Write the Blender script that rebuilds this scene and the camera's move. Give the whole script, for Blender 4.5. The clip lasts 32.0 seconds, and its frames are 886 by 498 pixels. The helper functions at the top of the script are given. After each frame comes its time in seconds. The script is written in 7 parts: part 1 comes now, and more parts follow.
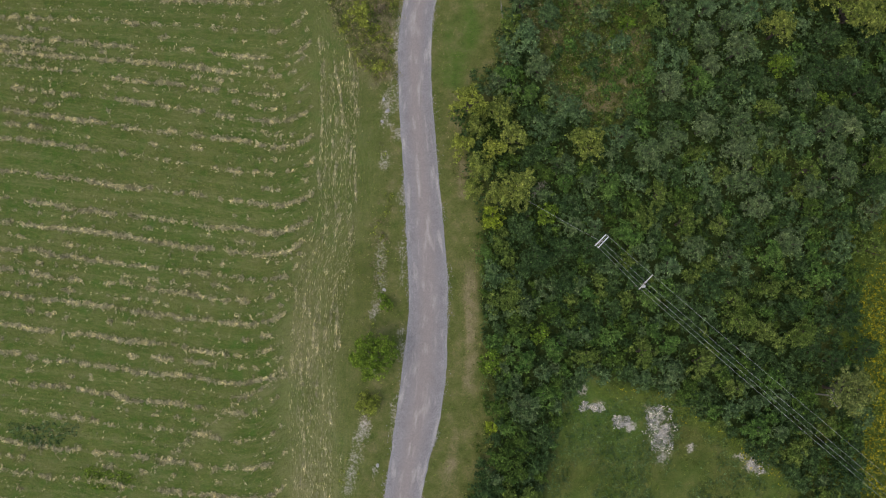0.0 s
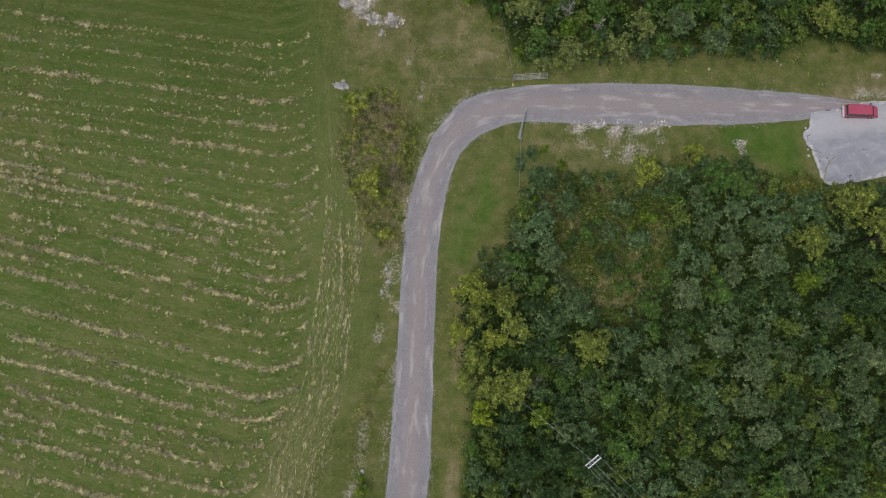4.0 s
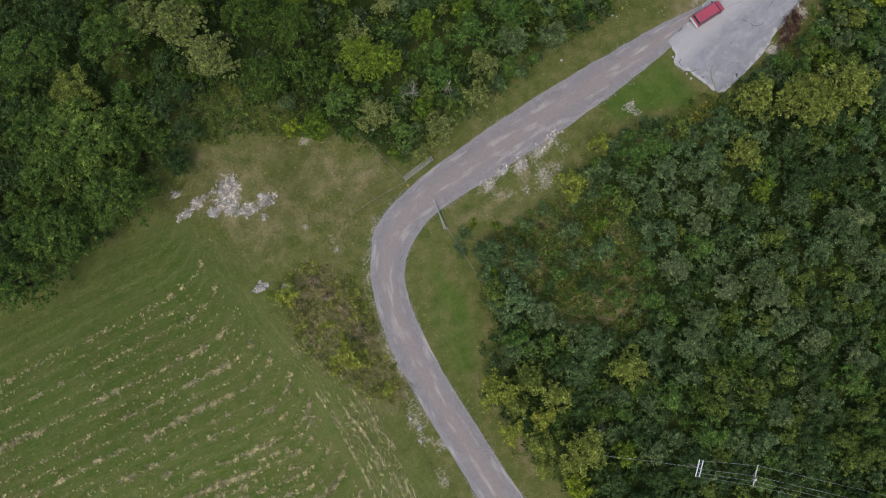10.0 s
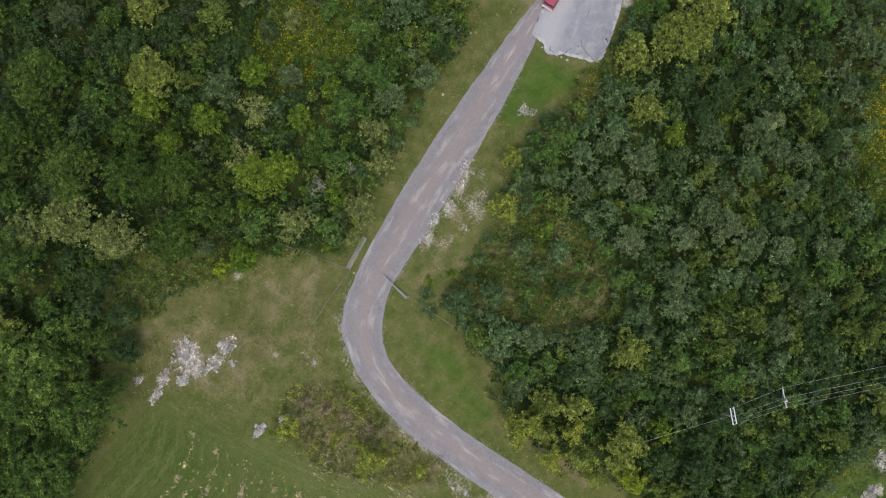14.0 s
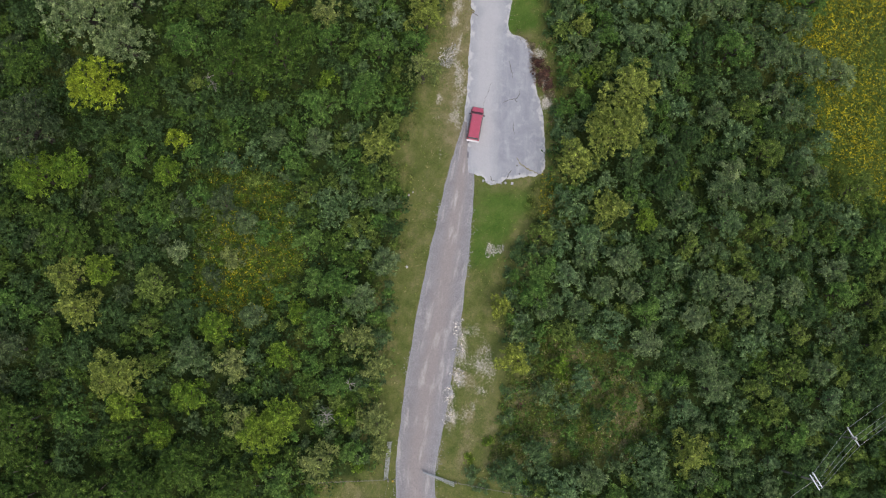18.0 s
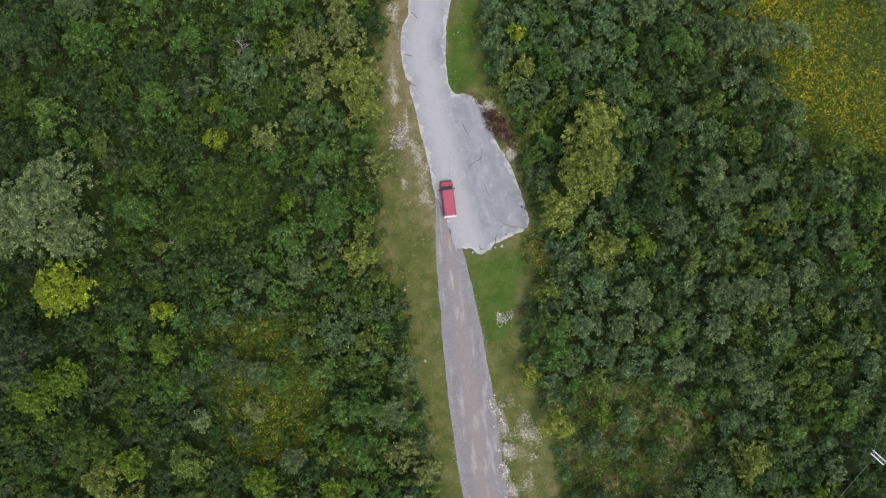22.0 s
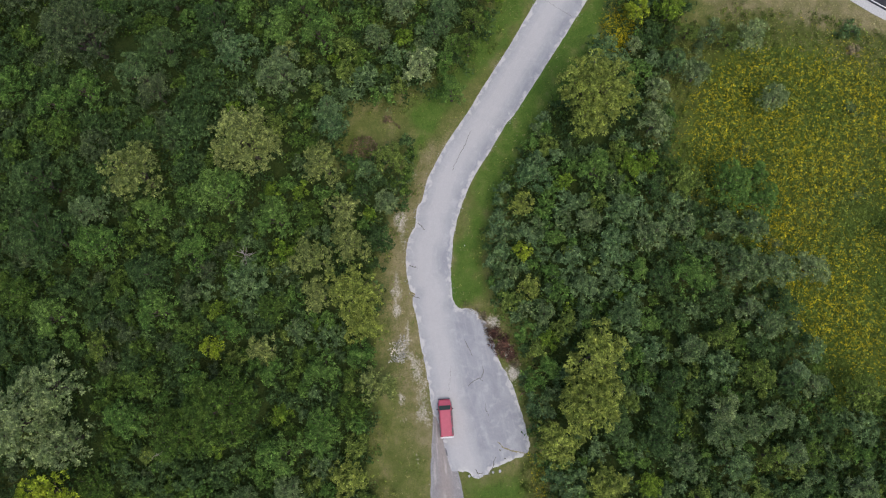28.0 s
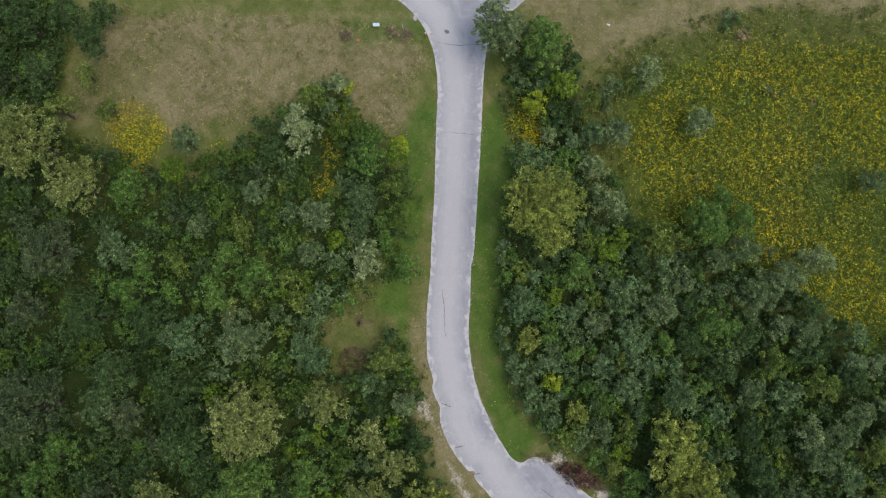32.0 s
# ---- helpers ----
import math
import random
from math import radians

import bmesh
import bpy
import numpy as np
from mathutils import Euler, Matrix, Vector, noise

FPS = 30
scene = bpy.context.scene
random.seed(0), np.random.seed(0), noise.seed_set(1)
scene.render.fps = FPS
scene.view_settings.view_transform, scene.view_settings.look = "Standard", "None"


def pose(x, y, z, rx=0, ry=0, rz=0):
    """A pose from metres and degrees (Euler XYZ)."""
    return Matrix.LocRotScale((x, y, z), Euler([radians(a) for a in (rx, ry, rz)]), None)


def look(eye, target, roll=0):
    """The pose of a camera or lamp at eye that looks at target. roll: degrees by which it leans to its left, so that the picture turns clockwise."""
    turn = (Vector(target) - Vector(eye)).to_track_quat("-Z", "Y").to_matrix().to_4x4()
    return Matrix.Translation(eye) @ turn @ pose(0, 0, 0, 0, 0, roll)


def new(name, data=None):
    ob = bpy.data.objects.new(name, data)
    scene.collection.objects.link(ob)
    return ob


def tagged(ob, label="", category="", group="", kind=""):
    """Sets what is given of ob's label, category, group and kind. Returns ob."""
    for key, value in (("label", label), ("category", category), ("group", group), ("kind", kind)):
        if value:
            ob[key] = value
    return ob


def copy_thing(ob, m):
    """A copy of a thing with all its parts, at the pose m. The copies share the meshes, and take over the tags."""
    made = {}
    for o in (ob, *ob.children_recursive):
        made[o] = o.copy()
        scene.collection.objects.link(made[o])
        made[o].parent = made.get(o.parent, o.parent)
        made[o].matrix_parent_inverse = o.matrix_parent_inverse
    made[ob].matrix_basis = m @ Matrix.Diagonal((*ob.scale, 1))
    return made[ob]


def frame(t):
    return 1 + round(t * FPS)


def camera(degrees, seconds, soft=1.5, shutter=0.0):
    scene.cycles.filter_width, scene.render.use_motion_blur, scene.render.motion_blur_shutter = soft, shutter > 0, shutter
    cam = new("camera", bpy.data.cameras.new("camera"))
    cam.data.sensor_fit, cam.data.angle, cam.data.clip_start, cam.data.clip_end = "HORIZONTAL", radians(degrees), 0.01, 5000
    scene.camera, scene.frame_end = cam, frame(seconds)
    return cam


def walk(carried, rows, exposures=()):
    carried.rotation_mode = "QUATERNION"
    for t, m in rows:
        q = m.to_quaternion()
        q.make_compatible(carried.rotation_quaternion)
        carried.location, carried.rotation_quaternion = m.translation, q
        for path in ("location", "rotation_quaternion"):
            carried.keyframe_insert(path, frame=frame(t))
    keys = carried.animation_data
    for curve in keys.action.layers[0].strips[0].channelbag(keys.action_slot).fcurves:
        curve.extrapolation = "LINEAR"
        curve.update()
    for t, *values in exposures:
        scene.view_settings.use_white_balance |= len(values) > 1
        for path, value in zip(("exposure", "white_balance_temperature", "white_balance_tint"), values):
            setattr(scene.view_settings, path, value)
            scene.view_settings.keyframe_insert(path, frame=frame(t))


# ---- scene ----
# ---- path ----
# seconds, stops, kelvin, tint
EXPOSURES = [(0.0, -0.17, 6330, 14), (9.0, -0.17, 6330, 14), (13.0, 0.01, 6330, 14), (17.0, 0.15, 6300, 14), (25.0, 0.19, 6300, 14), (32.0, 0.08, 6300, 14)]
# camera: one lens, looking down from about 112 m
cam = camera(58.40, 32.0, soft=1.15)
PATH = [
    (0.0, 0.00, 0.00, 115.65, 6.16, -1.93, -0.21),
    (0.5, 0.70, 3.30, 115.52, 6.05, -1.70, 0.84),
    (1.0, 1.16, 6.37, 115.36, 6.09, -1.56, 1.93),
    (1.5, 2.05, 9.21, 114.99, 6.27, -1.20, 3.05),
    (2.0, 2.64, 12.03, 114.54, 6.54, -0.95, 3.44),
    (2.5, 3.12, 14.59, 114.05, 6.95, -0.78, 4.16),
    (3.0, 3.41, 17.47, 113.65, 7.18, -0.64, 5.15),
    (3.5, 3.64, 21.24, 113.45, 7.01, -0.48, 6.25),
    (5.5, 1.92, 35.84, 113.04, 6.38, -0.86, 6.67),
    (6.0, 1.77, 38.32, 112.83, 6.47, -0.86, 6.53),
    (6.5, 1.52, 39.99, 112.69, 6.70, -1.00, 1.62),
    (7.0, 1.49, 41.05, 112.55, 6.97, -1.09, -8.19),
    (7.5, 1.83, 41.69, 112.41, 7.00, -0.99, -12.80),
    (8.0, 2.14, 42.08, 112.26, 6.91, -0.93, -13.87),
    (8.5, 2.07, 42.46, 112.19, 6.84, -1.03, -16.54),
    (9.0, 1.84, 42.89, 112.28, 6.74, -1.27, -20.42),
    (9.5, 1.79, 43.57, 112.32, 6.52, -1.45, -24.45),
    (10.0, 2.38, 44.06, 112.39, 6.26, -1.31, -28.46),
    (10.5, 3.22, 44.33, 112.78, 5.97, -1.12, -32.46),
    (11.0, 3.84, 44.38, 113.19, 5.83, -0.96, -36.20),
    (11.5, 4.19, 44.37, 113.40, 5.96, -0.86, -39.80),
    (12.0, 4.38, 44.38, 113.47, 6.37, -0.82, -43.29),
    (12.5, 4.67, 44.76, 113.48, 6.84, -0.82, -46.89),
    (13.0, 4.94, 45.73, 113.42, 7.35, -1.03, -50.31),
    (13.5, 5.75, 47.96, 113.10, 7.41, -1.50, -51.85),
    (14.0, 7.34, 50.93, 112.78, 7.05, -2.05, -52.87),
    (14.5, 9.39, 53.75, 112.53, 6.72, -2.44, -53.95),
    (16.5, 19.46, 62.25, 111.16, 6.67, -2.88, -65.14),
    (17.0, 21.40, 63.53, 111.02, 7.30, -2.75, -68.82),
    (17.5, 23.95, 64.34, 110.98, 7.76, -2.32, -72.02),
    (18.0, 27.31, 65.01, 111.14, 7.82, -1.72, -75.16),
    (18.5, 31.86, 66.05, 111.38, 7.21, -1.33, -77.68),
    (19.0, 36.71, 67.64, 111.50, 6.31, -1.30, -77.66),
    (19.5, 40.90, 69.42, 111.53, 5.39, -1.47, -78.08),
    (20.0, 43.96, 70.66, 111.58, 4.63, -1.66, -82.41),
    (20.5, 45.97, 70.89, 111.64, 4.09, -1.76, -88.99),
    (21.0, 47.37, 70.28, 111.60, 3.56, -1.61, -92.59),
    (21.5, 48.59, 69.47, 111.49, 2.94, -1.22, -92.61),
    (22.0, 50.11, 68.26, 111.10, 2.36, -0.64, -92.47),
    (22.5, 51.45, 67.15, 110.74, 2.14, -0.11, -92.40),
    (23.0, 52.53, 66.46, 110.33, 2.26, 0.24, -92.35),
    (23.5, 53.50, 66.28, 109.90, 2.72, 0.35, -92.57),
    (24.0, 54.44, 66.18, 109.54, 3.37, 0.38, -92.55),
    (24.5, 55.40, 65.97, 109.22, 4.14, 0.46, -92.52),
    (25.0, 56.37, 65.62, 109.07, 5.00, 0.62, -92.31),
    (25.5, 57.37, 65.17, 109.09, 5.95, 0.87, -92.26),
    (27.5, 63.80, 62.71, 109.60, 9.13, 1.93, -90.24),
    (28.0, 66.86, 62.53, 109.64, 9.29, 1.95, -89.58),
    (28.5, 70.66, 62.86, 109.77, 9.04, 1.79, -89.59),
    (29.0, 74.76, 63.18, 109.92, 8.64, 1.68, -90.28),
    (29.5, 78.65, 63.30, 110.02, 8.37, 1.66, -91.50),
    (30.0, 82.24, 63.07, 110.03, 8.27, 1.77, -92.41),
    (30.5, 85.25, 63.01, 110.09, 8.19, 1.88, -95.54),
    (31.0, 88.05, 63.02, 109.97, 7.96, 1.96, -102.77),
    (31.5, 90.03, 62.67, 109.86, 7.85, 2.25, -110.78),
    (32.0, 91.64, 62.31, 109.75, 7.69, 2.60, -118.12),
]
walk(cam, [(t, pose(*p)) for t, *p in PATH], exposures=EXPOSURES)
# ---- end of path ----
import collections
from mathutils import geometry

# ---- light ----
world = bpy.data.worlds.new("world")
scene.world = world
world.use_nodes = True
wn = world.node_tree
sky = wn.nodes.new("ShaderNodeTexSky")
sky.sky_type = "NISHITA"
sky.sun_disc = False
sky.sun_elevation = radians(68)
sky.sun_rotation = radians(230)
sky.air_density, sky.dust_density, sky.ozone_density = 1.6, 4.0, 1.0
wn.links.new(sky.outputs["Color"], wn.nodes["Background"].inputs["Color"])
wn.nodes["Background"].inputs["Strength"].default_value = 0.128
sun = new("sun", bpy.data.lights.new("sun", "SUN"))
sun.data.energy, sun.data.angle, sun.data.color = 0.85, radians(24), (1.0, 0.96, 0.9)
sun.matrix_world = look((0, 0, 60), (11.5, 9.5, 60 - 37.1))

# ---- plan: all ground points are in plan units of 1.1 m ----
M = 1.1


def plan(*pts):
    return [(x * M, y * M) for x, y in pts]


# ---- node helpers ----
def material(name, rough=0.8, metal=0.0, spec=0.3):
    m = bpy.data.materials.new(name)
    m.use_nodes = True
    b = m.node_tree.nodes["Principled BSDF"]
    b.inputs["Roughness"].default_value = rough
    b.inputs["Metallic"].default_value = metal
    b.inputs["Specular IOR Level"].default_value = spec
    return m, m.node_tree.nodes, m.node_tree.links, b


def noise_node(n, l, scale, detail=4.0, rough=0.55, vec=None, dist=0.0):
    t = n.new("ShaderNodeTexNoise")
    t.inputs["Scale"].default_value = scale
    t.inputs["Detail"].default_value = detail
    t.inputs["Roughness"].default_value = rough
    t.inputs["Distortion"].default_value = dist
    if vec is not None:
        l.new(vec, t.inputs["Vector"])
    return t.outputs["Fac"]


def ramp(n, l, fac, stops):
    r = n.new("ShaderNodeValToRGB")
    e = r.color_ramp.elements
    while len(e) < len(stops):
        e.new(0.5)
    for k, (p, c) in enumerate(stops):
        e[k].position = p
        e[k].color = (*c, 1) if len(c) == 3 else c
    l.new(fac, r.inputs["Fac"])
    return r.outputs["Color"]


def grey(n, l, fac, a, b):
    """0 below a, 1 above b."""
    r = n.new("ShaderNodeMapRange")
    r.inputs["From Min"].default_value, r.inputs["From Max"].default_value = a, b
    l.new(fac, r.inputs["Value"])
    return r.outputs["Result"]


def mix(n, l, fac, a, b, mode="MIX"):
    m = n.new("ShaderNodeMix")
    m.data_type, m.blend_type = "RGBA", mode
    for k, v in (("Factor", fac), ("A", a), ("B", b)):
        sock = [s for s in m.inputs if s.name == k and (s.type == "RGBA" or (k == "Factor" and s.type == "VALUE"))][0]
        if isinstance(v, (int, float)):
            sock.default_value = v
        elif isinstance(v, tuple):
            sock.default_value = (*v, 1)
        else:
            l.new(v, sock)
    return [s for s in m.outputs if s.type == "RGBA"][0]


def math_node(n, l, op, a, b=None):
    m = n.new("ShaderNodeMath")
    m.operation = op
    for k, v in enumerate((a, b)):
        if v is None:
            continue
        if isinstance(v, (int, float)):
            m.inputs[k].default_value = v
        else:
            l.new(v, m.inputs[k])
    return m.outputs[0]


def bump(n, l, b, height, strength, distance):
    t = n.new("ShaderNodeBump")
    t.inputs["Strength"].default_value, t.inputs["Distance"].default_value = strength, distance
    l.new(height, t.inputs["Height"])
    l.new(t.outputs["Normal"], b.inputs["Normal"])


def world_pos(n):
    return n.new("ShaderNodeNewGeometry").outputs["Position"]


def leaf_material(name, dark, light, tip, rough=0.6):
    """Foliage: hue by tree and by patch, value by leaf; some light passes through."""
    m, n, l, b = material(name, rough, 0, 0.12)
    info = n.new("ShaderNodeObjectInfo").outputs["Random"]
    isl = n.new("ShaderNodeNewGeometry").outputs["Random Per Island"]
    pos = world_pos(n)
    zone = noise_node(n, l, 0.23, 2.0, 0.5, pos)
    sel = math_node(n, l, "ADD", math_node(n, l, "MULTIPLY", info, 0.5), math_node(n, l, "MULTIPLY", grey(n, l, zone, 0.3, 0.7), 0.5))
    base = ramp(n, l, sel, [(0.1, dark), (0.5, light), (0.9, tip)])
    patch = noise_node(n, l, 0.9, 3.0, 0.6, pos)
    c = mix(n, l, math_node(n, l, "MULTIPLY", grey(n, l, patch, 0.42, 0.66), 0.85), base, tip)
    clump = noise_node(n, l, 1.25, 3.0, 0.55, pos)
    c = mix(n, l, 1.0, c, ramp(n, l, clump, [(0.34, (0.58, 0.60, 0.60)), (0.5, (0.98, 0.98, 0.98)), (0.66, (1.70, 1.64, 1.52))]), "MULTIPLY")
    var = ramp(n, l, isl, [(0.0, (0.62, 0.63, 0.62)), (0.5, (0.95, 0.95, 0.95)), (0.85, (1.30, 1.28, 1.24)), (1.0, (1.95, 1.90, 1.80))])
    c = mix(n, l, 1.0, c, var, "MULTIPLY")
    l.new(c, b.inputs["Base Color"])
    tr = n.new("ShaderNodeBsdfTranslucent")
    l.new(c, tr.inputs["Color"])
    mx = n.new("ShaderNodeMixShader")
    mx.inputs[0].default_value = 0.3
    l.new(b.outputs[0], mx.inputs[1])
    l.new(tr.outputs[0], mx.inputs[2])
    l.new(mx.outputs[0], n["Material Output"].inputs["Surface"])
    return m


LEAF = {
    "green": leaf_material("leaf_green", (0.062, 0.134, 0.027), (0.088, 0.174, 0.035), (0.128, 0.215, 0.049)),
    "forest": leaf_material("leaf_forest", (0.046, 0.094, 0.016), (0.066, 0.124, 0.021), (0.102, 0.162, 0.030)),
    "deep": leaf_material("leaf_deep", (0.060, 0.114, 0.039), (0.090, 0.156, 0.055), (0.145, 0.216, 0.090)),
    "teal": leaf_material("leaf_teal", (0.064, 0.130, 0.047), (0.094, 0.170, 0.064), (0.150, 0.224, 0.098)),
    "grey": leaf_material("leaf_grey", (0.074, 0.128, 0.045), (0.104, 0.166, 0.060), (0.160, 0.216, 0.095)),
    "moss": leaf_material("leaf_moss", (0.084, 0.138, 0.024), (0.116, 0.176, 0.034), (0.168, 0.225, 0.051)),
    "olive": leaf_material("leaf_olive", (0.136, 0.182, 0.034), (0.182, 0.234, 0.045), (0.258, 0.304, 0.070)),
    "yellow": leaf_material("leaf_yellow", (0.185, 0.232, 0.036), (0.240, 0.292, 0.045), (0.310, 0.350, 0.065)),
    "lime": leaf_material("leaf_lime", (0.150, 0.230, 0.018), (0.205, 0.290, 0.022), (0.300, 0.370, 0.034)),
    "silver": leaf_material("leaf_silver", (0.112, 0.168, 0.060), (0.158, 0.222, 0.085), (0.262, 0.328, 0.150)),
    "bright": leaf_material("leaf_bright", (0.085, 0.165, 0.017), (0.120, 0.205, 0.022), (0.170, 0.250, 0.029)),
    "pale": leaf_material("leaf_pale", (0.130, 0.176, 0.046), (0.170, 0.215, 0.058), (0.232, 0.276, 0.090)),
    "dusk": leaf_material("leaf_dusk", (0.034, 0.072, 0.021), (0.050, 0.098, 0.028), (0.080, 0.134, 0.044)),
    "oak": leaf_material("leaf_oak", (0.040, 0.086, 0.017), (0.062, 0.122, 0.024), (0.150, 0.232, 0.046)),
    "ash": leaf_material("leaf_ash", (0.050, 0.080, 0.032), (0.070, 0.106, 0.042), (0.110, 0.148, 0.064)),
    "russet": leaf_material("leaf_russet", (0.150, 0.098, 0.068), (0.200, 0.138, 0.098), (0.250, 0.185, 0.135)),
    "rust": leaf_material("leaf_rust", (0.085, 0.042, 0.034), (0.120, 0.064, 0.050), (0.155, 0.098, 0.068)),
    "brown": leaf_material("leaf_brown", (0.190, 0.155, 0.092), (0.250, 0.208, 0.130), (0.290, 0.252, 0.145)),
    "dry": leaf_material("leaf_dry", (0.225, 0.207, 0.092), (0.290, 0.262, 0.130), (0.370, 0.332, 0.185)),
    "gold": leaf_material("flower_gold", (0.38, 0.335, 0.012), (0.49, 0.435, 0.015), (0.60, 0.52, 0.020)),
    "grass": leaf_material("grass_green", (0.095, 0.145, 0.022), (0.130, 0.180, 0.034), (0.180, 0.205, 0.060)),
    "straw": leaf_material("straw", (0.31, 0.285, 0.145), (0.41, 0.38, 0.205), (0.52, 0.48, 0.29)),
}


def bark_material():
    m, n, l, b = material("bark", 0.9, 0, 0.2)
    pos = world_pos(n)
    c = ramp(n, l, noise_node(n, l, 6.0, 5, 0.6, pos), [(0.3, (0.06, 0.047, 0.036)), (0.7, (0.17, 0.14, 0.115))])
    l.new(c, b.inputs["Base Color"])
    bump(n, l, b, noise_node(n, l, 25.0, 3, 0.6, pos), 0.6, 0.03)
    return m


BARK = bark_material()


def dead_wood_material():
    m, n, l, b = material("dead_wood", 0.85, 0, 0.2)
    c = ramp(n, l, noise_node(n, l, 8.0, 5, 0.6, world_pos(n)), [(0.3, (0.25, 0.22, 0.18)), (0.7, (0.45, 0.42, 0.37))])
    l.new(c, b.inputs["Base Color"])
    return m


DEAD = dead_wood_material()


def ground_material():
    m, n, l, b = material("ground_cover", 0.95, 0, 0.1)
    pos = world_pos(n)

    def attr(name):
        a = n.new("ShaderNodeAttribute")
        a.attribute_name = name
        s = n.new("ShaderNodeSeparateColor")
        l.new(a.outputs["Color"], s.inputs["Color"])
        return s.outputs["Red"], s.outputs["Green"], s.outputs["Blue"]

    field, dry, lawn = attr("cover_a")
    wood, flower, rough_ = attr("cover_b")
    row, soil, lush = attr("cover_c")
    along, tan, _ = attr("cover_d")
    big = noise_node(n, l, 0.07, 3, 0.55, pos)
    mid = noise_node(n, l, 0.45, 5, 0.65, pos)
    fine = noise_node(n, l, 3.2, 6, 0.75, pos)
    grain = noise_node(n, l, 9.0, 3, 0.8, pos)

    def broken(mask, a=0.9, b=0.5):
        """A cover's border, broken up by tufts."""
        k = math_node(n, l, "MULTIPLY", math_node(n, l, "SUBTRACT", fine, 0.5), a)
        k = math_node(n, l, "ADD", k, math_node(n, l, "MULTIPLY", math_node(n, l, "SUBTRACT", grain, 0.5), b))
        inner = math_node(n, l, "MULTIPLY", grey(n, l, math_node(n, l, "ABSOLUTE", math_node(n, l, "SUBTRACT", mask, 0.5)), 0.5, 0.3), 1.0)
        return grey(n, l, math_node(n, l, "ADD", mask, math_node(n, l, "MULTIPLY", k, inner)), 0.25, 0.75)

    dry, lawn, wood, flower, rough_ = (broken(q) for q in (dry, lawn, wood, flower, rough_))
    # rough grass of the verges
    c = ramp(n, l, mid, [(0.30, (0.090, 0.128, 0.030)), (0.5, (0.148, 0.166, 0.050)), (0.70, (0.228, 0.212, 0.096))])
    # dry, browned grass
    cd = ramp(n, l, mid, [(0.28, (0.150, 0.160, 0.056)), (0.45, (0.222, 0.205, 0.094)), (0.6, (0.300, 0.258, 0.146)), (0.75, (0.195, 0.200, 0.078))])
    c = mix(n, l, dry, c, cd)
    # short green lawn
    cl = ramp(n, l, mid, [(0.3, (0.070, 0.138, 0.022)), (0.55, (0.104, 0.168, 0.033)), (0.75, (0.168, 0.182, 0.062))])
    c = mix(n, l, lawn, c, cl)
    # mown field: streaks along the mowing rows
    cmb = n.new("ShaderNodeCombineXYZ")
    l.new(math_node(n, l, "MULTIPLY", row, 100.0), cmb.inputs["Y"])
    l.new(math_node(n, l, "MULTIPLY", along, 26.0), cmb.inputs["X"])
    streak = noise_node(n, l, 0.85, 4, 0.6, cmb.outputs[0])
    cf = ramp(n, l, streak, [(0.30, (0.086, 0.136, 0.025)), (0.46, (0.125, 0.154, 0.038)), (0.68, (0.205, 0.200, 0.085))])
    cg = ramp(n, l, big, [(0.38, (0.070, 0.140, 0.024)), (0.62, (0.185, 0.185, 0.068))])
    cf = mix(n, l, 0.35, cf, cg)
    streak2 = noise_node(n, l, 3.4, 3, 0.6, cmb.outputs[0])
    cf = mix(n, l, math_node(n, l, "MULTIPLY", grey(n, l, streak2, 0.45, 0.7), 0.42), cf, (0.255, 0.235, 0.115))
    cf = mix(n, l, math_node(n, l, "MULTIPLY", grey(n, l, mid, 0.5, 0.68), 0.6), cf, (0.058, 0.140, 0.018))
    cgreen = ramp(n, l, mid, [(0.3, (0.056, 0.092, 0.022)), (0.7, (0.090, 0.108, 0.034))])
    cf = mix(n, l, math_node(n, l, "MULTIPLY", lush, 0.42), cf, cgreen)
    swath = math_node(n, l, "SINE", math_node(n, l, "MULTIPLY", row, 100.0 * 2 * math.pi / 2.05))
    swath = math_node(n, l, "ADD", swath, math_node(n, l, "MULTIPLY", math_node(n, l, "SUBTRACT", streak2, 0.5), 3.5))
    swath = math_node(n, l, "ADD", swath, math_node(n, l, "MULTIPLY", math_node(n, l, "SUBTRACT", mid, 0.5), 2.5))
    cf = mix(n, l, math_node(n, l, "MULTIPLY", grey(n, l, swath, 0.2, 1.5), 0.32), cf, (0.255, 0.240, 0.120))
    blades = noise_node(n, l, 2.2, 5, 0.7, cmb.outputs[0])
    ct = ramp(n, l, blades, [(0.3, (0.165, 0.170, 0.062)), (0.5, (0.275, 0.250, 0.125)), (0.7, (0.400, 0.350, 0.205))])
    cf = mix(n, l, math_node(n, l, "MULTIPLY", tan, 0.75), cf, ct)
    cf = mix(n, l, 1.0, cf, (0.91, 0.98, 0.85), "MULTIPLY")
    c = mix(n, l, field, c, cf)
    # woodland floor, its colour also darkened for the shade in gaps between crowns
    cw = ramp(n, l, mid, [(0.3, (0.030, 0.052, 0.014)), (0.55, (0.046, 0.070, 0.018)), (0.75, (0.064, 0.074, 0.026))])
    c = mix(n, l, wood, c, cw)
    # tall weeds
    cr = ramp(n, l, mid, [(0.3, (0.085, 0.112, 0.026)), (0.6, (0.128, 0.145, 0.040)), (0.8, (0.160, 0.145, 0.058))])
    c = mix(n, l, rough_, c, cr)
    # meadow in flower
    cy = ramp(n, l, fine, [(0.40, (0.085, 0.125, 0.020)), (0.56, (0.118, 0.165, 0.030)), (0.68, (0.175, 0.205, 0.028))])
    c = mix(n, l, flower, c, cy)
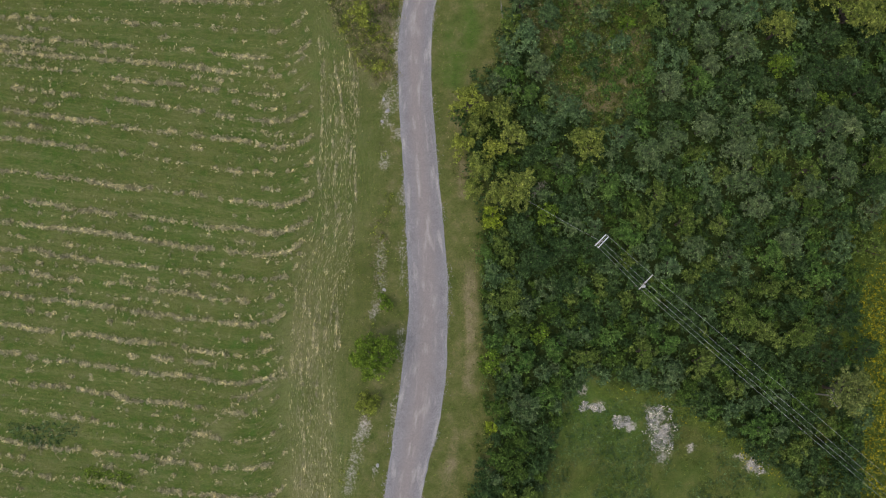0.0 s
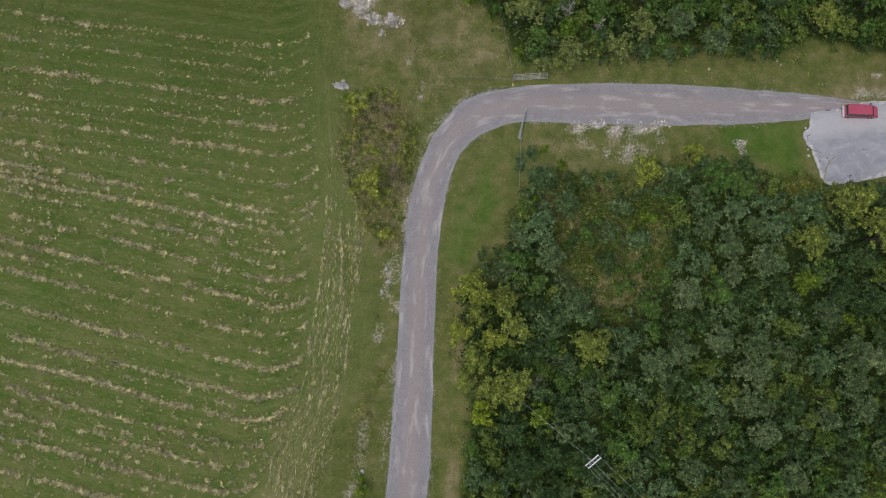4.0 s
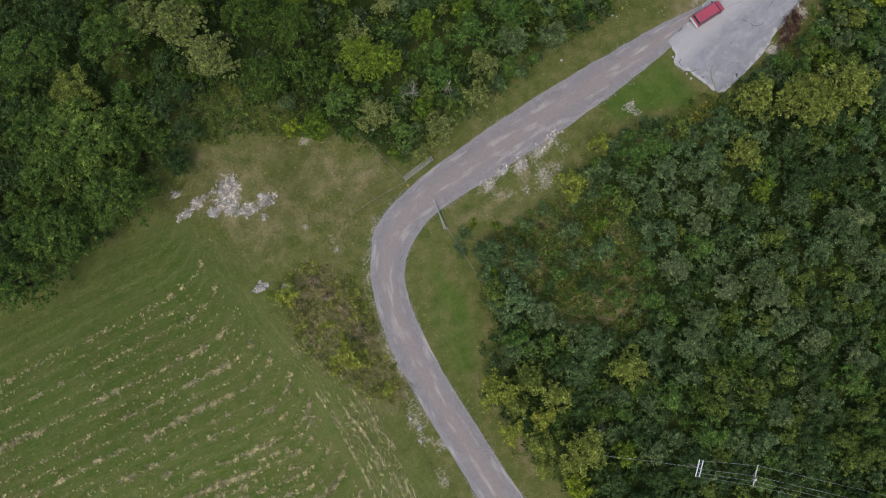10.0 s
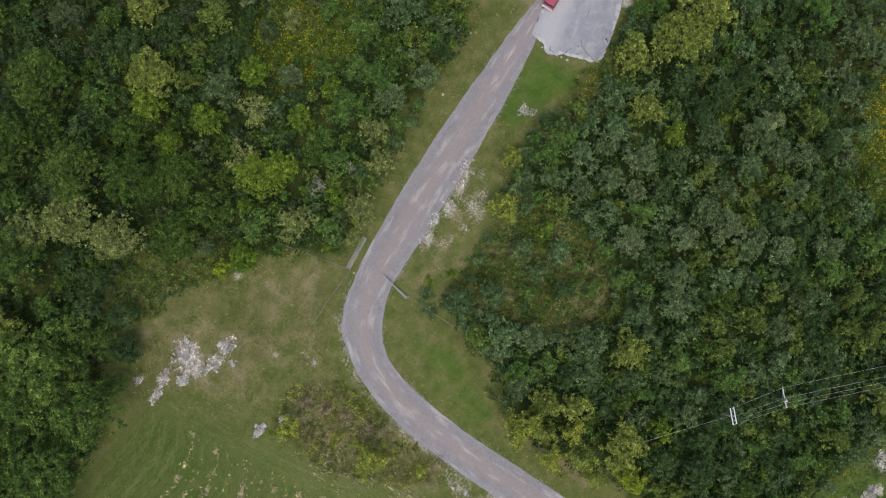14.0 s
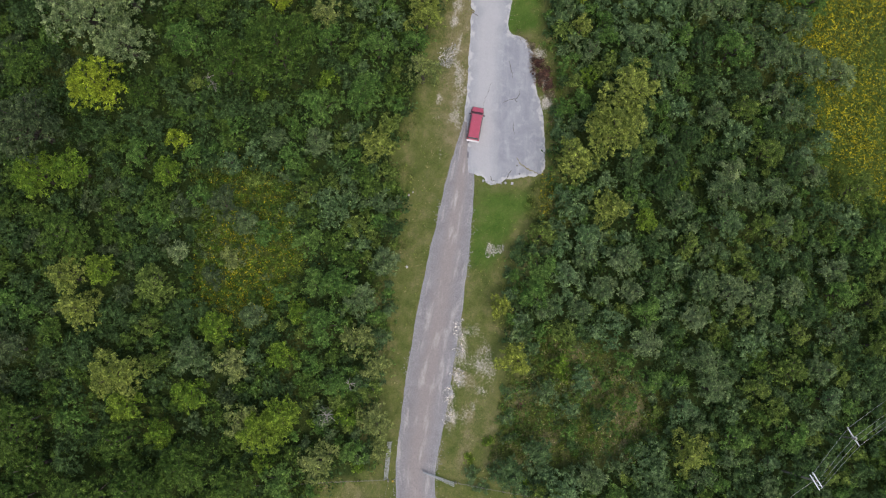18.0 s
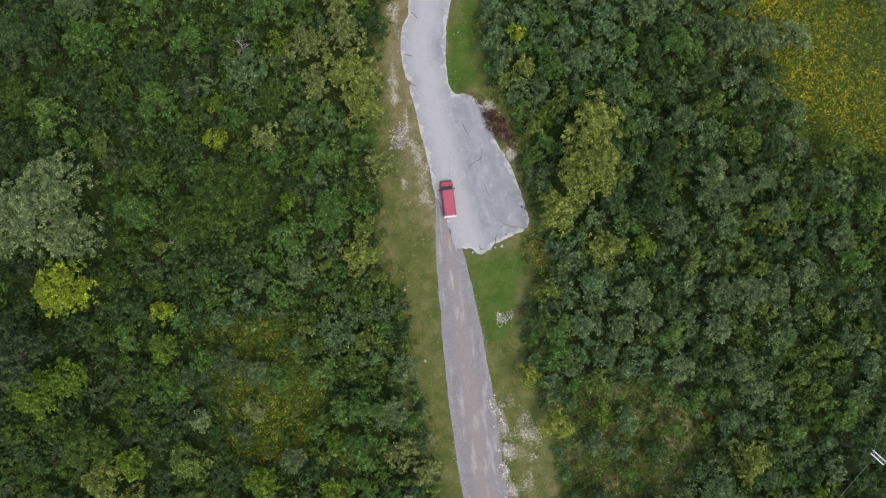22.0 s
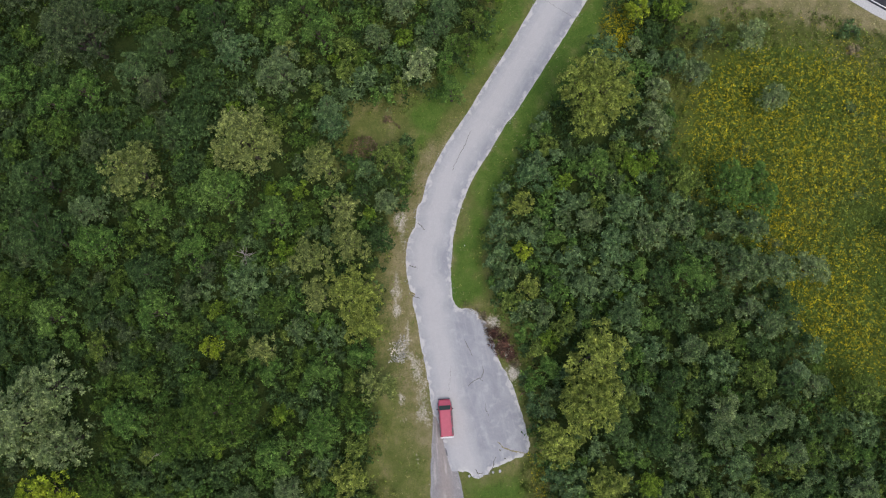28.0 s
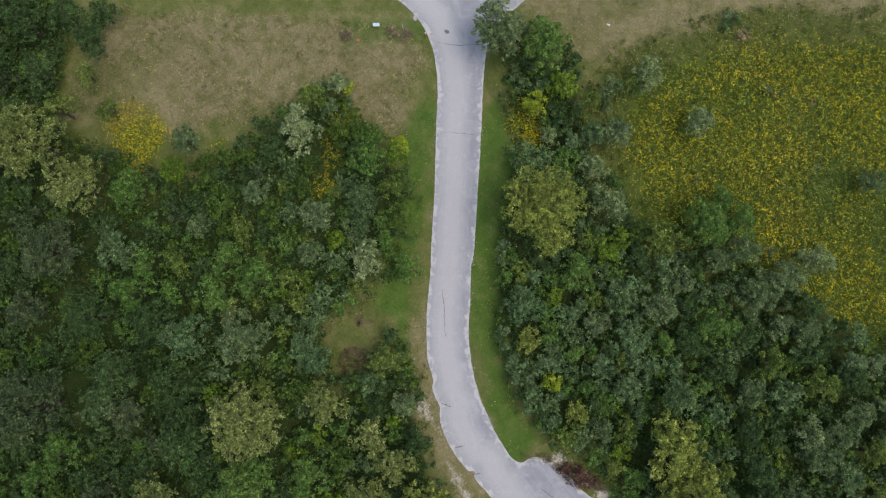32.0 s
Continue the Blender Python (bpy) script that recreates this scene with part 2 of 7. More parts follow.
    # bare pale soil and stone
    edge = math_node(n, l, "ADD", soil, math_node(n, l, "MULTIPLY", math_node(n, l, "SUBTRACT", fine, 0.5), 1.5))
    edge = math_node(n, l, "ADD", edge, math_node(n, l, "MULTIPLY", math_node(n, l, "SUBTRACT", mid, 0.5), 0.8))
    cs = ramp(n, l, grain, [(0.3, (0.37, 0.33, 0.27)), (0.55, (0.56, 0.52, 0.46)), (0.8, (0.74, 0.71, 0.66))])
    c = mix(n, l, grey(n, l, edge, 0.34, 0.74), c, cs)
    # grain of blades
    v = ramp(n, l, grain, [(0.25, (0.5, 0.52, 0.5)), (0.5, (0.98, 0.98, 0.96)), (0.75, (1.5, 1.46, 1.36))])
    c = mix(n, l, 0.95, c, v, "MULTIPLY")
    v2 = ramp(n, l, fine, [(0.3, (0.75, 0.76, 0.72)), (0.7, (1.22, 1.2, 1.15))])
    c = mix(n, l, 0.8, c, v2, "MULTIPLY")
    l.new(c, b.inputs["Base Color"])
    h = math_node(n, l, "ADD", grain, fine)
    bump(n, l, b, h, 0.7, 0.12)
    return m


def road_material(name, stops, edge_col, centre_col, spot_col):
    """Road surface: u runs across (0 to 1), v along in metres."""
    m, n, l, b = material(name, 0.9, 0, 0.25)
    uv = n.new("ShaderNodeUVMap").outputs["UV"]
    s = n.new("ShaderNodeSeparateXYZ")
    l.new(uv, s.inputs[0])
    pos = world_pos(n)
    mid = noise_node(n, l, 0.6, 5, 0.6, pos)
    fine = noise_node(n, l, 5.0, 5, 0.75, pos)
    grain = noise_node(n, l, 30.0, 3, 0.8, pos)
    c = ramp(n, l, mid, stops)
    off = math_node(n, l, "ABSOLUTE", math_node(n, l, "SUBTRACT", s.outputs["X"], 0.5))
    off = math_node(n, l, "ADD", off, math_node(n, l, "MULTIPLY", math_node(n, l, "SUBTRACT", mid, 0.5), 0.22))
    c = mix(n, l, math_node(n, l, "MULTIPLY", grey(n, l, off, 0.30, 0.08), 0.85), c, centre_col)
    c = mix(n, l, math_node(n, l, "MULTIPLY", grey(n, l, off, 0.36, 0.48), 0.7), c, edge_col)
    # worn pale spots stretched along the wheel tracks
    cmb = n.new("ShaderNodeCombineXYZ")
    l.new(math_node(n, l, "MULTIPLY", s.outputs["X"], 4.5), cmb.inputs["X"])
    l.new(math_node(n, l, "MULTIPLY", s.outputs["Y"], 0.16), cmb.inputs["Y"])
    spot = noise_node(n, l, 1.3, 3, 0.5, cmb.outputs[0])
    c = mix(n, l, math_node(n, l, "MULTIPLY", grey(n, l, spot, 0.54, 0.72), 0.75), c, spot_col)
    v = ramp(n, l, fine, [(0.3, (0.80, 0.80, 0.80)), (0.7, (1.18, 1.18, 1.18))])
    c = mix(n, l, 0.8, c, v, "MULTIPLY")
    peb = noise_node(n, l, 11.0, 2, 0.8, pos)
    v = ramp(n, l, peb, [(0.35, (0.72, 0.72, 0.72)), (0.5, (1.0, 1.0, 1.0)), (0.72, (1.5, 1.5, 1.5))])
    c = mix(n, l, math_node(n, l, "ADD", math_node(n, l, "MULTIPLY", grey(n, l, off, 0.2, 0.42), 0.5), 0.35), c, v, "MULTIPLY")
    l.new(c, b.inputs["Base Color"])
    bump(n, l, b, fine, 0.4, 0.04)
    return m


def paving_material():
    """Worn asphalt: pale driving lane, darker streaked lay-by, crumbled pale edges."""
    m, n, l, b = material("old_paving", 0.88, 0, 0.25)
    ed = n.new("ShaderNodeUVMap")
    ed.uv_map = "EdgeMap"
    s = n.new("ShaderNodeSeparateXYZ")
    l.new(ed.outputs["UV"], s.inputs[0])
    uv = n.new("ShaderNodeUVMap")
    uv.uv_map = "UVMap"
    su = n.new("ShaderNodeSeparateXYZ")
    l.new(uv.outputs["UV"], su.inputs[0])
    pos = world_pos(n)
    mid = noise_node(n, l, 0.5, 5, 0.6, pos, 0.6)
    blot_ = noise_node(n, l, 0.9, 4, 0.55, pos, 0.4)
    fine = noise_node(n, l, 4.0, 5, 0.75, pos)
    grain = noise_node(n, l, 26.0, 3, 0.8, pos)
    cmb = n.new("ShaderNodeCombineXYZ")
    l.new(su.outputs["X"], cmb.inputs["X"])
    l.new(math_node(n, l, "MULTIPLY", su.outputs["Y"], 0.13), cmb.inputs["Y"])
    streak = noise_node(n, l, 1.5, 4, 0.6, cmb.outputs[0])
    c = ramp(n, l, mid, [(0.3, (0.292, 0.298, 0.318)), (0.55, (0.345, 0.349, 0.364)), (0.75, (0.41, 0.412, 0.42))])
    c = mix(n, l, math_node(n, l, "MULTIPLY", grey(n, l, streak, 0.5, 0.72), 0.45), c, (0.485, 0.485, 0.488))
    c = mix(n, l, math_node(n, l, "MULTIPLY", grey(n, l, blot_, 0.56, 0.7), 0.5), c, (0.52, 0.515, 0.51))
    near = math_node(n, l, "MINIMUM", s.outputs["X"], s.outputs["Y"])
    lane = math_node(n, l, "ABSOLUTE", math_node(n, l, "SUBTRACT", s.outputs["X"], 2.6))
    wob = math_node(n, l, "MULTIPLY", math_node(n, l, "SUBTRACT", streak, 0.5), 2.4)
    lane = math_node(n, l, "ADD", lane, wob)
    c = mix(n, l, math_node(n, l, "MULTIPLY", grey(n, l, lane, 2.6, 0.8), 0.82), c, (0.505, 0.495, 0.482))
    e = math_node(n, l, "ADD", near, math_node(n, l, "MULTIPLY", math_node(n, l, "SUBTRACT", blot_, 0.5), 3.2))
    e = math_node(n, l, "ADD", e, math_node(n, l, "MULTIPLY", math_node(n, l, "SUBTRACT", fine, 0.5), 0.8))
    c = mix(n, l, math_node(n, l, "MULTIPLY", grey(n, l, e, 0.46, 0.06), 0.8), c, (0.60, 0.585, 0.555))
    v = ramp(n, l, fine, [(0.3, (0.93, 0.93, 0.93)), (0.7, (1.06, 1.06, 1.06))])
    c = mix(n, l, 0.8, c, v, "MULTIPLY")
    v = ramp(n, l, grain, [(0.3, (0.8, 0.8, 0.8)), (0.7, (1.2, 1.2, 1.2))])
    c = mix(n, l, 0.5, c, v, "MULTIPLY")
    l.new(c, b.inputs["Base Color"])
    bump(n, l, b, fine, 0.2, 0.015)
    return m


GRAVEL = road_material("gravel_road", [(0.3, (0.250, 0.236, 0.232)), (0.7, (0.315, 0.295, 0.286))], (0.300, 0.296, 0.300), (0.325, 0.282, 0.256), (0.52, 0.475, 0.435))
PAVING = paving_material()
HIGHWAY = road_material("highway_asphalt", [(0.3, (0.035, 0.036, 0.042)), (0.7, (0.055, 0.056, 0.062))], (0.05, 0.05, 0.055), (0.045, 0.045, 0.05), (0.065, 0.065, 0.07))


def plain(name, col, rough=0.6, metal=0.0, spec=0.4, var=0.12, scale=8.0):
    """A plain painted or bare surface with slight dirt."""
    m, n, l, b = material(name, rough, metal, spec)
    f = noise_node(n, l, scale, 4, 0.6, world_pos(n))
    lo, hi = tuple(v * (1 - var) for v in col), tuple(min(1, v * (1 + var)) for v in col)
    l.new(ramp(n, l, f, [(0.35, lo), (0.65, hi)]), b.inputs["Base Color"])
    return m


# ---- mesh helpers ----
def link_mesh(name, mesh, mat, parent=None, label=""):
    ob = new(name, mesh)
    if mat:
        mesh.materials.append(mat)
    if parent:
        ob.parent = parent
    if label:
        tagged(ob, label)
    return ob


def mesh_from(name, verts, faces):
    me = bpy.data.meshes.new(name)
    me.from_pydata(verts, [], faces)
    me.update()
    return me


def quads_mesh(name, co):
    """A mesh of loose quads from an array n x 4 x 3."""
    n = len(co)
    me = bpy.data.meshes.new(name)
    me.vertices.add(4 * n)
    me.vertices.foreach_set("co", co.reshape(-1).astype(np.float32))
    me.loops.add(4 * n)
    me.loops.foreach_set("vertex_index", np.arange(4 * n, dtype=np.int32))
    me.polygons.add(n)
    me.polygons.foreach_set("loop_start", np.arange(0, 4 * n, 4, dtype=np.int32))
    me.update(calc_edges=True)
    return me


def part(name, bm, mat, parent, label=""):
    me = bpy.data.meshes.new(name)
    bm.to_mesh(me)
    bm.free()
    return link_mesh(name, me, mat, parent, label)


def signed(poly, X, Y):
    """Distance to a closed outline, negative inside."""
    p = np.array(poly, float)
    q = np.roll(p, -1, 0)
    best = np.full(X.shape, 1e9)
    inside = np.zeros(X.shape, bool)
    for (ax, ay), (bx, by) in zip(p, q):
        ex, ey = bx - ax, by - ay
        k = np.clip(((X - ax) * ex + (Y - ay) * ey) / (ex * ex + ey * ey + 1e-9), 0, 1)
        best = np.minimum(best, np.hypot(X - ax - k * ex, Y - ay - k * ey))
        hit = ((ay > Y) != (by > Y)) & (X < (bx - ax) * (Y - ay) / (by - ay + 1e-12) + ax)
        inside ^= hit
    return np.where(inside, -best, best)


def to_line(line, X, Y):
    p = np.array(line, float)
    best = np.full(X.shape, 1e9)
    for (ax, ay), (bx, by) in zip(p[:-1], p[1:]):
        ex, ey = bx - ax, by - ay
        k = np.clip(((X - ax) * ex + (Y - ay) * ey) / (ex * ex + ey * ey + 1e-9), 0, 1)
        best = np.minimum(best, np.hypot(X - ax - k * ex, Y - ay - k * ey))
    return best


def smooth_line(pts, step=0.6):
    """A Catmull-Rom curve through rows of numbers, resampled at even steps of its first two."""
    p = np.array(pts, float)
    p = np.vstack([2 * p[0] - p[1], p, 2 * p[-1] - p[-2]])
    out = []
    for k in range(1, len(p) - 2):
        a, b, c, d = p[k - 1 : k + 3]
        for u in np.linspace(0, 1, 24, endpoint=False):
            out.append(0.5 * (2 * b + (c - a) * u + (2 * a - 5 * b + 4 * c - d) * u * u + (3 * b - a - 3 * c + d) * u**3))
    out.append(p[-2])
    out = np.array(out)
    s = np.r_[0, np.cumsum(np.hypot(*np.diff(out[:, :2], axis=0).T))]
    g = np.arange(0, s[-1], step)
    return np.stack([np.interp(g, s, out[:, k]) for k in range(out.shape[1])], 1)


# ---- outlines of the place ----
GRAVEL_L = plan((-5.0, -42), (-5.5, -30), (-4.1, -20.9), (-2.5, -9.3), (-1.1, 2.4), (-1.2, 12.2), (-2.0, 25), (-2.4, 34.4), (-2.2, 42), (-1.2, 47.4), (0.6, 52.0), (3.6, 55.7), (9.6, 58.1), (19, 59.6), (31.5, 60.9), (43.5, 61.5), (50.5, 61.6), (56.4, 61.5))
GRAVEL_R = plan((-0.2, -42), (-0.6, -30), (0.6, -21), (3.4, -9.4), (4.2, 2.4), (3.9, 12.2), (2.7, 25), (2.1, 34.6), (2.2, 42), (3.0, 46.8), (4.8, 49.9), (7.2, 51.8), (11.5, 53.4), (21, 54.2), (32.5, 55.4), (44, 57.1), (50.5, 58.6), (56.4, 60.9))
PAVE_L = plan((49.8, 59.4), (50.6, 59.9), (54.6, 60.8), (57.7, 61.8), (60.7, 62.1), (64.5, 62.9), (68.3, 63.7), (70.8, 64.3), (71.3, 63.8), (71.7, 64.5), (73.7, 65.0), (76.0, 65.1), (78.2, 64.9), (79.6, 64.2), (79.9, 63.9), (82.6, 63.8), (83.5, 63.0), (85.8, 62.6), (88.1, 61.6), (91.7, 59.6), (94.8, 57.5), (99.6, 54.7), (103.8, 52.1), (110.7, 48.2), (116.8, 44.6), (121.1, 42.9), (125.2, 42.5), (129, 43.4), (133, 45.5))
PAVE_R = plan((49.5, 58.1), (49.5, 57.0), (48.9, 56.3), (49.1, 55.4), (49.2, 54.7), (49.8, 54.3), (50.4, 53.1), (51.3, 51.1), (51.8, 49.8), (53.0, 49.5), (57.1, 50.7), (59.2, 51.3), (61.5, 52.3), (62.7, 53.2), (64.6, 53.7), (66.4, 54.4), (67.8, 54.8), (69.4, 56.5), (69.5, 57.3), (69.5, 58.5), (71.1, 59.2), (74.5, 59.35), (76.9, 59.2), (80.1, 58.8), (83.2, 57.9), (86.7, 56.4), (90.2, 54.2), (92.7, 52.8), (93.7, 52.2), (94.9, 51.1), (99.3, 48.4), (107, 43.6), (113.9, 39.5), (118, 36.8), (120.3, 34), (121.3, 29.5), (122.5, 26.5))
HW_A, HW_DIR = np.array((113.8 * M, 9.5 * M)), np.array((0.534, 0.8455))
HW_N = np.array((0.8455, -0.534))
FIELD = plan((-9.5, -45), (-8.5, -20), (-10.1, -3.5), (-8, 6.9), (-7.4, 29.9), (-7.4, 37), (-10.7, 49.7), (-13.6, 58), (-19, 68), (-37, 67.5), (-62, 70), (-140, 60), (-140, -60))
WOOD_E = plan((5.5, -45), (6.5, -20), (9.3, -12), (8.9, -0.6), (8.6, 17.5), (5.6, 24), (5.6, 30.5), (11, 37.5), (11.5, 44), (15, 45.8), (24.6, 45.6), (32.1, 50.2), (40.6, 51.2), (47, 47), (53, 49.0), (58, 49.9), (62.5, 50.3), (66.5, 51.4), (70.5, 54.2), (76.4, 55.3), (85.3, 53.3), (96, 46.9), (104.5, 40.2), (116, 35.5), (120, 33), (112, 27), (101, 31), (88.5, 31), (79.5, 22.5), (69, 17.5), (59, 12), (57, -45))
CLEAR_S = plan((16.4, -19.6), (19.5, -9.5), (22.6, -5.8), (33.1, -8.1), (39.7, -13.3), (49.1, -20.6), (56, -45), (14, -45))
WOOD_N = plan((10, 61.5), (16, 62), (21.8, 62.8), (35.7, 64.8), (45.5, 66.6), (50, 68.4), (61.7, 69), (70, 68.3), (80.5, 66.8), (84.2, 64.8), (89.8, 63.4), (91.2, 65.4), (89.5, 69.5), (90, 73.6), (94.9, 72.7), (96.2, 67), (97, 62.3), (99.2, 59.4), (103, 56.0), (108.5, 53.2), (112.5, 54.4), (117.6, 55.4), (124, 55), (123, 66), (121.5, 71.5), (124.1, 82), (137, 92.5), (149, 82), (190, 95), (190, 190), (-110, 190), (-110, 73), (-37, 70), (-22.5, 72), (-19, 80), (-13, 84), (-3, 79), (4.5, 69))
MEADOW = plan((89, 29.5), (99.5, 26.5), (104, 20), (100, 3.7), (88, -16), (66, -35), (58, -20), (59.5, 11.5), (69, 16.8), (79.5, 21.5))
LOW_A = plan((13.3, 47.3), (31, 47.8), (32.8, 35.5), (27, 26.3), (19.5, 29.6), (17.3, 36.6))
LOW_B = plan((41, 93), (43, 81), (32.6, 76), (23.5, 79), (23.7, 88))
VIEW = plan((-66, 78), (-38, 106), (2, 122), (35, 128), (64, 131), (112, 127), (136, 121), (164, 95), (124, -7), (100, -18), (82, -3), (64, -26), (-58, -26))
PALE = plan((16.5, 53.2), (21.5, 54.6), (26, 54.9), (30.4, 55.3), (30.6, 53.2), (27.7, 50.2), (24.8, 49.4), (20.4, 50.4))
DITCH = plan((-3.6, 37.8), (-4.1, 29.9), (-4.3, 22.1), (-4.5, 14.5), (-4.8, 6.9), (-5.4, 2.5), (-6.4, -10.7), (-7.8, -15.1), (-8.8, -20.0))
ARC = plan((24.5, -7.2), (28.3, -7.7), (31.5, -8.7), (36.0, -10.4), (40.5, -13.3), (44.8, -16.3), (48.5, -19.5))
BLOOMS = [(129.5, 82.3, 4.2), (123.4, 73.5, 1.1), (119.6, 68.5, 1.0), (114.5, 61.2, 1.9), (118.5, 57.4, 1.3), (106.8, 37.6, 2.2), (108.9, 36.4, 1.4), (104.6, 38.0, 1.6), (100.9, 69.0, 1.1), (111.7, 63.6, 1.4)]
BROWN = plan((-12.0, 54.0), (-6.3, 55.5), (-2.8, 51.8), (-3.0, 46.7), (-3.3, 39.9), (-3.4, 34.5), (-5.6, 33.5), (-8.6, 37.5), (-12.0, 43.2), (-12.6, 49.1))
DRY_N = plan((147.6, 78.9), (126, 43.6), (121, 44.4), (113, 52), (119, 56.5), (124, 56), (124, 70), (137, 90))
DRY_E = plan((104, 20), (112, 27), (121, 30), (127, 30), (96, -20), (92, -10), (100, 3.7))
DRY_W = plan((8.4, 60.1), (3.8, 67.9), (-4.7, 78.1), (-15, 82), (-20, 70), (-13, 56), (-9, 44), (-5, 42), (-2.5, 47), (2, 55))
LAWN_A = plan((2.8, 34), (3, 44), (6, 49.5), (9.5, 51.5), (10.6, 40), (5.6, 33))
LAWN_B = plan((38, 56), (48.5, 57), (51, 49.5), (46.5, 48), (41, 52), (37.5, 53))
LAWN_C = plan((70.5, 58.6), (77, 59.1), (85, 57.1), (97, 50), (108, 43), (112, 39), (104, 40.5), (96, 46), (85, 52.4), (76, 54.4), (71, 55.0))
LAWN_D = plan((82, 65.5), (89, 62.5), (104, 53), (117, 45.5), (112, 52.5), (101, 60.5), (96, 66.5), (92, 65.5))


# ---- ground ----
GROUND = ground_material()
rng = np.random.default_rng(7)


def value_noise(X, Y, cell, seed):
    """Smooth random field, -1 to 1."""
    g = np.random.default_rng(seed).uniform(-1, 1, (64, 64))
    x, y = X / cell, Y / cell
    i, j = np.floor(x).astype(int), np.floor(y).astype(int)
    u, v = x - i, y - j
    u, v = u * u * (3 - 2 * u), v * v * (3 - 2 * v)
    a, b = g[i % 64, j % 64], g[(i + 1) % 64, j % 64]
    c, d = g[i % 64, (j + 1) % 64], g[(i + 1) % 64, (j + 1) % 64]
    return (a * (1 - u) + b * u) * (1 - v) + (c * (1 - u) + d * u) * v


HEAD_Y = (-60.0, -19.5, -6.0, 6.4, 17.5, 33.0, 46.0, 56.0, 66.0, 80.0)
HEAD_X = (-17.0, -17.4, -18.0, -17.8, -14.5, -14.2, -14.6, -16.5, -19.0, -20.0)


def head_gap(X, Y):
    """Distance in metres from the headland's inner edge, positive in the field."""
    return np.interp(Y, HEAD_Y, HEAD_X) - X + 0.6 * value_noise(X, Y, 9, 91)


def row_of(X, Y):
    """Mowing rows: they fall to the right, and curl up more and more where they run into the headland."""
    x, y = X / M, Y / M
    k = np.clip((y - 30) / 18, 0, 1)
    fan = 0.135 - 0.115 * k * k * (3 - 2 * k)
    bend = 1.7 * np.log(6.5 / np.clip(head_gap(X, Y), 1.0, 6.5))
    return (y + (x + 30) * fan) * M - bend


def field_frame(X, Y):
    """Across and along coordinates of the mowing: level rows, and a headland that runs beside the road."""
    gap = head_gap(X, Y)
    head = gap + 0.8 * value_noise(X, Y, 2.5, 95) < 0.9
    lean = -gap + 0.5 * value_noise(X, Y, 14, 92) + 0.25 * value_noise(X, Y, 5, 93)
    return np.where(head, lean * 1.3 + 300, row_of(X, Y)), np.where(head, Y, X)


PATCHES = [  # bare soil: plan x, y, radius, stretch
    (21.8, -7.4, 0.8, 1.4), (23.2, -9.5, 1.3, 0.5), (24.6, -9.1, 0.7, 0.6), (26.8, -11.5, 1.3, 0.6), (28.0, -12.2, 1.1, 0.7), (30.6, -9.8, 0.9, 0.6), (31.8, -11.0, 1.5, 0.8), (32.1, -13.4, 1.7, 1.4), (32.4, -15.7, 1.1, 1.2), (36.2, -14.9, 0.8, 0.8), (42.8, -16.0, 1.1, 0.6), (44.4, -17.2, 1.3, 0.8), (45.6, -18.0, 0.9, 0.6),
    (-12.2, 67.5, 1.9, 1.0), (-11.0, 69.2, 1.3, 1.1), (-10.2, 65.5, 1.1, 0.9), (-7.6, 65.3, 1.1, 0.8), (-14.0, 66.9, 1.0, 0.7), (-15.4, 69.0, 1.0, 0.7), (-17.8, 68.5, 1.0, 0.6), (-17.5, 71.5, 0.7, 0.7), (-8.8, 63.6, 0.7, 0.6), (-13.2, 55.5, 1.0, 0.4), (-10.7, 53.8, 0.8, 0.8), (-2.8, 55.4, 0.6, 1.2), (-4.8, 59.9, 0.5, 1.4), (-2.6, 57.2, 0.6, 1.0), (0.9, 70.0, 1.4, 0.6),
    (18.7, 53.3, 1.2, 0.5), (21.3, 54.0, 1.4, 0.5), (24.0, 53.6, 1.5, 0.6), (27.0, 54.0, 1.5, 0.6), (29.3, 54.9, 1.6, 0.5), (29.9, 53.6, 0.9, 0.6), (25.9, 51.7, 1.1, 0.6), (22.5, 50.5, 1.1, 0.5), (20.4, 50.7, 0.8, 0.5), (40.5, 53.9, 0.9, 0.8), (41.0, 52.8, 0.7, 0.8), (-4.0, 29.5, 1.3, 2.3), (-4.8, 6.0, 1.0, 1.7), (-5.5, 2.8, 0.8, 1.2), (-6.6, -12, 1.0, 2.2), (-5.2, -17.5, 0.8, 1.6),
    (64.2, 65.5, 1.5, 0.8), (71.5, 66.4, 0.8, 0.8), (58.3, 65.3, 0.6, 0.8), (55.7, 65.0, 0.6, 0.8), (52.8, 63.7, 1.1, 0.25), (50.5, 63.1, 1.3, 0.25), (81.0, 66.0, 1.0, 0.8), (69.4, 66.0, 1.4, 0.4), (67.4, 54.2, 1.4, 0.9), (64.6, 52.6, 1.4, 0.9), (61.5, 51.5, 1.5, 0.5),
]


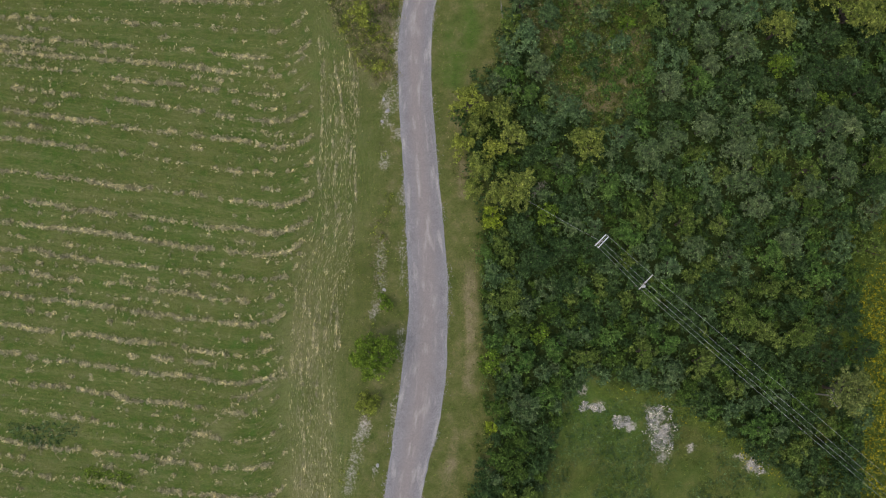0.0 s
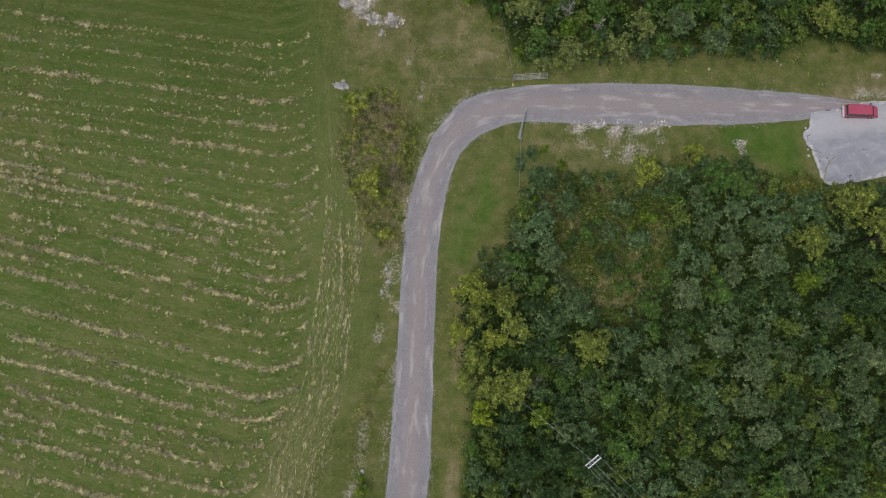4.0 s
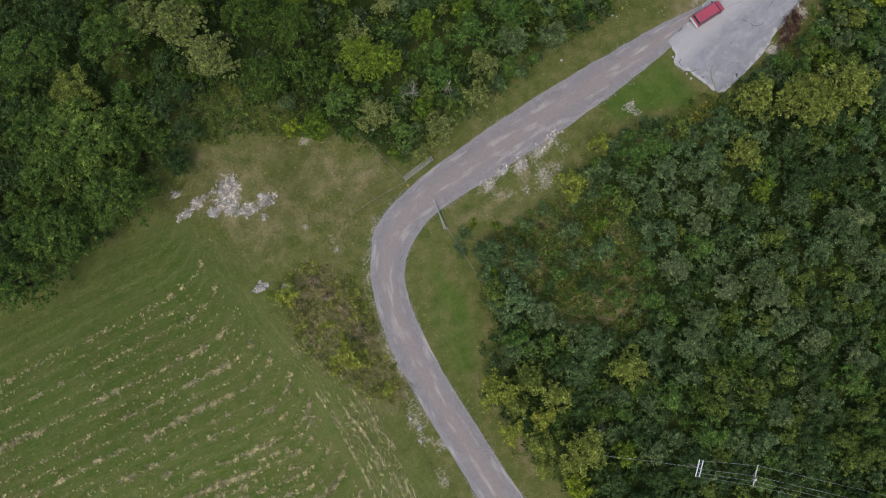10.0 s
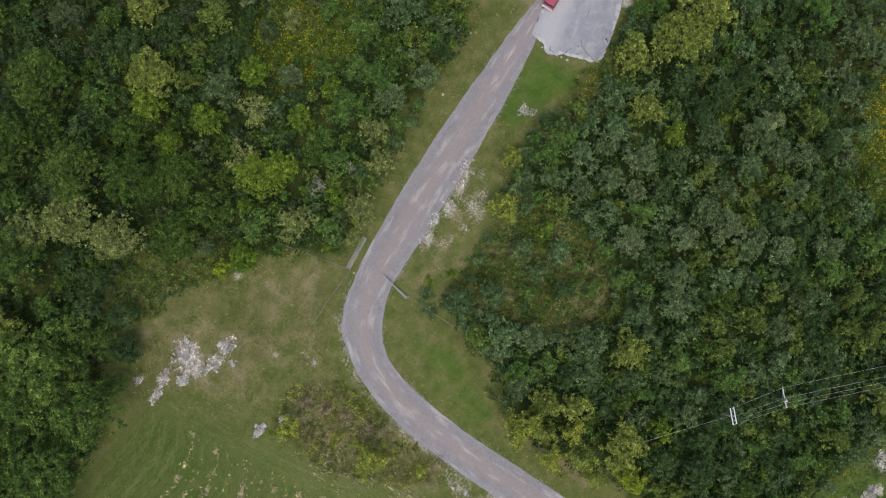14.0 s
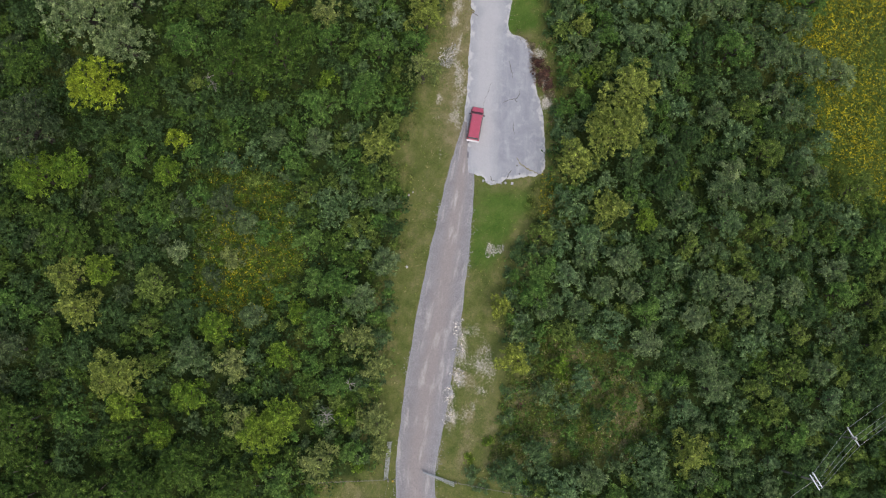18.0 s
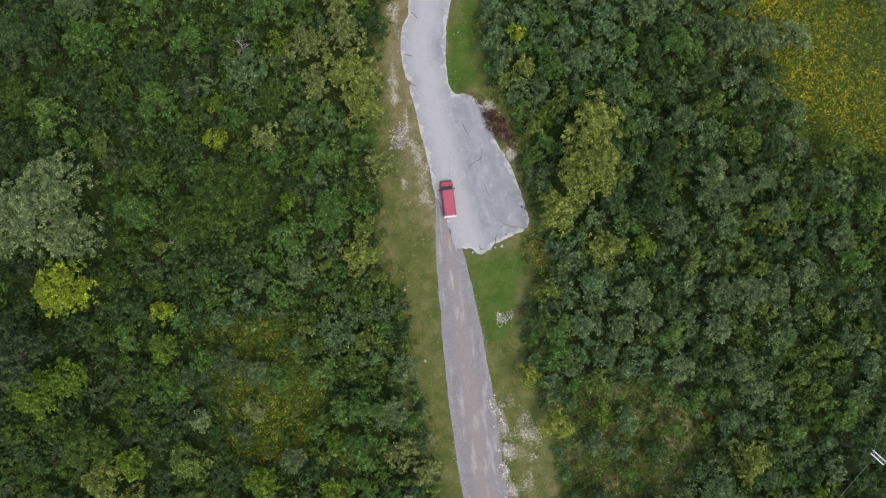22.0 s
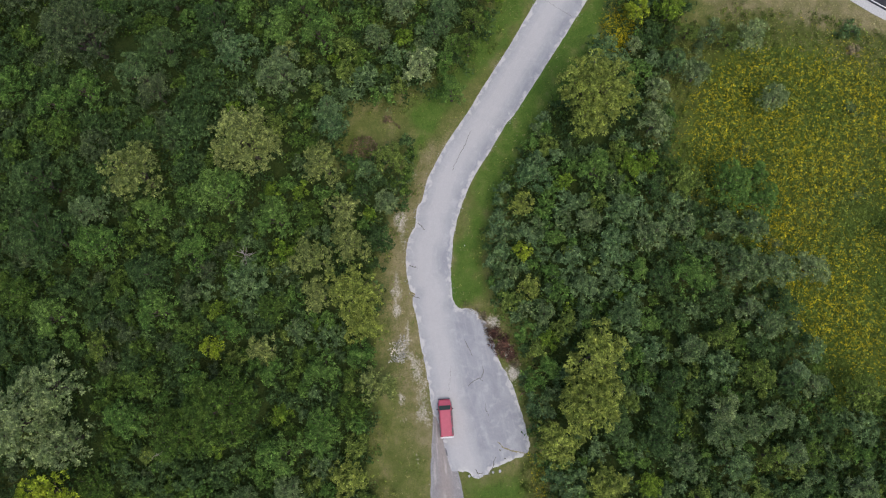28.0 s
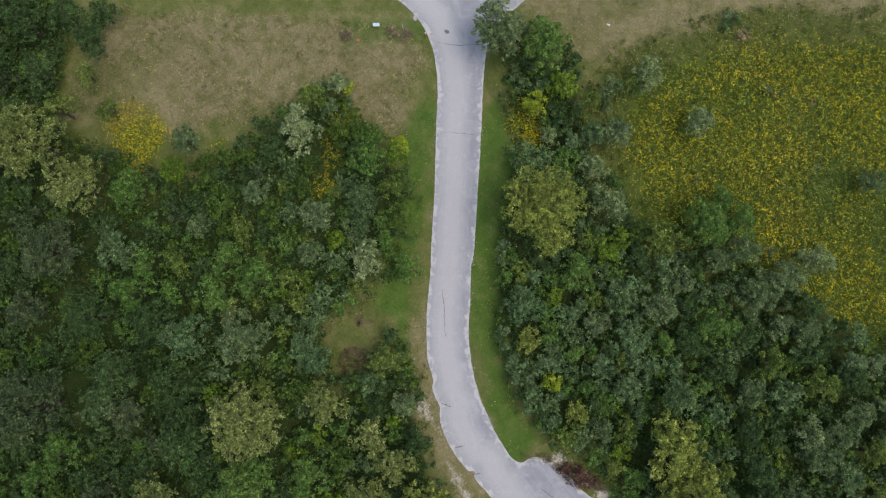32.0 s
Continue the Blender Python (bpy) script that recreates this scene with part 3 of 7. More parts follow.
def build_ground():
    def axis(a, b, step):
        out = np.geomspace(2, 2600, 22)
        return np.r_[a - out[::-1], np.arange(a, b, step), b + out]

    xs, ys = axis(-78, 172, 0.8), axis(-48, 142, 0.8)
    X, Y = np.meshgrid(xs, ys, indexing="ij")
    wob = value_noise(X, Y, 11, 21) * 1.6 + value_noise(X, Y, 6, 1) * 1.2 + value_noise(X, Y, 1.7, 2) * 0.7

    def soft(poly, width=1.2):
        return np.clip(0.5 - (signed(poly, X, Y) + wob) / (2 * width), 0, 1)

    field = soft(FIELD, 3.0)
    dry = np.maximum.reduce([soft(BROWN, 1.5), soft(LOW_A, 2.5) * 0.75, soft(DRY_N, 2), soft(DRY_E, 2.5), soft(DRY_W, 4.5) * 0.8 * np.clip(0.3 + 0.7 * value_noise(X, Y, 7, 61) + 0.3 * value_noise(X, Y, 2.0, 62), 0, 1)])
    lawn = np.maximum.reduce([soft(LOW_B, 3) * 0.9, soft(LAWN_A, 1.6) * np.clip(0.42 + 0.3 * value_noise(X, Y, 2.1, 67) + 0.2 * value_noise(X, Y, 6, 68), 0.2, 0.9), soft(LAWN_B, 1.2) * 0.8, soft(LAWN_C, 1.2), soft(LAWN_D, 1.2) * 0.92] + [soft(CLEAR_S, 2) * 0.7, soft(plan((130.4, 51.5), (125.5, 41.3), (122.5, 42.9), (123.3, 47.5), (126.7, 52.9)), 1.0) * 0.6])
    inset = np.clip(0.5 - (np.minimum(signed(WOOD_E, X, Y), signed(WOOD_N, X, Y)) + wob + 1.6) / 2.4, 0, 1)
    wood = inset * (1 - soft(CLEAR_S, 1))
    clear = soft(CLEAR_S, 2.5)
    low = np.maximum(soft(LOW_A, 2.5) * np.clip(0.5 + 0.7 * value_noise(X, Y, 5, 69), 0.1, 0.9), soft(LOW_B, 3) * 0.45)
    wood *= 1 - np.maximum(low, soft(LOW_A, 2.5)) * 0.95
    meadow = np.clip(0.5 - (signed(MEADOW, X, Y) + wob - 2.5) / 5, 0, 1)
    flower = np.maximum(meadow * np.clip(0.8 + 0.6 * value_noise(X, Y, 8, 64), 0.5, 1), soft(LOW_B, 3) * 0.5)
    rough = np.maximum.reduce([low, soft(DRY_W, 4) * np.clip(0.1 + 0.6 * value_noise(X, Y, 6, 65) + 0.3 * value_noise(X, Y, 1.8, 66), 0, 0.8), np.clip(0.5 - (signed(MEADOW, X, Y) + wob - 6) / 4, 0, 0.8), clear * np.clip(0.45 + 0.4 * value_noise(X, Y, 5, 63), 0, 0.8), np.clip(value_noise(X, Y, 9, 5) * 0.6, 0, 0.5) * (1 - field) * (1 - lawn)])
    soil = np.zeros(X.shape)
    for j, (x, y, r, k) in enumerate(PATCHES):
        d = np.hypot((X - x * M), (Y - y * M) / k) / (r * M)
        soil = np.maximum(soil, np.clip(1.1 - d * 0.72, 0, 1) * (0.8 + 0.5 * value_noise(X, Y, 1.15, 9)) * (0.62 if 38 < j < 44 else 1.0))
    soil = np.maximum(soil, np.clip(0.5 - signed(PALE, X, Y) / 2.4, 0, 0.5) * (0.62 + 0.5 * value_noise(X * 0.5, Y, 1.3, 13)))
    for x, y, q in BLOOMS:
        flower = np.maximum(flower, np.clip(1.2 - np.hypot(X - x * M, Y - y * M) / (q * M), 0, 0.6))
    # a worn foot track among the bushes
    track = to_line(plan((14.5, 15.5), (15.6, 18.5), (18.2, 21.5), (19.4, 23.0)), X, Y)
    soil = np.maximum(soil, np.clip(0.62 - track * 0.55, 0, 0.52))
    verge = to_line(PAVE_L[2:19], X, Y)
    streaks = value_noise(X * 0.45, Y * 2.2, 1.1, 14) + 0.6 * value_noise(X, Y, 3.5, 15)
    soil = np.maximum(soil, np.clip(0.62 - np.abs(verge - 1.4) * 0.28, 0, 0.5) * np.clip(streaks * 1.3 + 0.35, 0, 1.1))
    dry = np.maximum(dry, np.clip(1.3 - verge / 4.5, 0, 0.8) * (1 - lawn))
    right = to_line(GRAVEL_R[1:14], X, Y)
    dry = np.maximum(dry, np.clip(1.2 - np.abs(right - 3.4) / 1.6, 0, 1) * np.clip(0.45 + 0.7 * value_noise(X * 1.5, Y * 0.35, 2.0, 17), 0, 0.9) * (1 - lawn))
    ditch = to_line(DITCH, X, Y)
    soil = np.maximum(soil, np.clip(0.62 - ditch * 0.35, 0, 0.46) * np.clip(0.75 + value_noise(X, Y * 0.5, 1.6, 16), 0, 1))
    flower = np.maximum(flower, np.clip(0.75 - to_line(ARC, X, Y) * 0.32, 0, 0.6))
    left = to_line(GRAVEL_L[2:12], X, Y)
    soil = np.maximum(soil, np.clip(0.5 - np.abs(left - 0.5) * 0.3, 0, 0.42) * (value_noise(X, Y, 2.5, 12) > 0.1))
    gap = head_gap(X, Y)
    tan = np.clip(1.5 - np.abs(gap + 2.8) / 4.2, 0, 1) * np.interp(Y, (-40, 2, 12, 24, 60), (1.0, 1.0, 0.65, 0.3, 0.2))
    tan = np.maximum(tan, np.clip(1 - to_line([(-18, -5), (-27, -12.7), (-38, -20)], X, Y) / 1.6, 0, 0.7))
    tan = tan * np.clip(0.8 + 0.6 * value_noise(X, Y, 4.0, 97), 0.3, 1.2)
    lush = np.clip((Y / M - 36 + X / M * 0.12) / 20 + 0.3 * value_noise(X, Y, 11, 33), 0, 1)
    Z = 0.10 * value_noise(X, Y, 9, 3) + 0.05 * value_noise(X, Y, 2.2, 4) + 0.05 * (wood > 0.5)
    roads = np.minimum.reduce([
        signed(list(GRAVEL_L) + list(GRAVEL_R)[::-1], X, Y),
        signed(list(PAVE_L) + list(PAVE_R)[::-1], X, Y),
        np.abs((X - HW_A[0]) * HW_N[0] + (Y - HW_A[1]) * HW_N[1] - 3.2) - 5.5])
    flat = np.clip(roads / 3, 0, 1)
    Z = Z * flat - 0.03 * (1 - flat)
    nx, ny = X.shape
    idx = np.arange(nx * ny).reshape(nx, ny)
    quads = np.stack([idx[:-1, :-1], idx[1:, :-1], idx[1:, 1:], idx[:-1, 1:]], -1).reshape(-1, 4)
    me = bpy.data.meshes.new("ground")
    me.vertices.add(nx * ny)
    me.vertices.foreach_set("co", np.stack([X, Y, Z], -1).reshape(-1).astype(np.float32))
    me.loops.add(quads.size)
    me.loops.foreach_set("vertex_index", quads.reshape(-1).astype(np.int32))
    me.polygons.add(len(quads))
    me.polygons.foreach_set("loop_start", np.arange(0, quads.size, 4, dtype=np.int32))
    me.update(calc_edges=True)
    me.polygons.foreach_set("use_smooth", np.ones(len(quads), bool))
    one = np.ones(X.shape)
    for name, r, g, b in (("cover_a", field, dry, lawn), ("cover_b", wood, flower, rough), ("cover_c", field_frame(X, Y)[0] / 100, soil, lush), ("cover_d", field_frame(X, Y)[1] / 100, tan, one)):
        at = me.attributes.new(name, "FLOAT_COLOR", "POINT")
        at.data.foreach_set("color", np.stack([r, g, b, one], -1).reshape(-1).astype(np.float32))
    ob = link_mesh("ground", me, GROUND)
    tagged(ob, "grass, mown field, weeds and bare pale soil", "ground", kind="structure")


build_ground()


# ---- roads ----
def strip(name, left, right, mat, z, cols=11, step=0.45, ragged=0.18, seed=3, label="", crown=0.05):
    """A road between two edge lines, with worn edges and a thickness that goes into the ground."""
    both = smooth_line([(*(np.add(a, b) / 2), *a, *b) for a, b in zip(left, right)], step)
    n = len(both)
    s = np.arange(n) * step
    us = np.linspace(0, 1, cols)
    r = np.random.default_rng(seed)

    def wear(k):
        a = np.convolve(r.normal(0, 1, n + 40), np.ones(14) / 14, "same")[20:-20] * 2.2
        return (a + np.convolve(r.normal(0, 1, n + 40), np.ones(3) / 3, "same")[20:-20] * 0.7) * ragged

    wl, wr = wear(0), wear(1)
    verts, uvs, eds = [], [], []
    for i in range(n):
        L, R = both[i, 2:4], both[i, 4:6]
        d = (R - L) / np.hypot(*(R - L))
        L, R = L + d * wl[i], R - d * wr[i]
        for k, u in enumerate((0, *us, 1)):
            p = L + (R - L) * u
            skirt = k in (0, cols + 1)
            verts.append((p[0], p[1], z - 0.14 if skirt else z + crown * (1 - (2 * u - 1) ** 2)))
            uvs.append((u, s[i]))
            full = np.hypot(*(R - L))
            eds.append((full * u, full * (1 - u)))
    w = cols + 2
    faces = [(i * w + k, i * w + k + 1, (i + 1) * w + k + 1, (i + 1) * w + k) for i in range(n - 1) for k in range(w - 1)]
    faces.append(tuple(range(w)))
    faces.append(tuple(range((n - 1) * w, n * w))[::-1])
    me = mesh_from(name, verts, faces)
    lay = me.uv_layers.new(name="UVMap")
    vi = np.empty(len(me.loops), np.int32)
    me.loops.foreach_get("vertex_index", vi)
    lay.data.foreach_set("uv", np.array(uvs, np.float32)[vi].reshape(-1))
    me.uv_layers.new(name="EdgeMap").data.foreach_set("uv", np.array(eds, np.float32)[vi].reshape(-1))
    ob = link_mesh(name, me, mat)
    return tagged(ob, label, "road", kind="structure")


def paved_lane(z=0.05, cell=0.5):
    """Old asphalt inside its true outline: jagged, slightly thick edges; distances to both edges for the wear."""
    r = np.random.default_rng(5)
    outline = np.array(PAVE_L + PAVE_R[::-1])
    for _ in range(2):  # round the drawn corners a little
        nxt = np.roll(outline, -1, 0)
        outline = np.stack([outline * 0.8 + nxt * 0.2, outline * 0.2 + nxt * 0.8], 1).reshape(-1, 2)
    edge = []
    for a, b in zip(outline, np.roll(outline, -1, 0)):
        for k in range(max(1, int(np.hypot(*(b - a)) / 0.16))):
            edge.append(a + (b - a) * k / max(1, int(np.hypot(*(b - a)) / 0.16)))
    edge = np.array(edge)
    t = np.roll(edge, -1, 0) - np.roll(edge, 1, 0)
    nrm = np.stack([t[:, 1], -t[:, 0]], 1) / (np.hypot(*t.T)[:, None] + 1e-9)
    jag = 0.09 * value_noise(edge[:, 0], edge[:, 1], 1.1, 81) + 0.08 * value_noise(edge[:, 0], edge[:, 1], 0.4, 82) + r.normal(0, 0.012, len(edge))
    jag = jag * np.interp(edge[:, 0], (50 * M, 54 * M, 90 * M, 130 * M), (1.7, 0.9, 0.45, 0.35))
    edge = edge + nrm * jag[:, None]
    gx, gy = np.meshgrid(np.arange(edge[:, 0].min(), edge[:, 0].max(), cell), np.arange(edge[:, 1].min(), edge[:, 1].max(), cell))
    g = np.stack([gx.ravel(), gy.ravel()], 1) + r.uniform(-0.1, 0.1, (gx.size, 2))
    g = g[signed(edge[::4], g[:, 0], g[:, 1]) < -0.25]
    n = len(edge)
    pts = [Vector(p) for p in np.vstack([edge, g])]
    co, _, tri, _, _, _ = geometry.delaunay_2d_cdt(pts, [], [list(range(n))], 1, 1e-5)
    P = np.array([tuple(p) for p in co])
    dl, dr = to_line(PAVE_L, P[:, 0], P[:, 1]), to_line(PAVE_R, P[:, 0], P[:, 1])
    near = np.minimum(dl, dr)
    s_along = P[:, 0] * 0.9 - P[:, 1] * 0.25
    zz = z + 0.035 * np.clip(near / 1.2, 0, 1) + 0.008 * value_noise(P[:, 0], P[:, 1], 2.0, 83)
    verts = [(x, y, h) for (x, y), h in zip(P, zz)]
    faces = [tuple(f) for f in tri]
    count = collections.Counter(tuple(sorted((f[k], f[(k + 1) % len(f)]))) for f in faces for k in range(len(f)))
    low = {}
    for f in list(faces):  # the broken edge goes down into the ground
        for k in range(len(f)):
            a, b = f[k], f[(k + 1) % len(f)]
            if count[tuple(sorted((a, b)))] == 1:
                for q in (a, b):
                    if q not in low:
                        low[q] = len(verts)
                        verts.append((verts[q][0], verts[q][1], -0.1))
                faces.append((b, a, low[a], low[b]))
    me = mesh_from("road_paved", verts, faces)
    src = np.zeros(len(verts), int)
    src[: len(P)] = np.arange(len(P))
    for q, k in low.items():
        src[k] = q
    vi = np.empty(len(me.loops), np.int32)
    me.loops.foreach_get("vertex_index", vi)
    me.uv_layers.new(name="UVMap").data.foreach_set("uv", np.stack([dl, s_along], 1)[src[vi]].astype(np.float32).reshape(-1))
    me.uv_layers.new(name="EdgeMap").data.foreach_set("uv", np.stack([dl, dr], 1)[src[vi]].astype(np.float32).reshape(-1))
    tagged(link_mesh("road_paved", me, PAVING), "old cracked light grey asphalt lane with a wide lay-by", "road", kind="structure")


strip("road_gravel", GRAVEL_L, GRAVEL_R, GRAVEL, 0.02, ragged=0.075, label="narrow compacted grey-brown gravel road with pale loose edges")
paved_lane()
hw = [HW_A + HW_DIR * s for s in np.linspace(-260, 300, 12)]
SHOULDER = plain("shoulder_gravel", (0.50, 0.49, 0.47), 0.95, var=0.14, scale=5.0)
strip("road_shoulder", [p - HW_N * 1.5 for p in hw], [p + HW_N * 7.8 for p in hw], SHOULDER, 0.0, cols=3, step=2.0, ragged=0.2, seed=8, label="pale gravel shoulder along the main road", crown=0)
strip("road_highway", [p - HW_N * 0.35 for p in hw], [p + HW_N * 6.75 for p in hw], HIGHWAY, 0.03, cols=7, step=2.0, ragged=0.03, seed=9, label="dark smooth asphalt of the two-lane main road", crown=0.06)
WHITE = plain("road_paint_white", (0.75, 0.75, 0.73), 0.6, var=0.08)
YELLOW = plain("road_paint_yellow", (0.70, 0.45, 0.05), 0.6, var=0.1)


def marking(name, a, b, off, width, mat, z, label):
    p, q = HW_A + HW_DIR * a + HW_N * off, HW_A + HW_DIR * b + HW_N * off
    o = HW_N * width / 2
    bm = bmesh.new()
    v = [bm.verts.new((*c, h)) for h in (z, z - 0.02) for c in (p - o, p + o, q + o, q - o)]
    bm.faces.new(v[:4])
    for k in range(4):
        bm.faces.new((v[k], v[k + 4], v[(k + 1) % 4 + 4], v[(k + 1) % 4]))
    ob = part(name, bm, mat, None, label)
    tagged(ob, category="road marking", kind="structure")


marking("trim_white_line", -250, 290, 0.0, 0.14, WHITE, 0.062, "solid white edge line painted on the asphalt")
marking("trim_white_line", -250, 290, 6.4, 0.14, WHITE, 0.062, "solid white edge line painted on the asphalt")
for k in range(-8, 12):
    marking("trim_yellow_dash", k * 12.2 + 9.3, k * 12.2 + 12.5, 3.2, 0.13, YELLOW, 0.098, "yellow dash of the centre line")


# ---- trees ----
def tube(path, radii, sides=6):
    """Verts and faces of a bent, tapered tube."""
    verts, faces = [], []
    path = [Vector(p) for p in path]
    for k, p in enumerate(path):
        d = (path[min(k + 1, len(path) - 1)] - path[max(k - 1, 0)]).normalized()
        q = d.to_track_quat("Z", "Y")
        for s in range(sides):
            a = 2 * math.pi * s / sides
            verts.append(tuple(p + q @ Vector((math.cos(a) * radii[k], math.sin(a) * radii[k], 0))))
    for k in range(len(path) - 1):
        for s in range(sides):
            t = (s + 1) % sides
            faces.append((k * sides + s, k * sides + t, (k + 1) * sides + t, (k + 1) * sides + s))
    faces.append(tuple(range((len(path) - 1) * sides, len(path) * sides)))
    return verts, faces


def joined_tubes(name, tubes):
    V, F = [], []
    for v, f in tubes:
        o = len(V)
        V += v
        F += [tuple(i + o for i in q) for q in f]
    me = mesh_from(name, V, F)
    me.polygons.foreach_set("use_smooth", np.ones(len(me.polygons), bool))
    return me


def leaf_tris(r, centres, radii, per, size, up=0.5, squash=0.8, thin=0.62):
    """Leaf sprays round puff centres, as an array n x 3 x 3."""
    k = np.repeat(np.arange(len(centres)), per)
    n = len(k)
    d = r.normal(0, 1, (n, 3))
    d[:, 2] = d[:, 2] * 0.8 + 0.45
    d /= np.linalg.norm(d, axis=1, keepdims=True)
    rad = radii[k, None] * r.uniform(0.35, 1.12, (n, 1))
    p = centres[k] + d * rad * np.array([1, 1, squash])
    nor = d * 0.6 + np.array([0, 0, up]) + r.normal(0, 0.42, (n, 3))
    nor /= np.linalg.norm(nor, axis=1, keepdims=True)
    t = np.cross(nor, r.normal(0, 1, (n, 3)))
    t /= np.linalg.norm(t, axis=1, keepdims=True) + 1e-9
    b = np.cross(nor, t)
    s = size * r.uniform(0.6, 1.4, (n, 1))
    w = s * thin
    return np.stack([p + t * s, p - t * s * 0.7 + b * w, p - t * s * 0.7 - b * w], 1)


def tris_mesh(name, co):
    """A mesh of loose triangles from an array n x 3 x 3."""
    n = len(co)
    me = bpy.data.meshes.new(name)
    me.vertices.add(3 * n)
    me.vertices.foreach_set("co", co.reshape(-1).astype(np.float32))
    me.loops.add(3 * n)
    me.loops.foreach_set("vertex_index", np.arange(3 * n, dtype=np.int32))
    me.polygons.add(n)
    me.polygons.foreach_set("loop_start", np.arange(0, 3 * n, 3, dtype=np.int32))
    me.update(calc_edges=True)
    return me


def crown_sprigs(r, R, H, clear, density):
    """Sprig tips and radii: lobes on an uneven dome, each lobe a smaller dome, tips at uneven depths."""
    nl = int(5 + R * 1.9 + R * R * 0.42)
    la = np.arange(nl) * 2.4 + r.uniform(0, 0.8, nl)
    lr = R * 0.74 * np.sqrt((np.arange(nl) + 0.3) / nl) * r.uniform(0.72, 1.18, nl)
    lobe = np.stack([np.cos(la) * lr, np.sin(la) * lr], 1)
    size = R * ((1.2 + 0.04 * min(R, 6)) / math.sqrt(nl)) * r.uniform(0.8, 1.25, nl)
    ltop = np.clip(1 - (lr / (R * 1.08)) ** 2, 0.04, 1) ** 0.6 * r.uniform(0.62, 1.0, nl)
    n = int(19 * R * R * density) + 10
    pick = r.choice(nl, n, p=size**2 / (size**2).sum())
    a, q = r.uniform(0, 2 * np.pi, n), np.sqrt(r.uniform(0, 1, n))
    xy = lobe[pick] + np.stack([np.cos(a), np.sin(a)], 1) * (q * size[pick])[:, None]
    z = H * clear + H * (1 - clear) * ltop[pick] - size[pick] * 1.75 * (1 - np.sqrt(np.clip(1 - q * q, 0, 1)))
    z -= np.minimum(r.exponential(0.22, n), 1.1) * (0.7 + 0.08 * R)
    return np.column_stack([xy, np.maximum(z, 0.25)]), r.uniform(0.2, 0.42, n) * (0.86 + 0.05 * R), lobe, H * clear + H * (1 - clear) * ltop - size * 0.6


def sprig_tris(r, tips, radii, per, size, thin=0.5, droop=0.8):
    """Rosettes of leaves that spread and droop from each tip, as an array n x 3 x 3."""
    k = np.repeat(np.arange(len(tips)), per)
    n = len(k)
    a, f = r.uniform(0, 2 * np.pi, n), np.sqrt(r.uniform(0, 1, n))
    out = np.stack([np.cos(a), np.sin(a), np.zeros(n)], 1)
    p = tips[k] + out * (f * radii[k])[:, None]
    p[:, 2] -= f * f * radii[k] * droop * r.uniform(0.6, 1.5, n)
    t = out * (0.35 + f[:, None]) + r.normal(0, 0.38, (n, 3))
    t[:, 2] -= 0.35 * f
    t /= np.linalg.norm(t, axis=1, keepdims=True) + 1e-9
    nor = out * 0.35 + np.array([0, 0, 1.0]) + r.normal(0, 0.4, (n, 3))
    b = np.cross(nor, t)
    b /= np.linalg.norm(b, axis=1, keepdims=True) + 1e-9
    s = size * r.uniform(0.65, 1.4, (n, 1))
    w = s * thin
    return np.stack([p + t * s, p - t * s * 0.6 + b * w, p - t * s * 0.6 - b * w], 1)


def crown_leaves(r, R, H, clear=0.3, density=1.0, size=0.14, per=19):
    C, pr, lobe, lz = crown_sprigs(r, R, H, clear, density)
    return sprig_tris(r, C, pr, per, size), lobe, lz


def tree_kind(kind, R, H, seed, density=1.0, size=0.14, clear=0.3, label="", category="tree"):
    """One tree: a trunk with limbs, and a crown of leaf sprays in lobes with gaps."""
    r = np.random.default_rng(seed)
    leaves, lobe, lz = crown_leaves(r, R, H, clear, density, size)
    tubes = []
    lean = r.normal(0, 0.1, 2) * R
    t0 = 0.022 * H + 0.03
    tubes.append(tube([(0, 0, -0.25), (lean[0] * 0.2, lean[1] * 0.2, H * clear * 0.6), (lean[0] * 0.6, lean[1] * 0.6, H * 0.55), (lean[0], lean[1], H * 0.8)], [t0 * 1.3, t0, t0 * 0.6, t0 * 0.15]))
    for (ex, ey), ez in zip(lobe, lz):
        a = np.array([lean[0] * 0.3, lean[1] * 0.3, H * clear * r.uniform(0.5, 1.1)])
        e = np.array([ex, ey, max(ez, H * clear)])
        tubes.append(tube([a, a * 0.45 + e * 0.55 + np.array([0, 0, H * 0.05]), e], [t0 * 0.5, t0 * 0.3, t0 * 0.08], 5))
    root = new(category, None)
    tagged(root, label, category)
    link_mesh("trunk", joined_tubes("trunk", tubes), BARK, root)
    link_mesh("crown", tris_mesh("crown", leaves), LEAF[kind], root)
    root["reach"] = R
    return root


LABELS = {
    "green": "broad leafy green tree with an uneven rounded crown", "deep": "dense dark green tree with small leaves", "forest": "tall dull green forest tree with a lobed crown",
    "grey": "grey-green silvery-leaved tree with a loose crown", "olive": "olive yellow-green tree with a feathery crown",
    "yellow": "yellowing light tree with thin early-autumn leaves", "bright": "fresh bright green leafy tree",
    "pale": "pale dry-looking yellow-green tree with thin leaves", "moss": "mossy yellow-green bushy tree", "dusk": "very dark green shaded forest tree", "ash": "dull grey-green forest tree with a deep crown", "oak": "large dark green broadleaf tree with bright leaf tips", "teal": "bluish green tree with small dense leaves", "lime": "lime yellow-green tree turning early to autumn", "silver": "silvery pale-leaved tree with a bright ruffled crown",
}
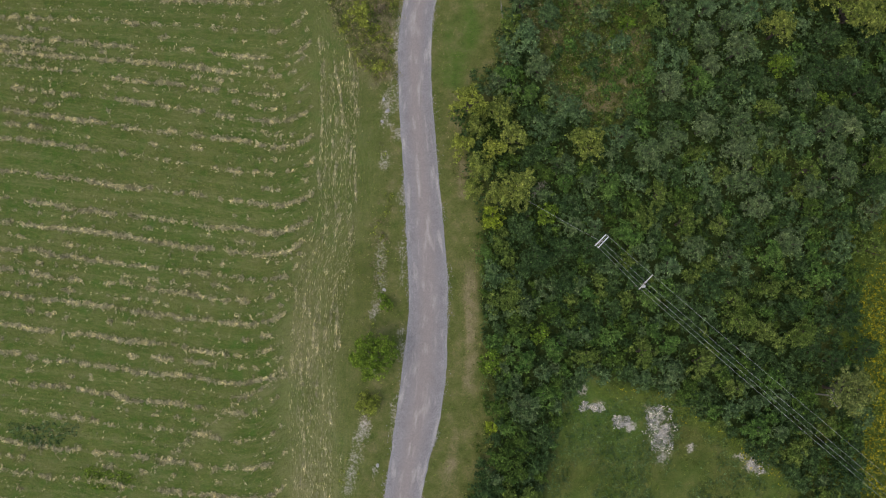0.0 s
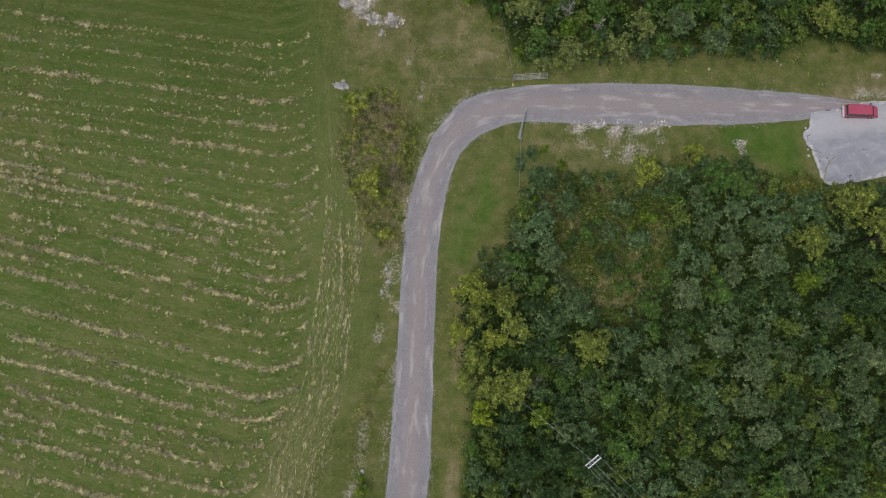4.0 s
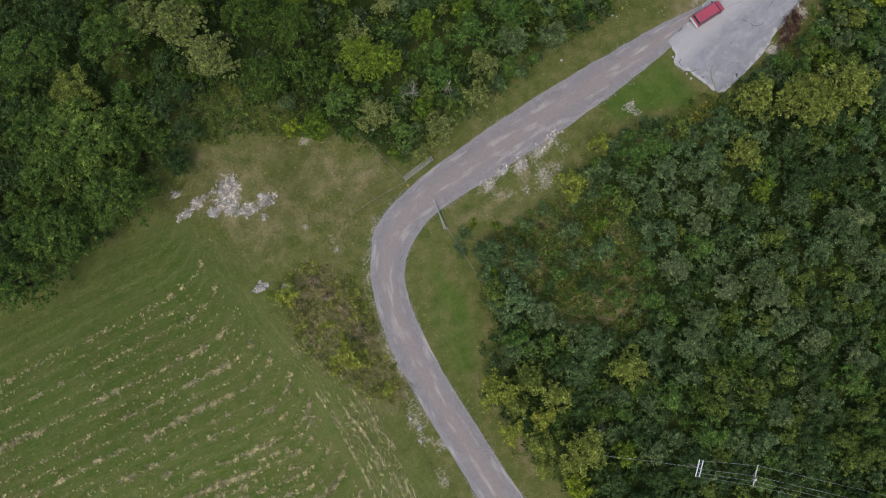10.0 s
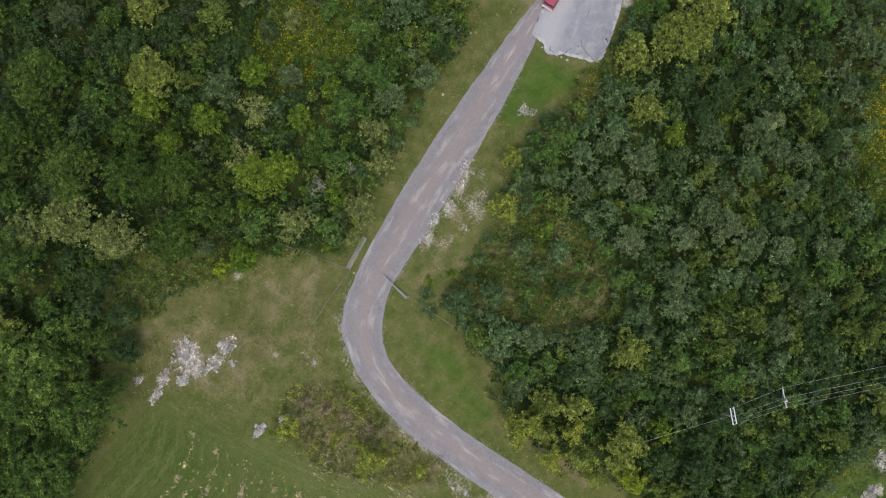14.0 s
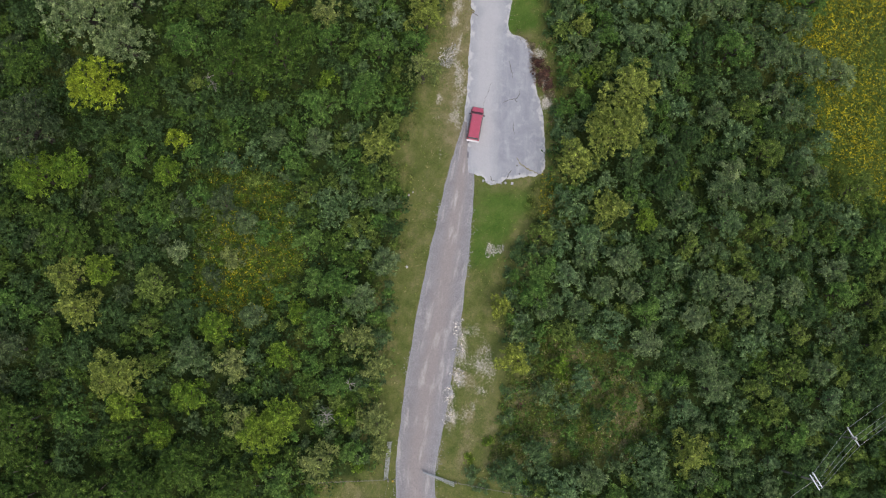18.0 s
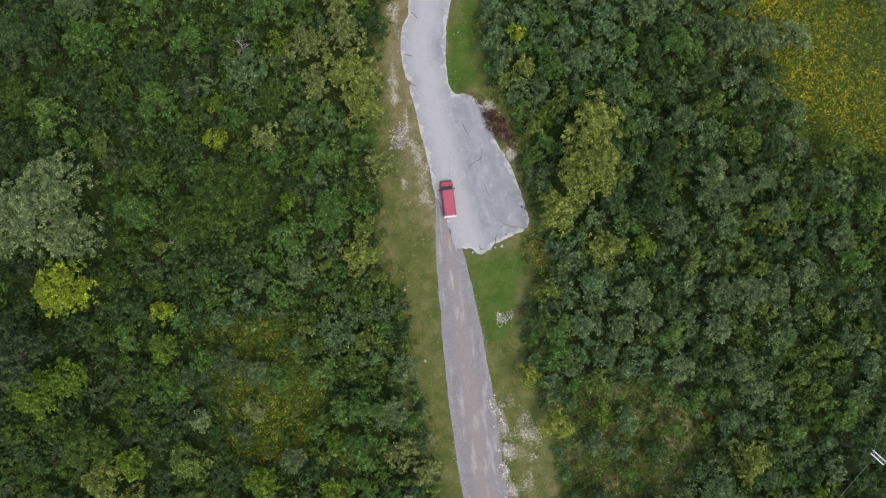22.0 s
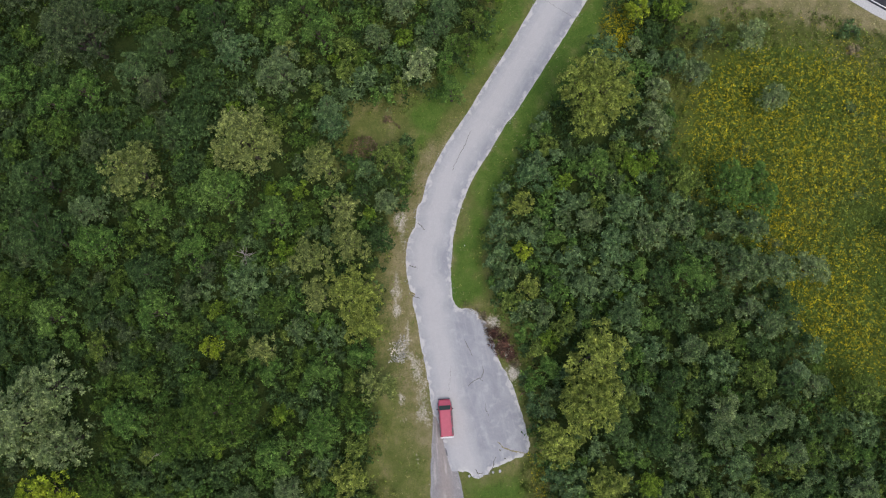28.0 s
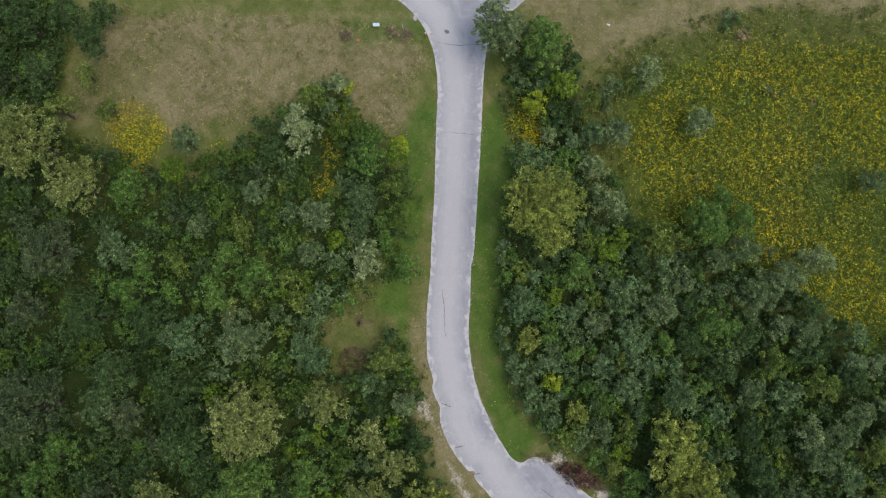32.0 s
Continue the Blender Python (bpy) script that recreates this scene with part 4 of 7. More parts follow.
SIZES = {"forest": (2.2, 3.2, 4.6, 6.4), "green": (1.8, 2.6, 3.6, 5.2, 6.6), "deep": (1.7, 2.4, 3.4), "grey": (1.6, 2.3, 3.2, 5.5, 8.0), "olive": (2.0, 2.9, 4.0, 5.6), "yellow": (1.4, 2.3, 4.2), "bright": (1.5, 2.4, 4.4), "pale": (2.2, 3.2, 4.4, 6.2), "lime": (1.5, 2.2, 4.4), "silver": (1.9, 2.8, 4.9), "moss": (1.5, 2.1, 2.9), "dusk": (1.8, 2.6, 3.8, 5.2, 6.8), "ash": (2.4, 3.6, 5.5), "oak": (3.4, 5.0, 6.6), "teal": (1.6, 2.3, 3.2)}
PROTOS = {k: [tree_kind(k, R_, min(13.5, 2.2 * R_ + 1.6), 31 * i + len(k) * 7, {"pale": 0.82, "yellow": 0.82, "oak": 0.75, "ash": 0.85}.get(k, 1.0), 0.132 + 0.006 * R_, label=LABELS[k]) for i, R_ in enumerate(v)] for k, v in SIZES.items()}
FIRST = {t.name for ts in PROTOS.values() for t in ts}
PLACED = []
turn_rng = random.Random(11)


def put_tree(kind, x, y, R, group=""):
    """A tree of a kind at a place in metres, scaled to the crown radius R."""
    p = min(PROTOS[kind], key=lambda o: abs(math.log(o["reach"] / R)))
    s = R / p["reach"]
    m = pose(x, y, 0, 0, 0, turn_rng.uniform(0, 360))
    if p.name in FIRST:
        FIRST.discard(p.name)
        t = p
        t.matrix_basis = m
    else:
        t = copy_thing(p, m)
    t.scale = (s, s, s * turn_rng.uniform(0.9, 1.1))
    tagged(t, group=group)
    PLACED.append((x, y, R))
    return t

# single trees: x, y and crown radius in metres
LANDMARK = {}
LANDMARK["olive"] = [(70.0, 46.2, 4.4), (63.9, 47.1, 4.8), (58.9, 51.4, 3.3), (53.8, 44.9, 2.9), (77.9, 78.0, 4.0), (73.9, 76.5, 3.0), (90.4, 55.6, 1.9), (79.0, 54.6, 1.9), (25.8, 112.7, 3.0), (21.9, 110.1, 3.0), (54.1, 78.0, 2.8), (104.4, 46.1, 6.4), (12.1, 32.1, 2.6), (14.0, 28.5, 2.4), (8.9, 29.9, 2.0), (14.3, 20.8, 3.2), (9.2, 23.9, 2.3), (8.2, 20.8, 1.8), (11.6, 19.5, 2.2), (24.4, 27.3, 3.0), (-24.0, 95.6, 4.0), (15.1, 102.5, 4.0)]
LANDMARK["moss"] = [(72.8, 29.6, 2.3), (67.5, 25.2, 2.5), (70.9, 112.6, 2.0), (56.5, 105.7, 1.2), (122.1, 82.9, 2.2), (122.4, 92.8, 2.2), (45.4, 86.0, 1.7), (18.1, 99.0, 2.0), (22.1, 101.4, 1.5), (101.3, 89.8, 2.1), (96.9, 73.7, 2.4), (114.1, 26.0, 1.4), (115.8, 31.7, 1.5), (108.0, 72.6, 1.3), (35.0, 20.0, 2.0), (45.9, 1.6, 2.5), (40.4, -3.9, 2.4), (32.1, -2.5, 2.2), (50.5, 6.5, 2.0), (57.2, 23.8, 2.0), (44.0, 23.4, 1.6), (49.4, 0.4, 2.0), (65.6, 12.1, 2.6), (38.6, 16.1, 2.4), (54.7, -0.0, 2.6)]
LANDMARK["pale"] = [(89.2, 80.1, 2.6), (82.6, 84.0, 3.2), (65.8, 74.8, 2.6), (77.8, 82.8, 2.6), (93.9, 108.1, 4.9), (98.0, 93.0, 5.8), (95.7, 82.8, 3.2), (84.8, 78.7, 3.0), (-6.6, 97.9, 4.4), (-5.0, 92.0, 4.0), (10.9, 74.1, 3.0), (17.7, 68.6, 2.7), (14.2, 66.8, 1.5), (27.4, 73.7, 2.4), (24.9, 70.6, 2.1), (34.0, 93.0, 1.8), (20.0, 88.9, 2.4), (13.7, 85.4, 2.6), (145.7, 102.5, 6.2), (137.8, 99.8, 4.6), (112.4, 89.1, 2.0), (59.6, -7.8, 4.0), (-11.6, 101.4, 3.8)]
LANDMARK["lime"] = [(84.3, 55.4, 1.4), (71.0, 97.1, 1.7), (47.4, 104.9, 1.7), (51.6, 116.5, 4.4), (118.2, 38.9, 1.8), (11.1, 16.7, 1.8), (-0.1, 78.4, 1.4)]
LANDMARK["green"] = [(91.5, 96.5, 4.2), (84.2, 113.2, 3.6), (73.5, 94.5, 2.2), (70.0, 77.1, 2.2), (67.8, 82.0, 2.6), (89.2, 106.0, 2.8), (88.3, 89.2, 3.0), (83.6, 100.1, 2.6), (68.5, 52.1, 1.9), (7.3, 78.3, 2.6), (67.7, 89.2, 2.2), (56.8, 87.2, 3.0), (60.3, 81.7, 3.4), (44.4, 109.6, 2.2), (43.0, 52.0, 2.5), (33.5, 81.1, 2.2), (124.1, 34.5, 4.0), (91.0, 23.4, 2.6), (94.7, 23.4, 2.0), (133.7, 93.8, 3.2), (106.5, 65.3, 2.2), (115.6, 89.6, 3.0), (27.9, 21.1, 2.2), (30.1, 14.1, 2.5), (13.1, 37.9, 2.0), (15.4, -3.8, 2.0), (19.4, -2.3, 2.0), (32.5, 33.4, 2.0), (28.1, 78.6, 3.0), (39.8, 52.3, 2.5)]
LANDMARK["green"] += [(16.7, 35.0, 1.8), (34.0, 77.8, 3.0), (93.1, 27.7, 3.5)]
LANDMARK["forest"] = [(85.1, 119.6, 5.0), (93.2, 121.8, 4.0), (62.8, 94.3, 6.0), (80.5, 105.8, 3.4), (59.2, 100.1, 4.0), (-1.4, 101.2, 5.0), (2.3, 94.7, 4.4), (6.5, 90.0, 4.0), (-24.6, 88.4, 7.0), (-24.8, 79.4, 5.0), (-33.6, 78.9, 6.0), (-41.3, 75.8, 5.0), (-0.1, 85.8, 3.6), (116.0, 98.4, 3.6), (121.0, 106.2, 3.6), (112.5, 105.9, 3.6), (-30.7, 86.9, 5.0), (-30.4, 93.5, 4.6), (-16.1, 100.2, 5.0), (-26.1, 102.0, 5.0), (-3.9, 110.3, 5.0), (5.5, 112.9, 5.0)]
LANDMARK["grey"] = [(90.8, 74.0, 2.0), (86.1, 38.4, 2.6), (66.6, 17.9, 1.7), (60.2, 30.0, 3.0), (75.9, 52.5, 1.8), (68.6, 111.6, 1.8), (81.4, 98.9, 2.0), (62.2, 23.1, 2.3), (113.4, 116.5, 6.0), (106.4, 107.1, 3.0), (82.0, 24.2, 2.4), (43.4, 123.2, 5.6), (51.2, 92.1, 2.0), (52.4, 86.3, 2.4), (40.7, 96.0, 2.6), (38.9, 92.6, 2.0), (19.7, 94.3, 3.0), (26.9, 88.1, 2.0), (14.7, 117.2, 3.0), (33.0, 74.7, 2.6), (81.4, 27.2, 3.0), (81.6, 21.7, 2.6), (46.4, 21.9, 2.2), (37.5, 50.3, 1.6), (129.0, 38.9, 4.4), (137.0, 84.0, 2.4), (114.5, 75.9, 2.2), (71.0, 33.5, 2.3), (87.3, 5.0, 2.0), (131.2, 106.3, 5.0)]
LANDMARK["grey"] += [(125.5, 88.0, 2.0), (60.8, 26.2, 2.4), (37.0, 28.0, 2.8), (46.7, 26.3, 3.0), (53.5, 12.9, 2.3), (48.7, 21.7, 2.0), (56.7, 35.5, 2.4), (18.0, 38.6, 2.3), (15.1, -10.0, 2.6), (57.8, 21.2, 2.2), (38.7, 72.9, 2.4), (43.5, 39.2, 2.0), (46.9, 30.0, 2.5), (11.4, 36.6, 1.8), (36.9, 36.1, 2.6), (87.3, 25.0, 2.4), (108.2, 88.5, 4.0)]
LANDMARK["silver"] = [(101.7, 37.4, 2.8), (81.9, 17.2, 2.5), (60.6, 121.0, 5.6), (65.2, 117.2, 4.8), (58.6, 115.6, 4.4), (32.7, 100.5, 1.8), (106.5, 36.7, 2.2), (134.1, 61.7, 1.8), (110.0, 69.8, 2.8), (130.4, 69.2, 3.5), (114.3, 23.6, 2.6), (113.7, 39.6, 1.6), (105.2, 20.8, 2.3), (63.0, 29.9, 2.6)]
LANDMARK["bright"] = [(12.8, 82.3, 3.4), (9.5, 95.2, 2.3), (22.9, 83.1, 2.2), (2.8, 76.6, 2.3), (37.7, 120.9, 3.6), (40.0, 116.6, 3.0), (42.8, 104.4, 2.4), (27.8, 108.9, 2.6), (24.3, 91.9, 2.6), (11.2, 100.7, 2.6), (15.8, 80.5, 3.0), (29.0, 82.0, 2.0), (53.6, 39.7, 1.9), (118.6, 34.3, 2.4), (134.0, 87.2, 2.3), (103.4, 96.2, 1.8), (121.7, 59.2, 1.7), (18.6, 17.1, 1.7), (-5.9, -3.0, 3.7), (-4.4, 4.2, 1.0), (10.6, -3.8, 1.8), (31.5, 46.1, 1.4)]
LANDMARK["yellow"] = [(30.4, 52.5, 2.5), (36.8, 56.0, 1.8), (7.7, 33.2, 2.9), (11.3, 26.8, 2.0), (6.6, 27.3, 2.0), (-6.8, -10.1, 1.8), (-8.0, 46.5, 2.2), (-11.6, 58.2, 1.6)]
LANDMARK["deep"] = [(110.9, 34.2, 2.2), (117.9, 66.2, 2.6), (125.9, 78.9, 2.2), (115.7, 67.5, 2.0), (127.6, 99.1, 3.4), (15.8, 49.5, 2.4), (19.5, 46.6, 2.2), (56.1, 28.6, 2.6)]
LANDMARK.setdefault("forest", []).extend([(77.2, 123.3, 3.0), (52.6, 111.5, 2.7), (30.8, 114.2, 3.7), (7.2, 99.8, 3.0), (-18.0, 88.4, 3.0), (1.3, 109.4, 3.4), (80.3, 37.2, 2.4), (57.5, 18.6, 1.9), (92.7, 37.6, 1.9)])
LANDMARK.setdefault("green", []).extend([(74.7, 118.9, 3.0), (61.4, 107.1, 3.4), (38.6, 83.7, 2.3), (118.9, 86.2, 2.7), (120.9, 99.5, 3.0), (106.7, 116.9, 3.0), (10.0, 11.8, 1.4), (33.1, 4.8, 1.9), (17.6, -8.5, 1.9), (36.1, -1.5, 1.9), (47.5, -13.3, 2.1), (41.4, 36.9, 2.3), (34.3, 38.0, 1.7), (86.0, 51.0, 1.7), (50.7, 11.2, 2.3), (81.6, 39.9, 1.9), (95.2, 45.8, 2.7), (81.4, 51.7, 1.5), (74.3, 38.6, 1.7), (80.6, 33.2, 3.0), (104.9, 121.3, 2.7), (75.6, 104.3, 3.0), (114.8, 83.7, 3.0), (124.0, 96.6, 2.3), (21.4, 21.6, 1.5)])
LANDMARK.setdefault("teal", []).extend([(46.7, 97.2, 1.7), (112.1, 95.8, 3.4), (101.2, 81.6, 2.3), (25.9, 15.8, 1.5), (49.0, 47.0, 2.4), (43.4, 48.5, 2.1), (94.8, 54.1, 3.0), (67.9, 20.3, 2.1), (104.0, 82.6, 2.3), (30.0, 28.9, 1.9), (36.1, 9.8, 1.9)])
LANDMARK.setdefault("moss", []).extend([(27.8, 101.6, 3.0), (117.6, 62.1, 1.9), (55.5, 20.9, 1.4), (45.1, 4.8, 2.1), (24.1, -3.1, 1.9), (45.0, -7.9, 1.5), (48.2, 52.9, 1.9), (51.7, 33.0, 1.9), (49.7, 24.2, 1.9), (43.9, 15.5, 1.5)])
LANDMARK.setdefault("bright", []).extend([(14.7, 93.1, 2.7), (17.8, 0.1, 1.5), (60.5, 35.1, 1.1), (96.6, 37.9, 1.5), (75.8, 97.0, 1.4)])
LANDMARK.setdefault("grey", []).extend([(1.1, 82.0, 1.5), (125.6, 113.1, 3.4), (118.6, 72.6, 2.7), (33.4, 25.8, 2.7), (39.7, 12.0, 2.3), (39.3, 45.5, 2.1), (88.0, 46.6, 2.1), (87.7, 28.2, 2.3), (47.4, 41.5, 2.7), (42.6, 43.1, 2.3), (49.0, 18.3, 2.4), (42.1, 30.0, 2.4), (45.3, 11.2, 1.9), (115.8, 28.7, 1.7), (109.3, 31.1, 2.3), (87.3, 33.5, 1.9), (74.4, 23.3, 2.3), (76.7, 25.7, 1.9), (132.3, 121.0, 3.0), (46.4, 46.0, 1.9)])
LANDMARK.setdefault("dusk", []).extend([(-17.0, 81.3, 1.9), (16.8, 10.3, 3.0), (21.1, 12.0, 2.3), (45.7, 37.0, 2.1), (58.8, 38.5, 2.7), (60.8, 43.6, 2.7), (66.6, 36.2, 2.3)])
LANDMARK.setdefault("lime", []).extend([(10.6, -13.2, 1.0)])
LANDMARK.setdefault("deep", []).extend([(78.9, 47.2, 2.3), (75.2, 42.2, 2.7), (89.2, 115.1, 3.0), (109.8, 110.1, 3.0)])
LANDMARK.setdefault("pale", []).extend([(70.6, 89.9, 2.3)])
LANDMARK.setdefault("oak", []).extend([(-17.3, 85.2, 2.7), (-21.0, 80.3, 1.9), (-21.1, 85.4, 3.0)])
LANDMARK.setdefault("dusk", []).extend([(-13.6, 85.4, 2.1), (-15.0, 89.1, 2.7), (-16.7, 82.0, 1.9), (-18.7, 89.5, 3.0), (-11.3, 90.0, 1.9), (157.2, 89.8, 2.9), (156.1, 98.1, 3.0), (163.7, 97.0, 3.4), (160.4, 86.7, 2.1), (161.7, 91.2, 3.0), (153.1, 103.8, 2.3), (62.1, 37.7, 2.7), (67.1, 43.7, 2.7), (59.2, -4.0, 2.3), (64.1, -2.4, 2.3), (56.1, -2.4, 2.1), (61.3, 2.4, 2.1), (66.4, 21.1, 2.3)])
LANDMARK.setdefault("moss", []).extend([(149.8, 98.0, 2.4), (152.9, 92.7, 1.9), (146.6, 92.1, 1.7)])
# the deep wood is duller and darker than the trees by the lane
LANDMARK["silver"] += [(134.9, 62.4, 1.3)]
LANDMARK["lime"] += [(122.3, 58.3, 1.4), (133.6, 60.9, 1.0)]
LANDMARK["ash"] = [q for q in LANDMARK["grey"] if q[1] > 95]
LANDMARK["grey"] = [q for q in LANDMARK["grey"] if q[1] <= 95]
LANDMARK["oak"] += [q for q in LANDMARK["forest"] if q[0] < -14]
LANDMARK["dusk"] += [q for q in LANDMARK["forest"] if q[0] > 80]
LANDMARK["forest"] = [q for q in LANDMARK["forest"] if -14 <= q[0] <= 80]
for kind_, spots in LANDMARK.items():
    for x, y, r in spots:
        put_tree(kind_, x, y, r, group="trees by the lane")

# the rest of the woods: single trees near the lane, thickets behind them
FILL_E = ["dusk"] * 8 + ["deep"] * 5 + ["forest"] * 4 + ["dusk"] * 4 + ["moss"] * 3 + ["grey"] * 2 + ["green"] * 2
FILL_F = ["dusk"] * 11 + ["forest"] * 5 + ["dusk"] * 3 + ["ash"] * 3 + ["green"] * 2
FILL_M = ["teal"] * 4 + ["deep"] * 4 + ["dusk"] * 2 + ["teal"] * 3 + ["green"] * 4 + ["moss"] * 2 + ["bright"] * 1 + ["teal"] * 3 + ["grey"] * 3
FILL_N = ["deep"] * 3 + ["forest"] * 7 + ["dusk"] * 4 + ["green"] * 4 + ["bright"] * 2 + ["moss"] * 3 + ["grey"] * 2
LANE = np.array(GRAVEL_L[3:] + PAVE_L[12:])
SINGLE = len(PLACED)
THICKET = collections.defaultdict(list)


def fill(poly, box, kinds, tries, seed, keep_out=(), low=(), rmin=1.3, rmax=3.3, near=12.0, group=""):
    """Trees at random in an outline, none closer than their crowns allow."""
    r = random.Random(seed)
    g = np.random.default_rng(seed)
    xs, ys = g.uniform(box[0], box[1], tries), g.uniform(box[2], box[3], tries)
    d = np.maximum(signed(poly, xs, ys), signed(VIEW, xs, ys))
    k = np.min([signed(q, xs, ys) for q in keep_out], 0) if keep_out else np.full(tries, 99.0)
    lo = np.min([signed(q, xs, ys) for q in low], 0)
    ln = to_line(LANE, xs, ys)
    P = np.zeros((6000, 3))
    n = len(PLACED)
    P[:n] = PLACED
    own = np.where(np.arange(6000) < SINGLE, 0.80, 0.57)
    zone = 0.5 + 0.62 * value_noise(xs, ys, 9.0, seed + 30) + g.normal(0, 0.33, tries)
    for x, y, e, f, q, c, zo in zip(xs, ys, d, k, lo, ln, zone):
        R = rmin + (rmax - rmin) * r.random() ** 1.5
        if e > -R * 0.5 or f < R * 0.7 or (q < 0 and (R > rmin + 0.7 or r.random() < 0.97)):
            continue
        if ((P[:n, 0] - x) ** 2 + (P[:n, 1] - y) ** 2 < (own[:n] * (R + P[:n, 2])) ** 2).any():
            continue
        named = FILL_M if kinds is FILL_E and y + 4 * zo > 40 else kinds
        named = FILL_F if kinds is FILL_N and c + 8 * zo > 28 else named
        kind = named[int(zo * len(named)) % len(named)]
        if c < near:
            put_tree(kind, x, y, R, group)
        else:
            leaves, _, _ = crown_leaves(g, R, (2.1 * R + 1.4) * r.uniform(0.8, 1.25), 0.2, 0.62, 0.175, 14)
            THICKET[kind].append(leaves + np.array([x, y, 0]))
        P[n] = (x, y, R)
        n += 1
    PLACED[:] = [tuple(q) for q in P[:n]]


PLACED += [(x * M, y * M, q * M * 0.8) for x, y, q in BLOOMS]
SINGLE = len(PLACED)
fill(WOOD_E, (4, 140, -35, 64), FILL_E, 26000, 1, keep_out=[CLEAR_S], low=[LOW_A], rmin=1.3, rmax=3.3, near=9.5, group="trees of the inner wood")
fill(WOOD_N, (-75, 175, 60, 145), FILL_N, 34000, 2, low=[LOW_B], rmin=1.5, rmax=4.4, near=7.5, group="trees of the outer wood")
fill(WOOD_E, (4, 140, -35, 64), FILL_E, 26000, 3, keep_out=[CLEAR_S], low=[LOW_A], rmin=0.7, rmax=1.3, near=0.0)
fill(WOOD_N, (-75, 175, 60, 145), FILL_N, 26000, 4, low=[LOW_B], rmin=0.8, rmax=1.4, near=0.0)
for ts in PROTOS.values():
    for t in ts:
        if t.name in FIRST:
            for o in (*t.children, t):
                bpy.data.objects.remove(o)
for kind_, sets in THICKET.items():
    ob = link_mesh("thicket", tris_mesh("thicket", np.concatenate(sets)), LEAF[kind_])
    tagged(ob, {"deep": "thick wood of dark green small-leaved trees", "grey": "thick wood of grey-green silvery trees", "green": "thick wood of leafy green trees", "forest": "thick wood of dull green forest trees", "moss": "mossy yellow-green trees deep in the wood", "dusk": "very dark green trees deep in the wood", "ash": "dull grey-green trees deep in the wood", "teal": "bluish green small-leaved trees in the wood", "bright": "fresh bright green young trees in the wood"}[kind_], "thicket", kind="stuff")


def far_wood():
    """Coarse woods that close the place beyond the lane's surroundings."""
    g = np.random.default_rng(77)
    x, y = g.uniform(-150, 260, 1900), g.uniform(-120, 230, 1900)
    ok = (np.minimum(np.maximum(signed(WOOD_E, x, y), -signed(CLEAR_S, x, y)), signed(WOOD_N, x, y)) < -2) & (signed(VIEW, x, y) > 0)
    out = []
    for a, b in zip(x[ok], y[ok]):
        R = g.uniform(2.2, 4.8)
        out.append(crown_leaves(g, R, 1.9 * R + 1, 0.15, 0.05, 0.8, 6)[0] + np.array([a, b, 0]))
    ob = link_mesh("far_wood", tris_mesh("far_wood", np.concatenate(out)), LEAF["forest"])
    tagged(ob, "dull green woods in the distance", "woods", kind="stuff")


far_wood()


def stuff(name, polys, box, count, seed, leaf, holes=(), size=0.2, per=20, rad=(0.5, 1.1), h=(0.2, 1.1), label="", grain=0.0, cut=0.0, thin=0.55, up=0.5, band=None, drift=0.0):
    """Low growth scattered in outlines, in drifts where grain is given."""
    r = np.random.default_rng(seed)
    x, y = r.uniform(box[0], box[1], count), r.uniform(box[2], box[3], count)
    d = np.min([signed(p, x, y) for p in polys], 0) + value_noise(x, y, 3.0, seed) * 1.2
    ok = d < 0 if band is None else (d > band[0]) & (d < band[1])
    ok &= signed(VIEW, x, y) < 0
    for q in holes:
        ok &= signed(q, x, y) > 0.4
    if grain:
        ok &= value_noise(x, y, grain, seed + 50) + 0.5 * value_noise(x, y, grain / 3, seed + 51) + r.normal(0, 0.15, count) > cut
    x, y = x[ok] + r.normal(0, 1, ok.sum()) * drift, y[ok] + r.normal(0, 1, ok.sum()) * drift
    C = np.stack([x, y, r.uniform(*h, len(x))], 1)
    ob = link_mesh(name, tris_mesh(name, leaf_tris(r, C, r.uniform(*rad, len(x)), per, size, up=up, squash=0.6, thin=thin)), LEAF[leaf])
    return tagged(ob, label, name.replace("_", " "), kind="stuff")


ROADS = [GRAVEL_L + GRAVEL_R[::-1], PAVE_L + PAVE_R[::-1], [tuple(HW_A + HW_DIR * a + HW_N * b) for a, b in ((-260, -1.6), (300, -1.6), (300, 8.0), (-260, 8.0))]]
ALL = (-75, 180, -32, 142)
# the dark leaf colour puts the shade between crowns into these plants
stuff("undergrowth", [WOOD_E, WOOD_N], ALL, 26000, 5, "dusk", [CLEAR_S, LOW_A, LOW_B], label="green brambles and weeds under the trees, coloured dark like the shade there", per=15, size=0.26, rad=(0.5, 1.2), h=(0.3, 2.2))
stuff("undergrowth", [WOOD_E, WOOD_N], ALL, 15000, 6, "forest", [CLEAR_S], label="dull green weeds and saplings in the wood", per=15, size=0.24, rad=(0.5, 1.1), h=(0.3, 2.0), grain=6.0, cut=-0.2)
stuff("brush", [LOW_A, LOW_B], (5, 62, 20, 110), 26000, 8, "grass", [], per=12, rad=(0.3, 0.7), h=(0.0, 0.3), size=0.14, label="low green weeds in the clearings")
EDGE = [*ROADS, CLEAR_S, LAWN_B]
stuff("brush", [WOOD_E, WOOD_N], ALL, 30000, 40, "grass", EDGE, per=14, rad=(0.3, 0.8), h=(0.1, 0.5), size=0.14, label="tall green weeds along the wood's edge", band=(-3.5, 0.9))
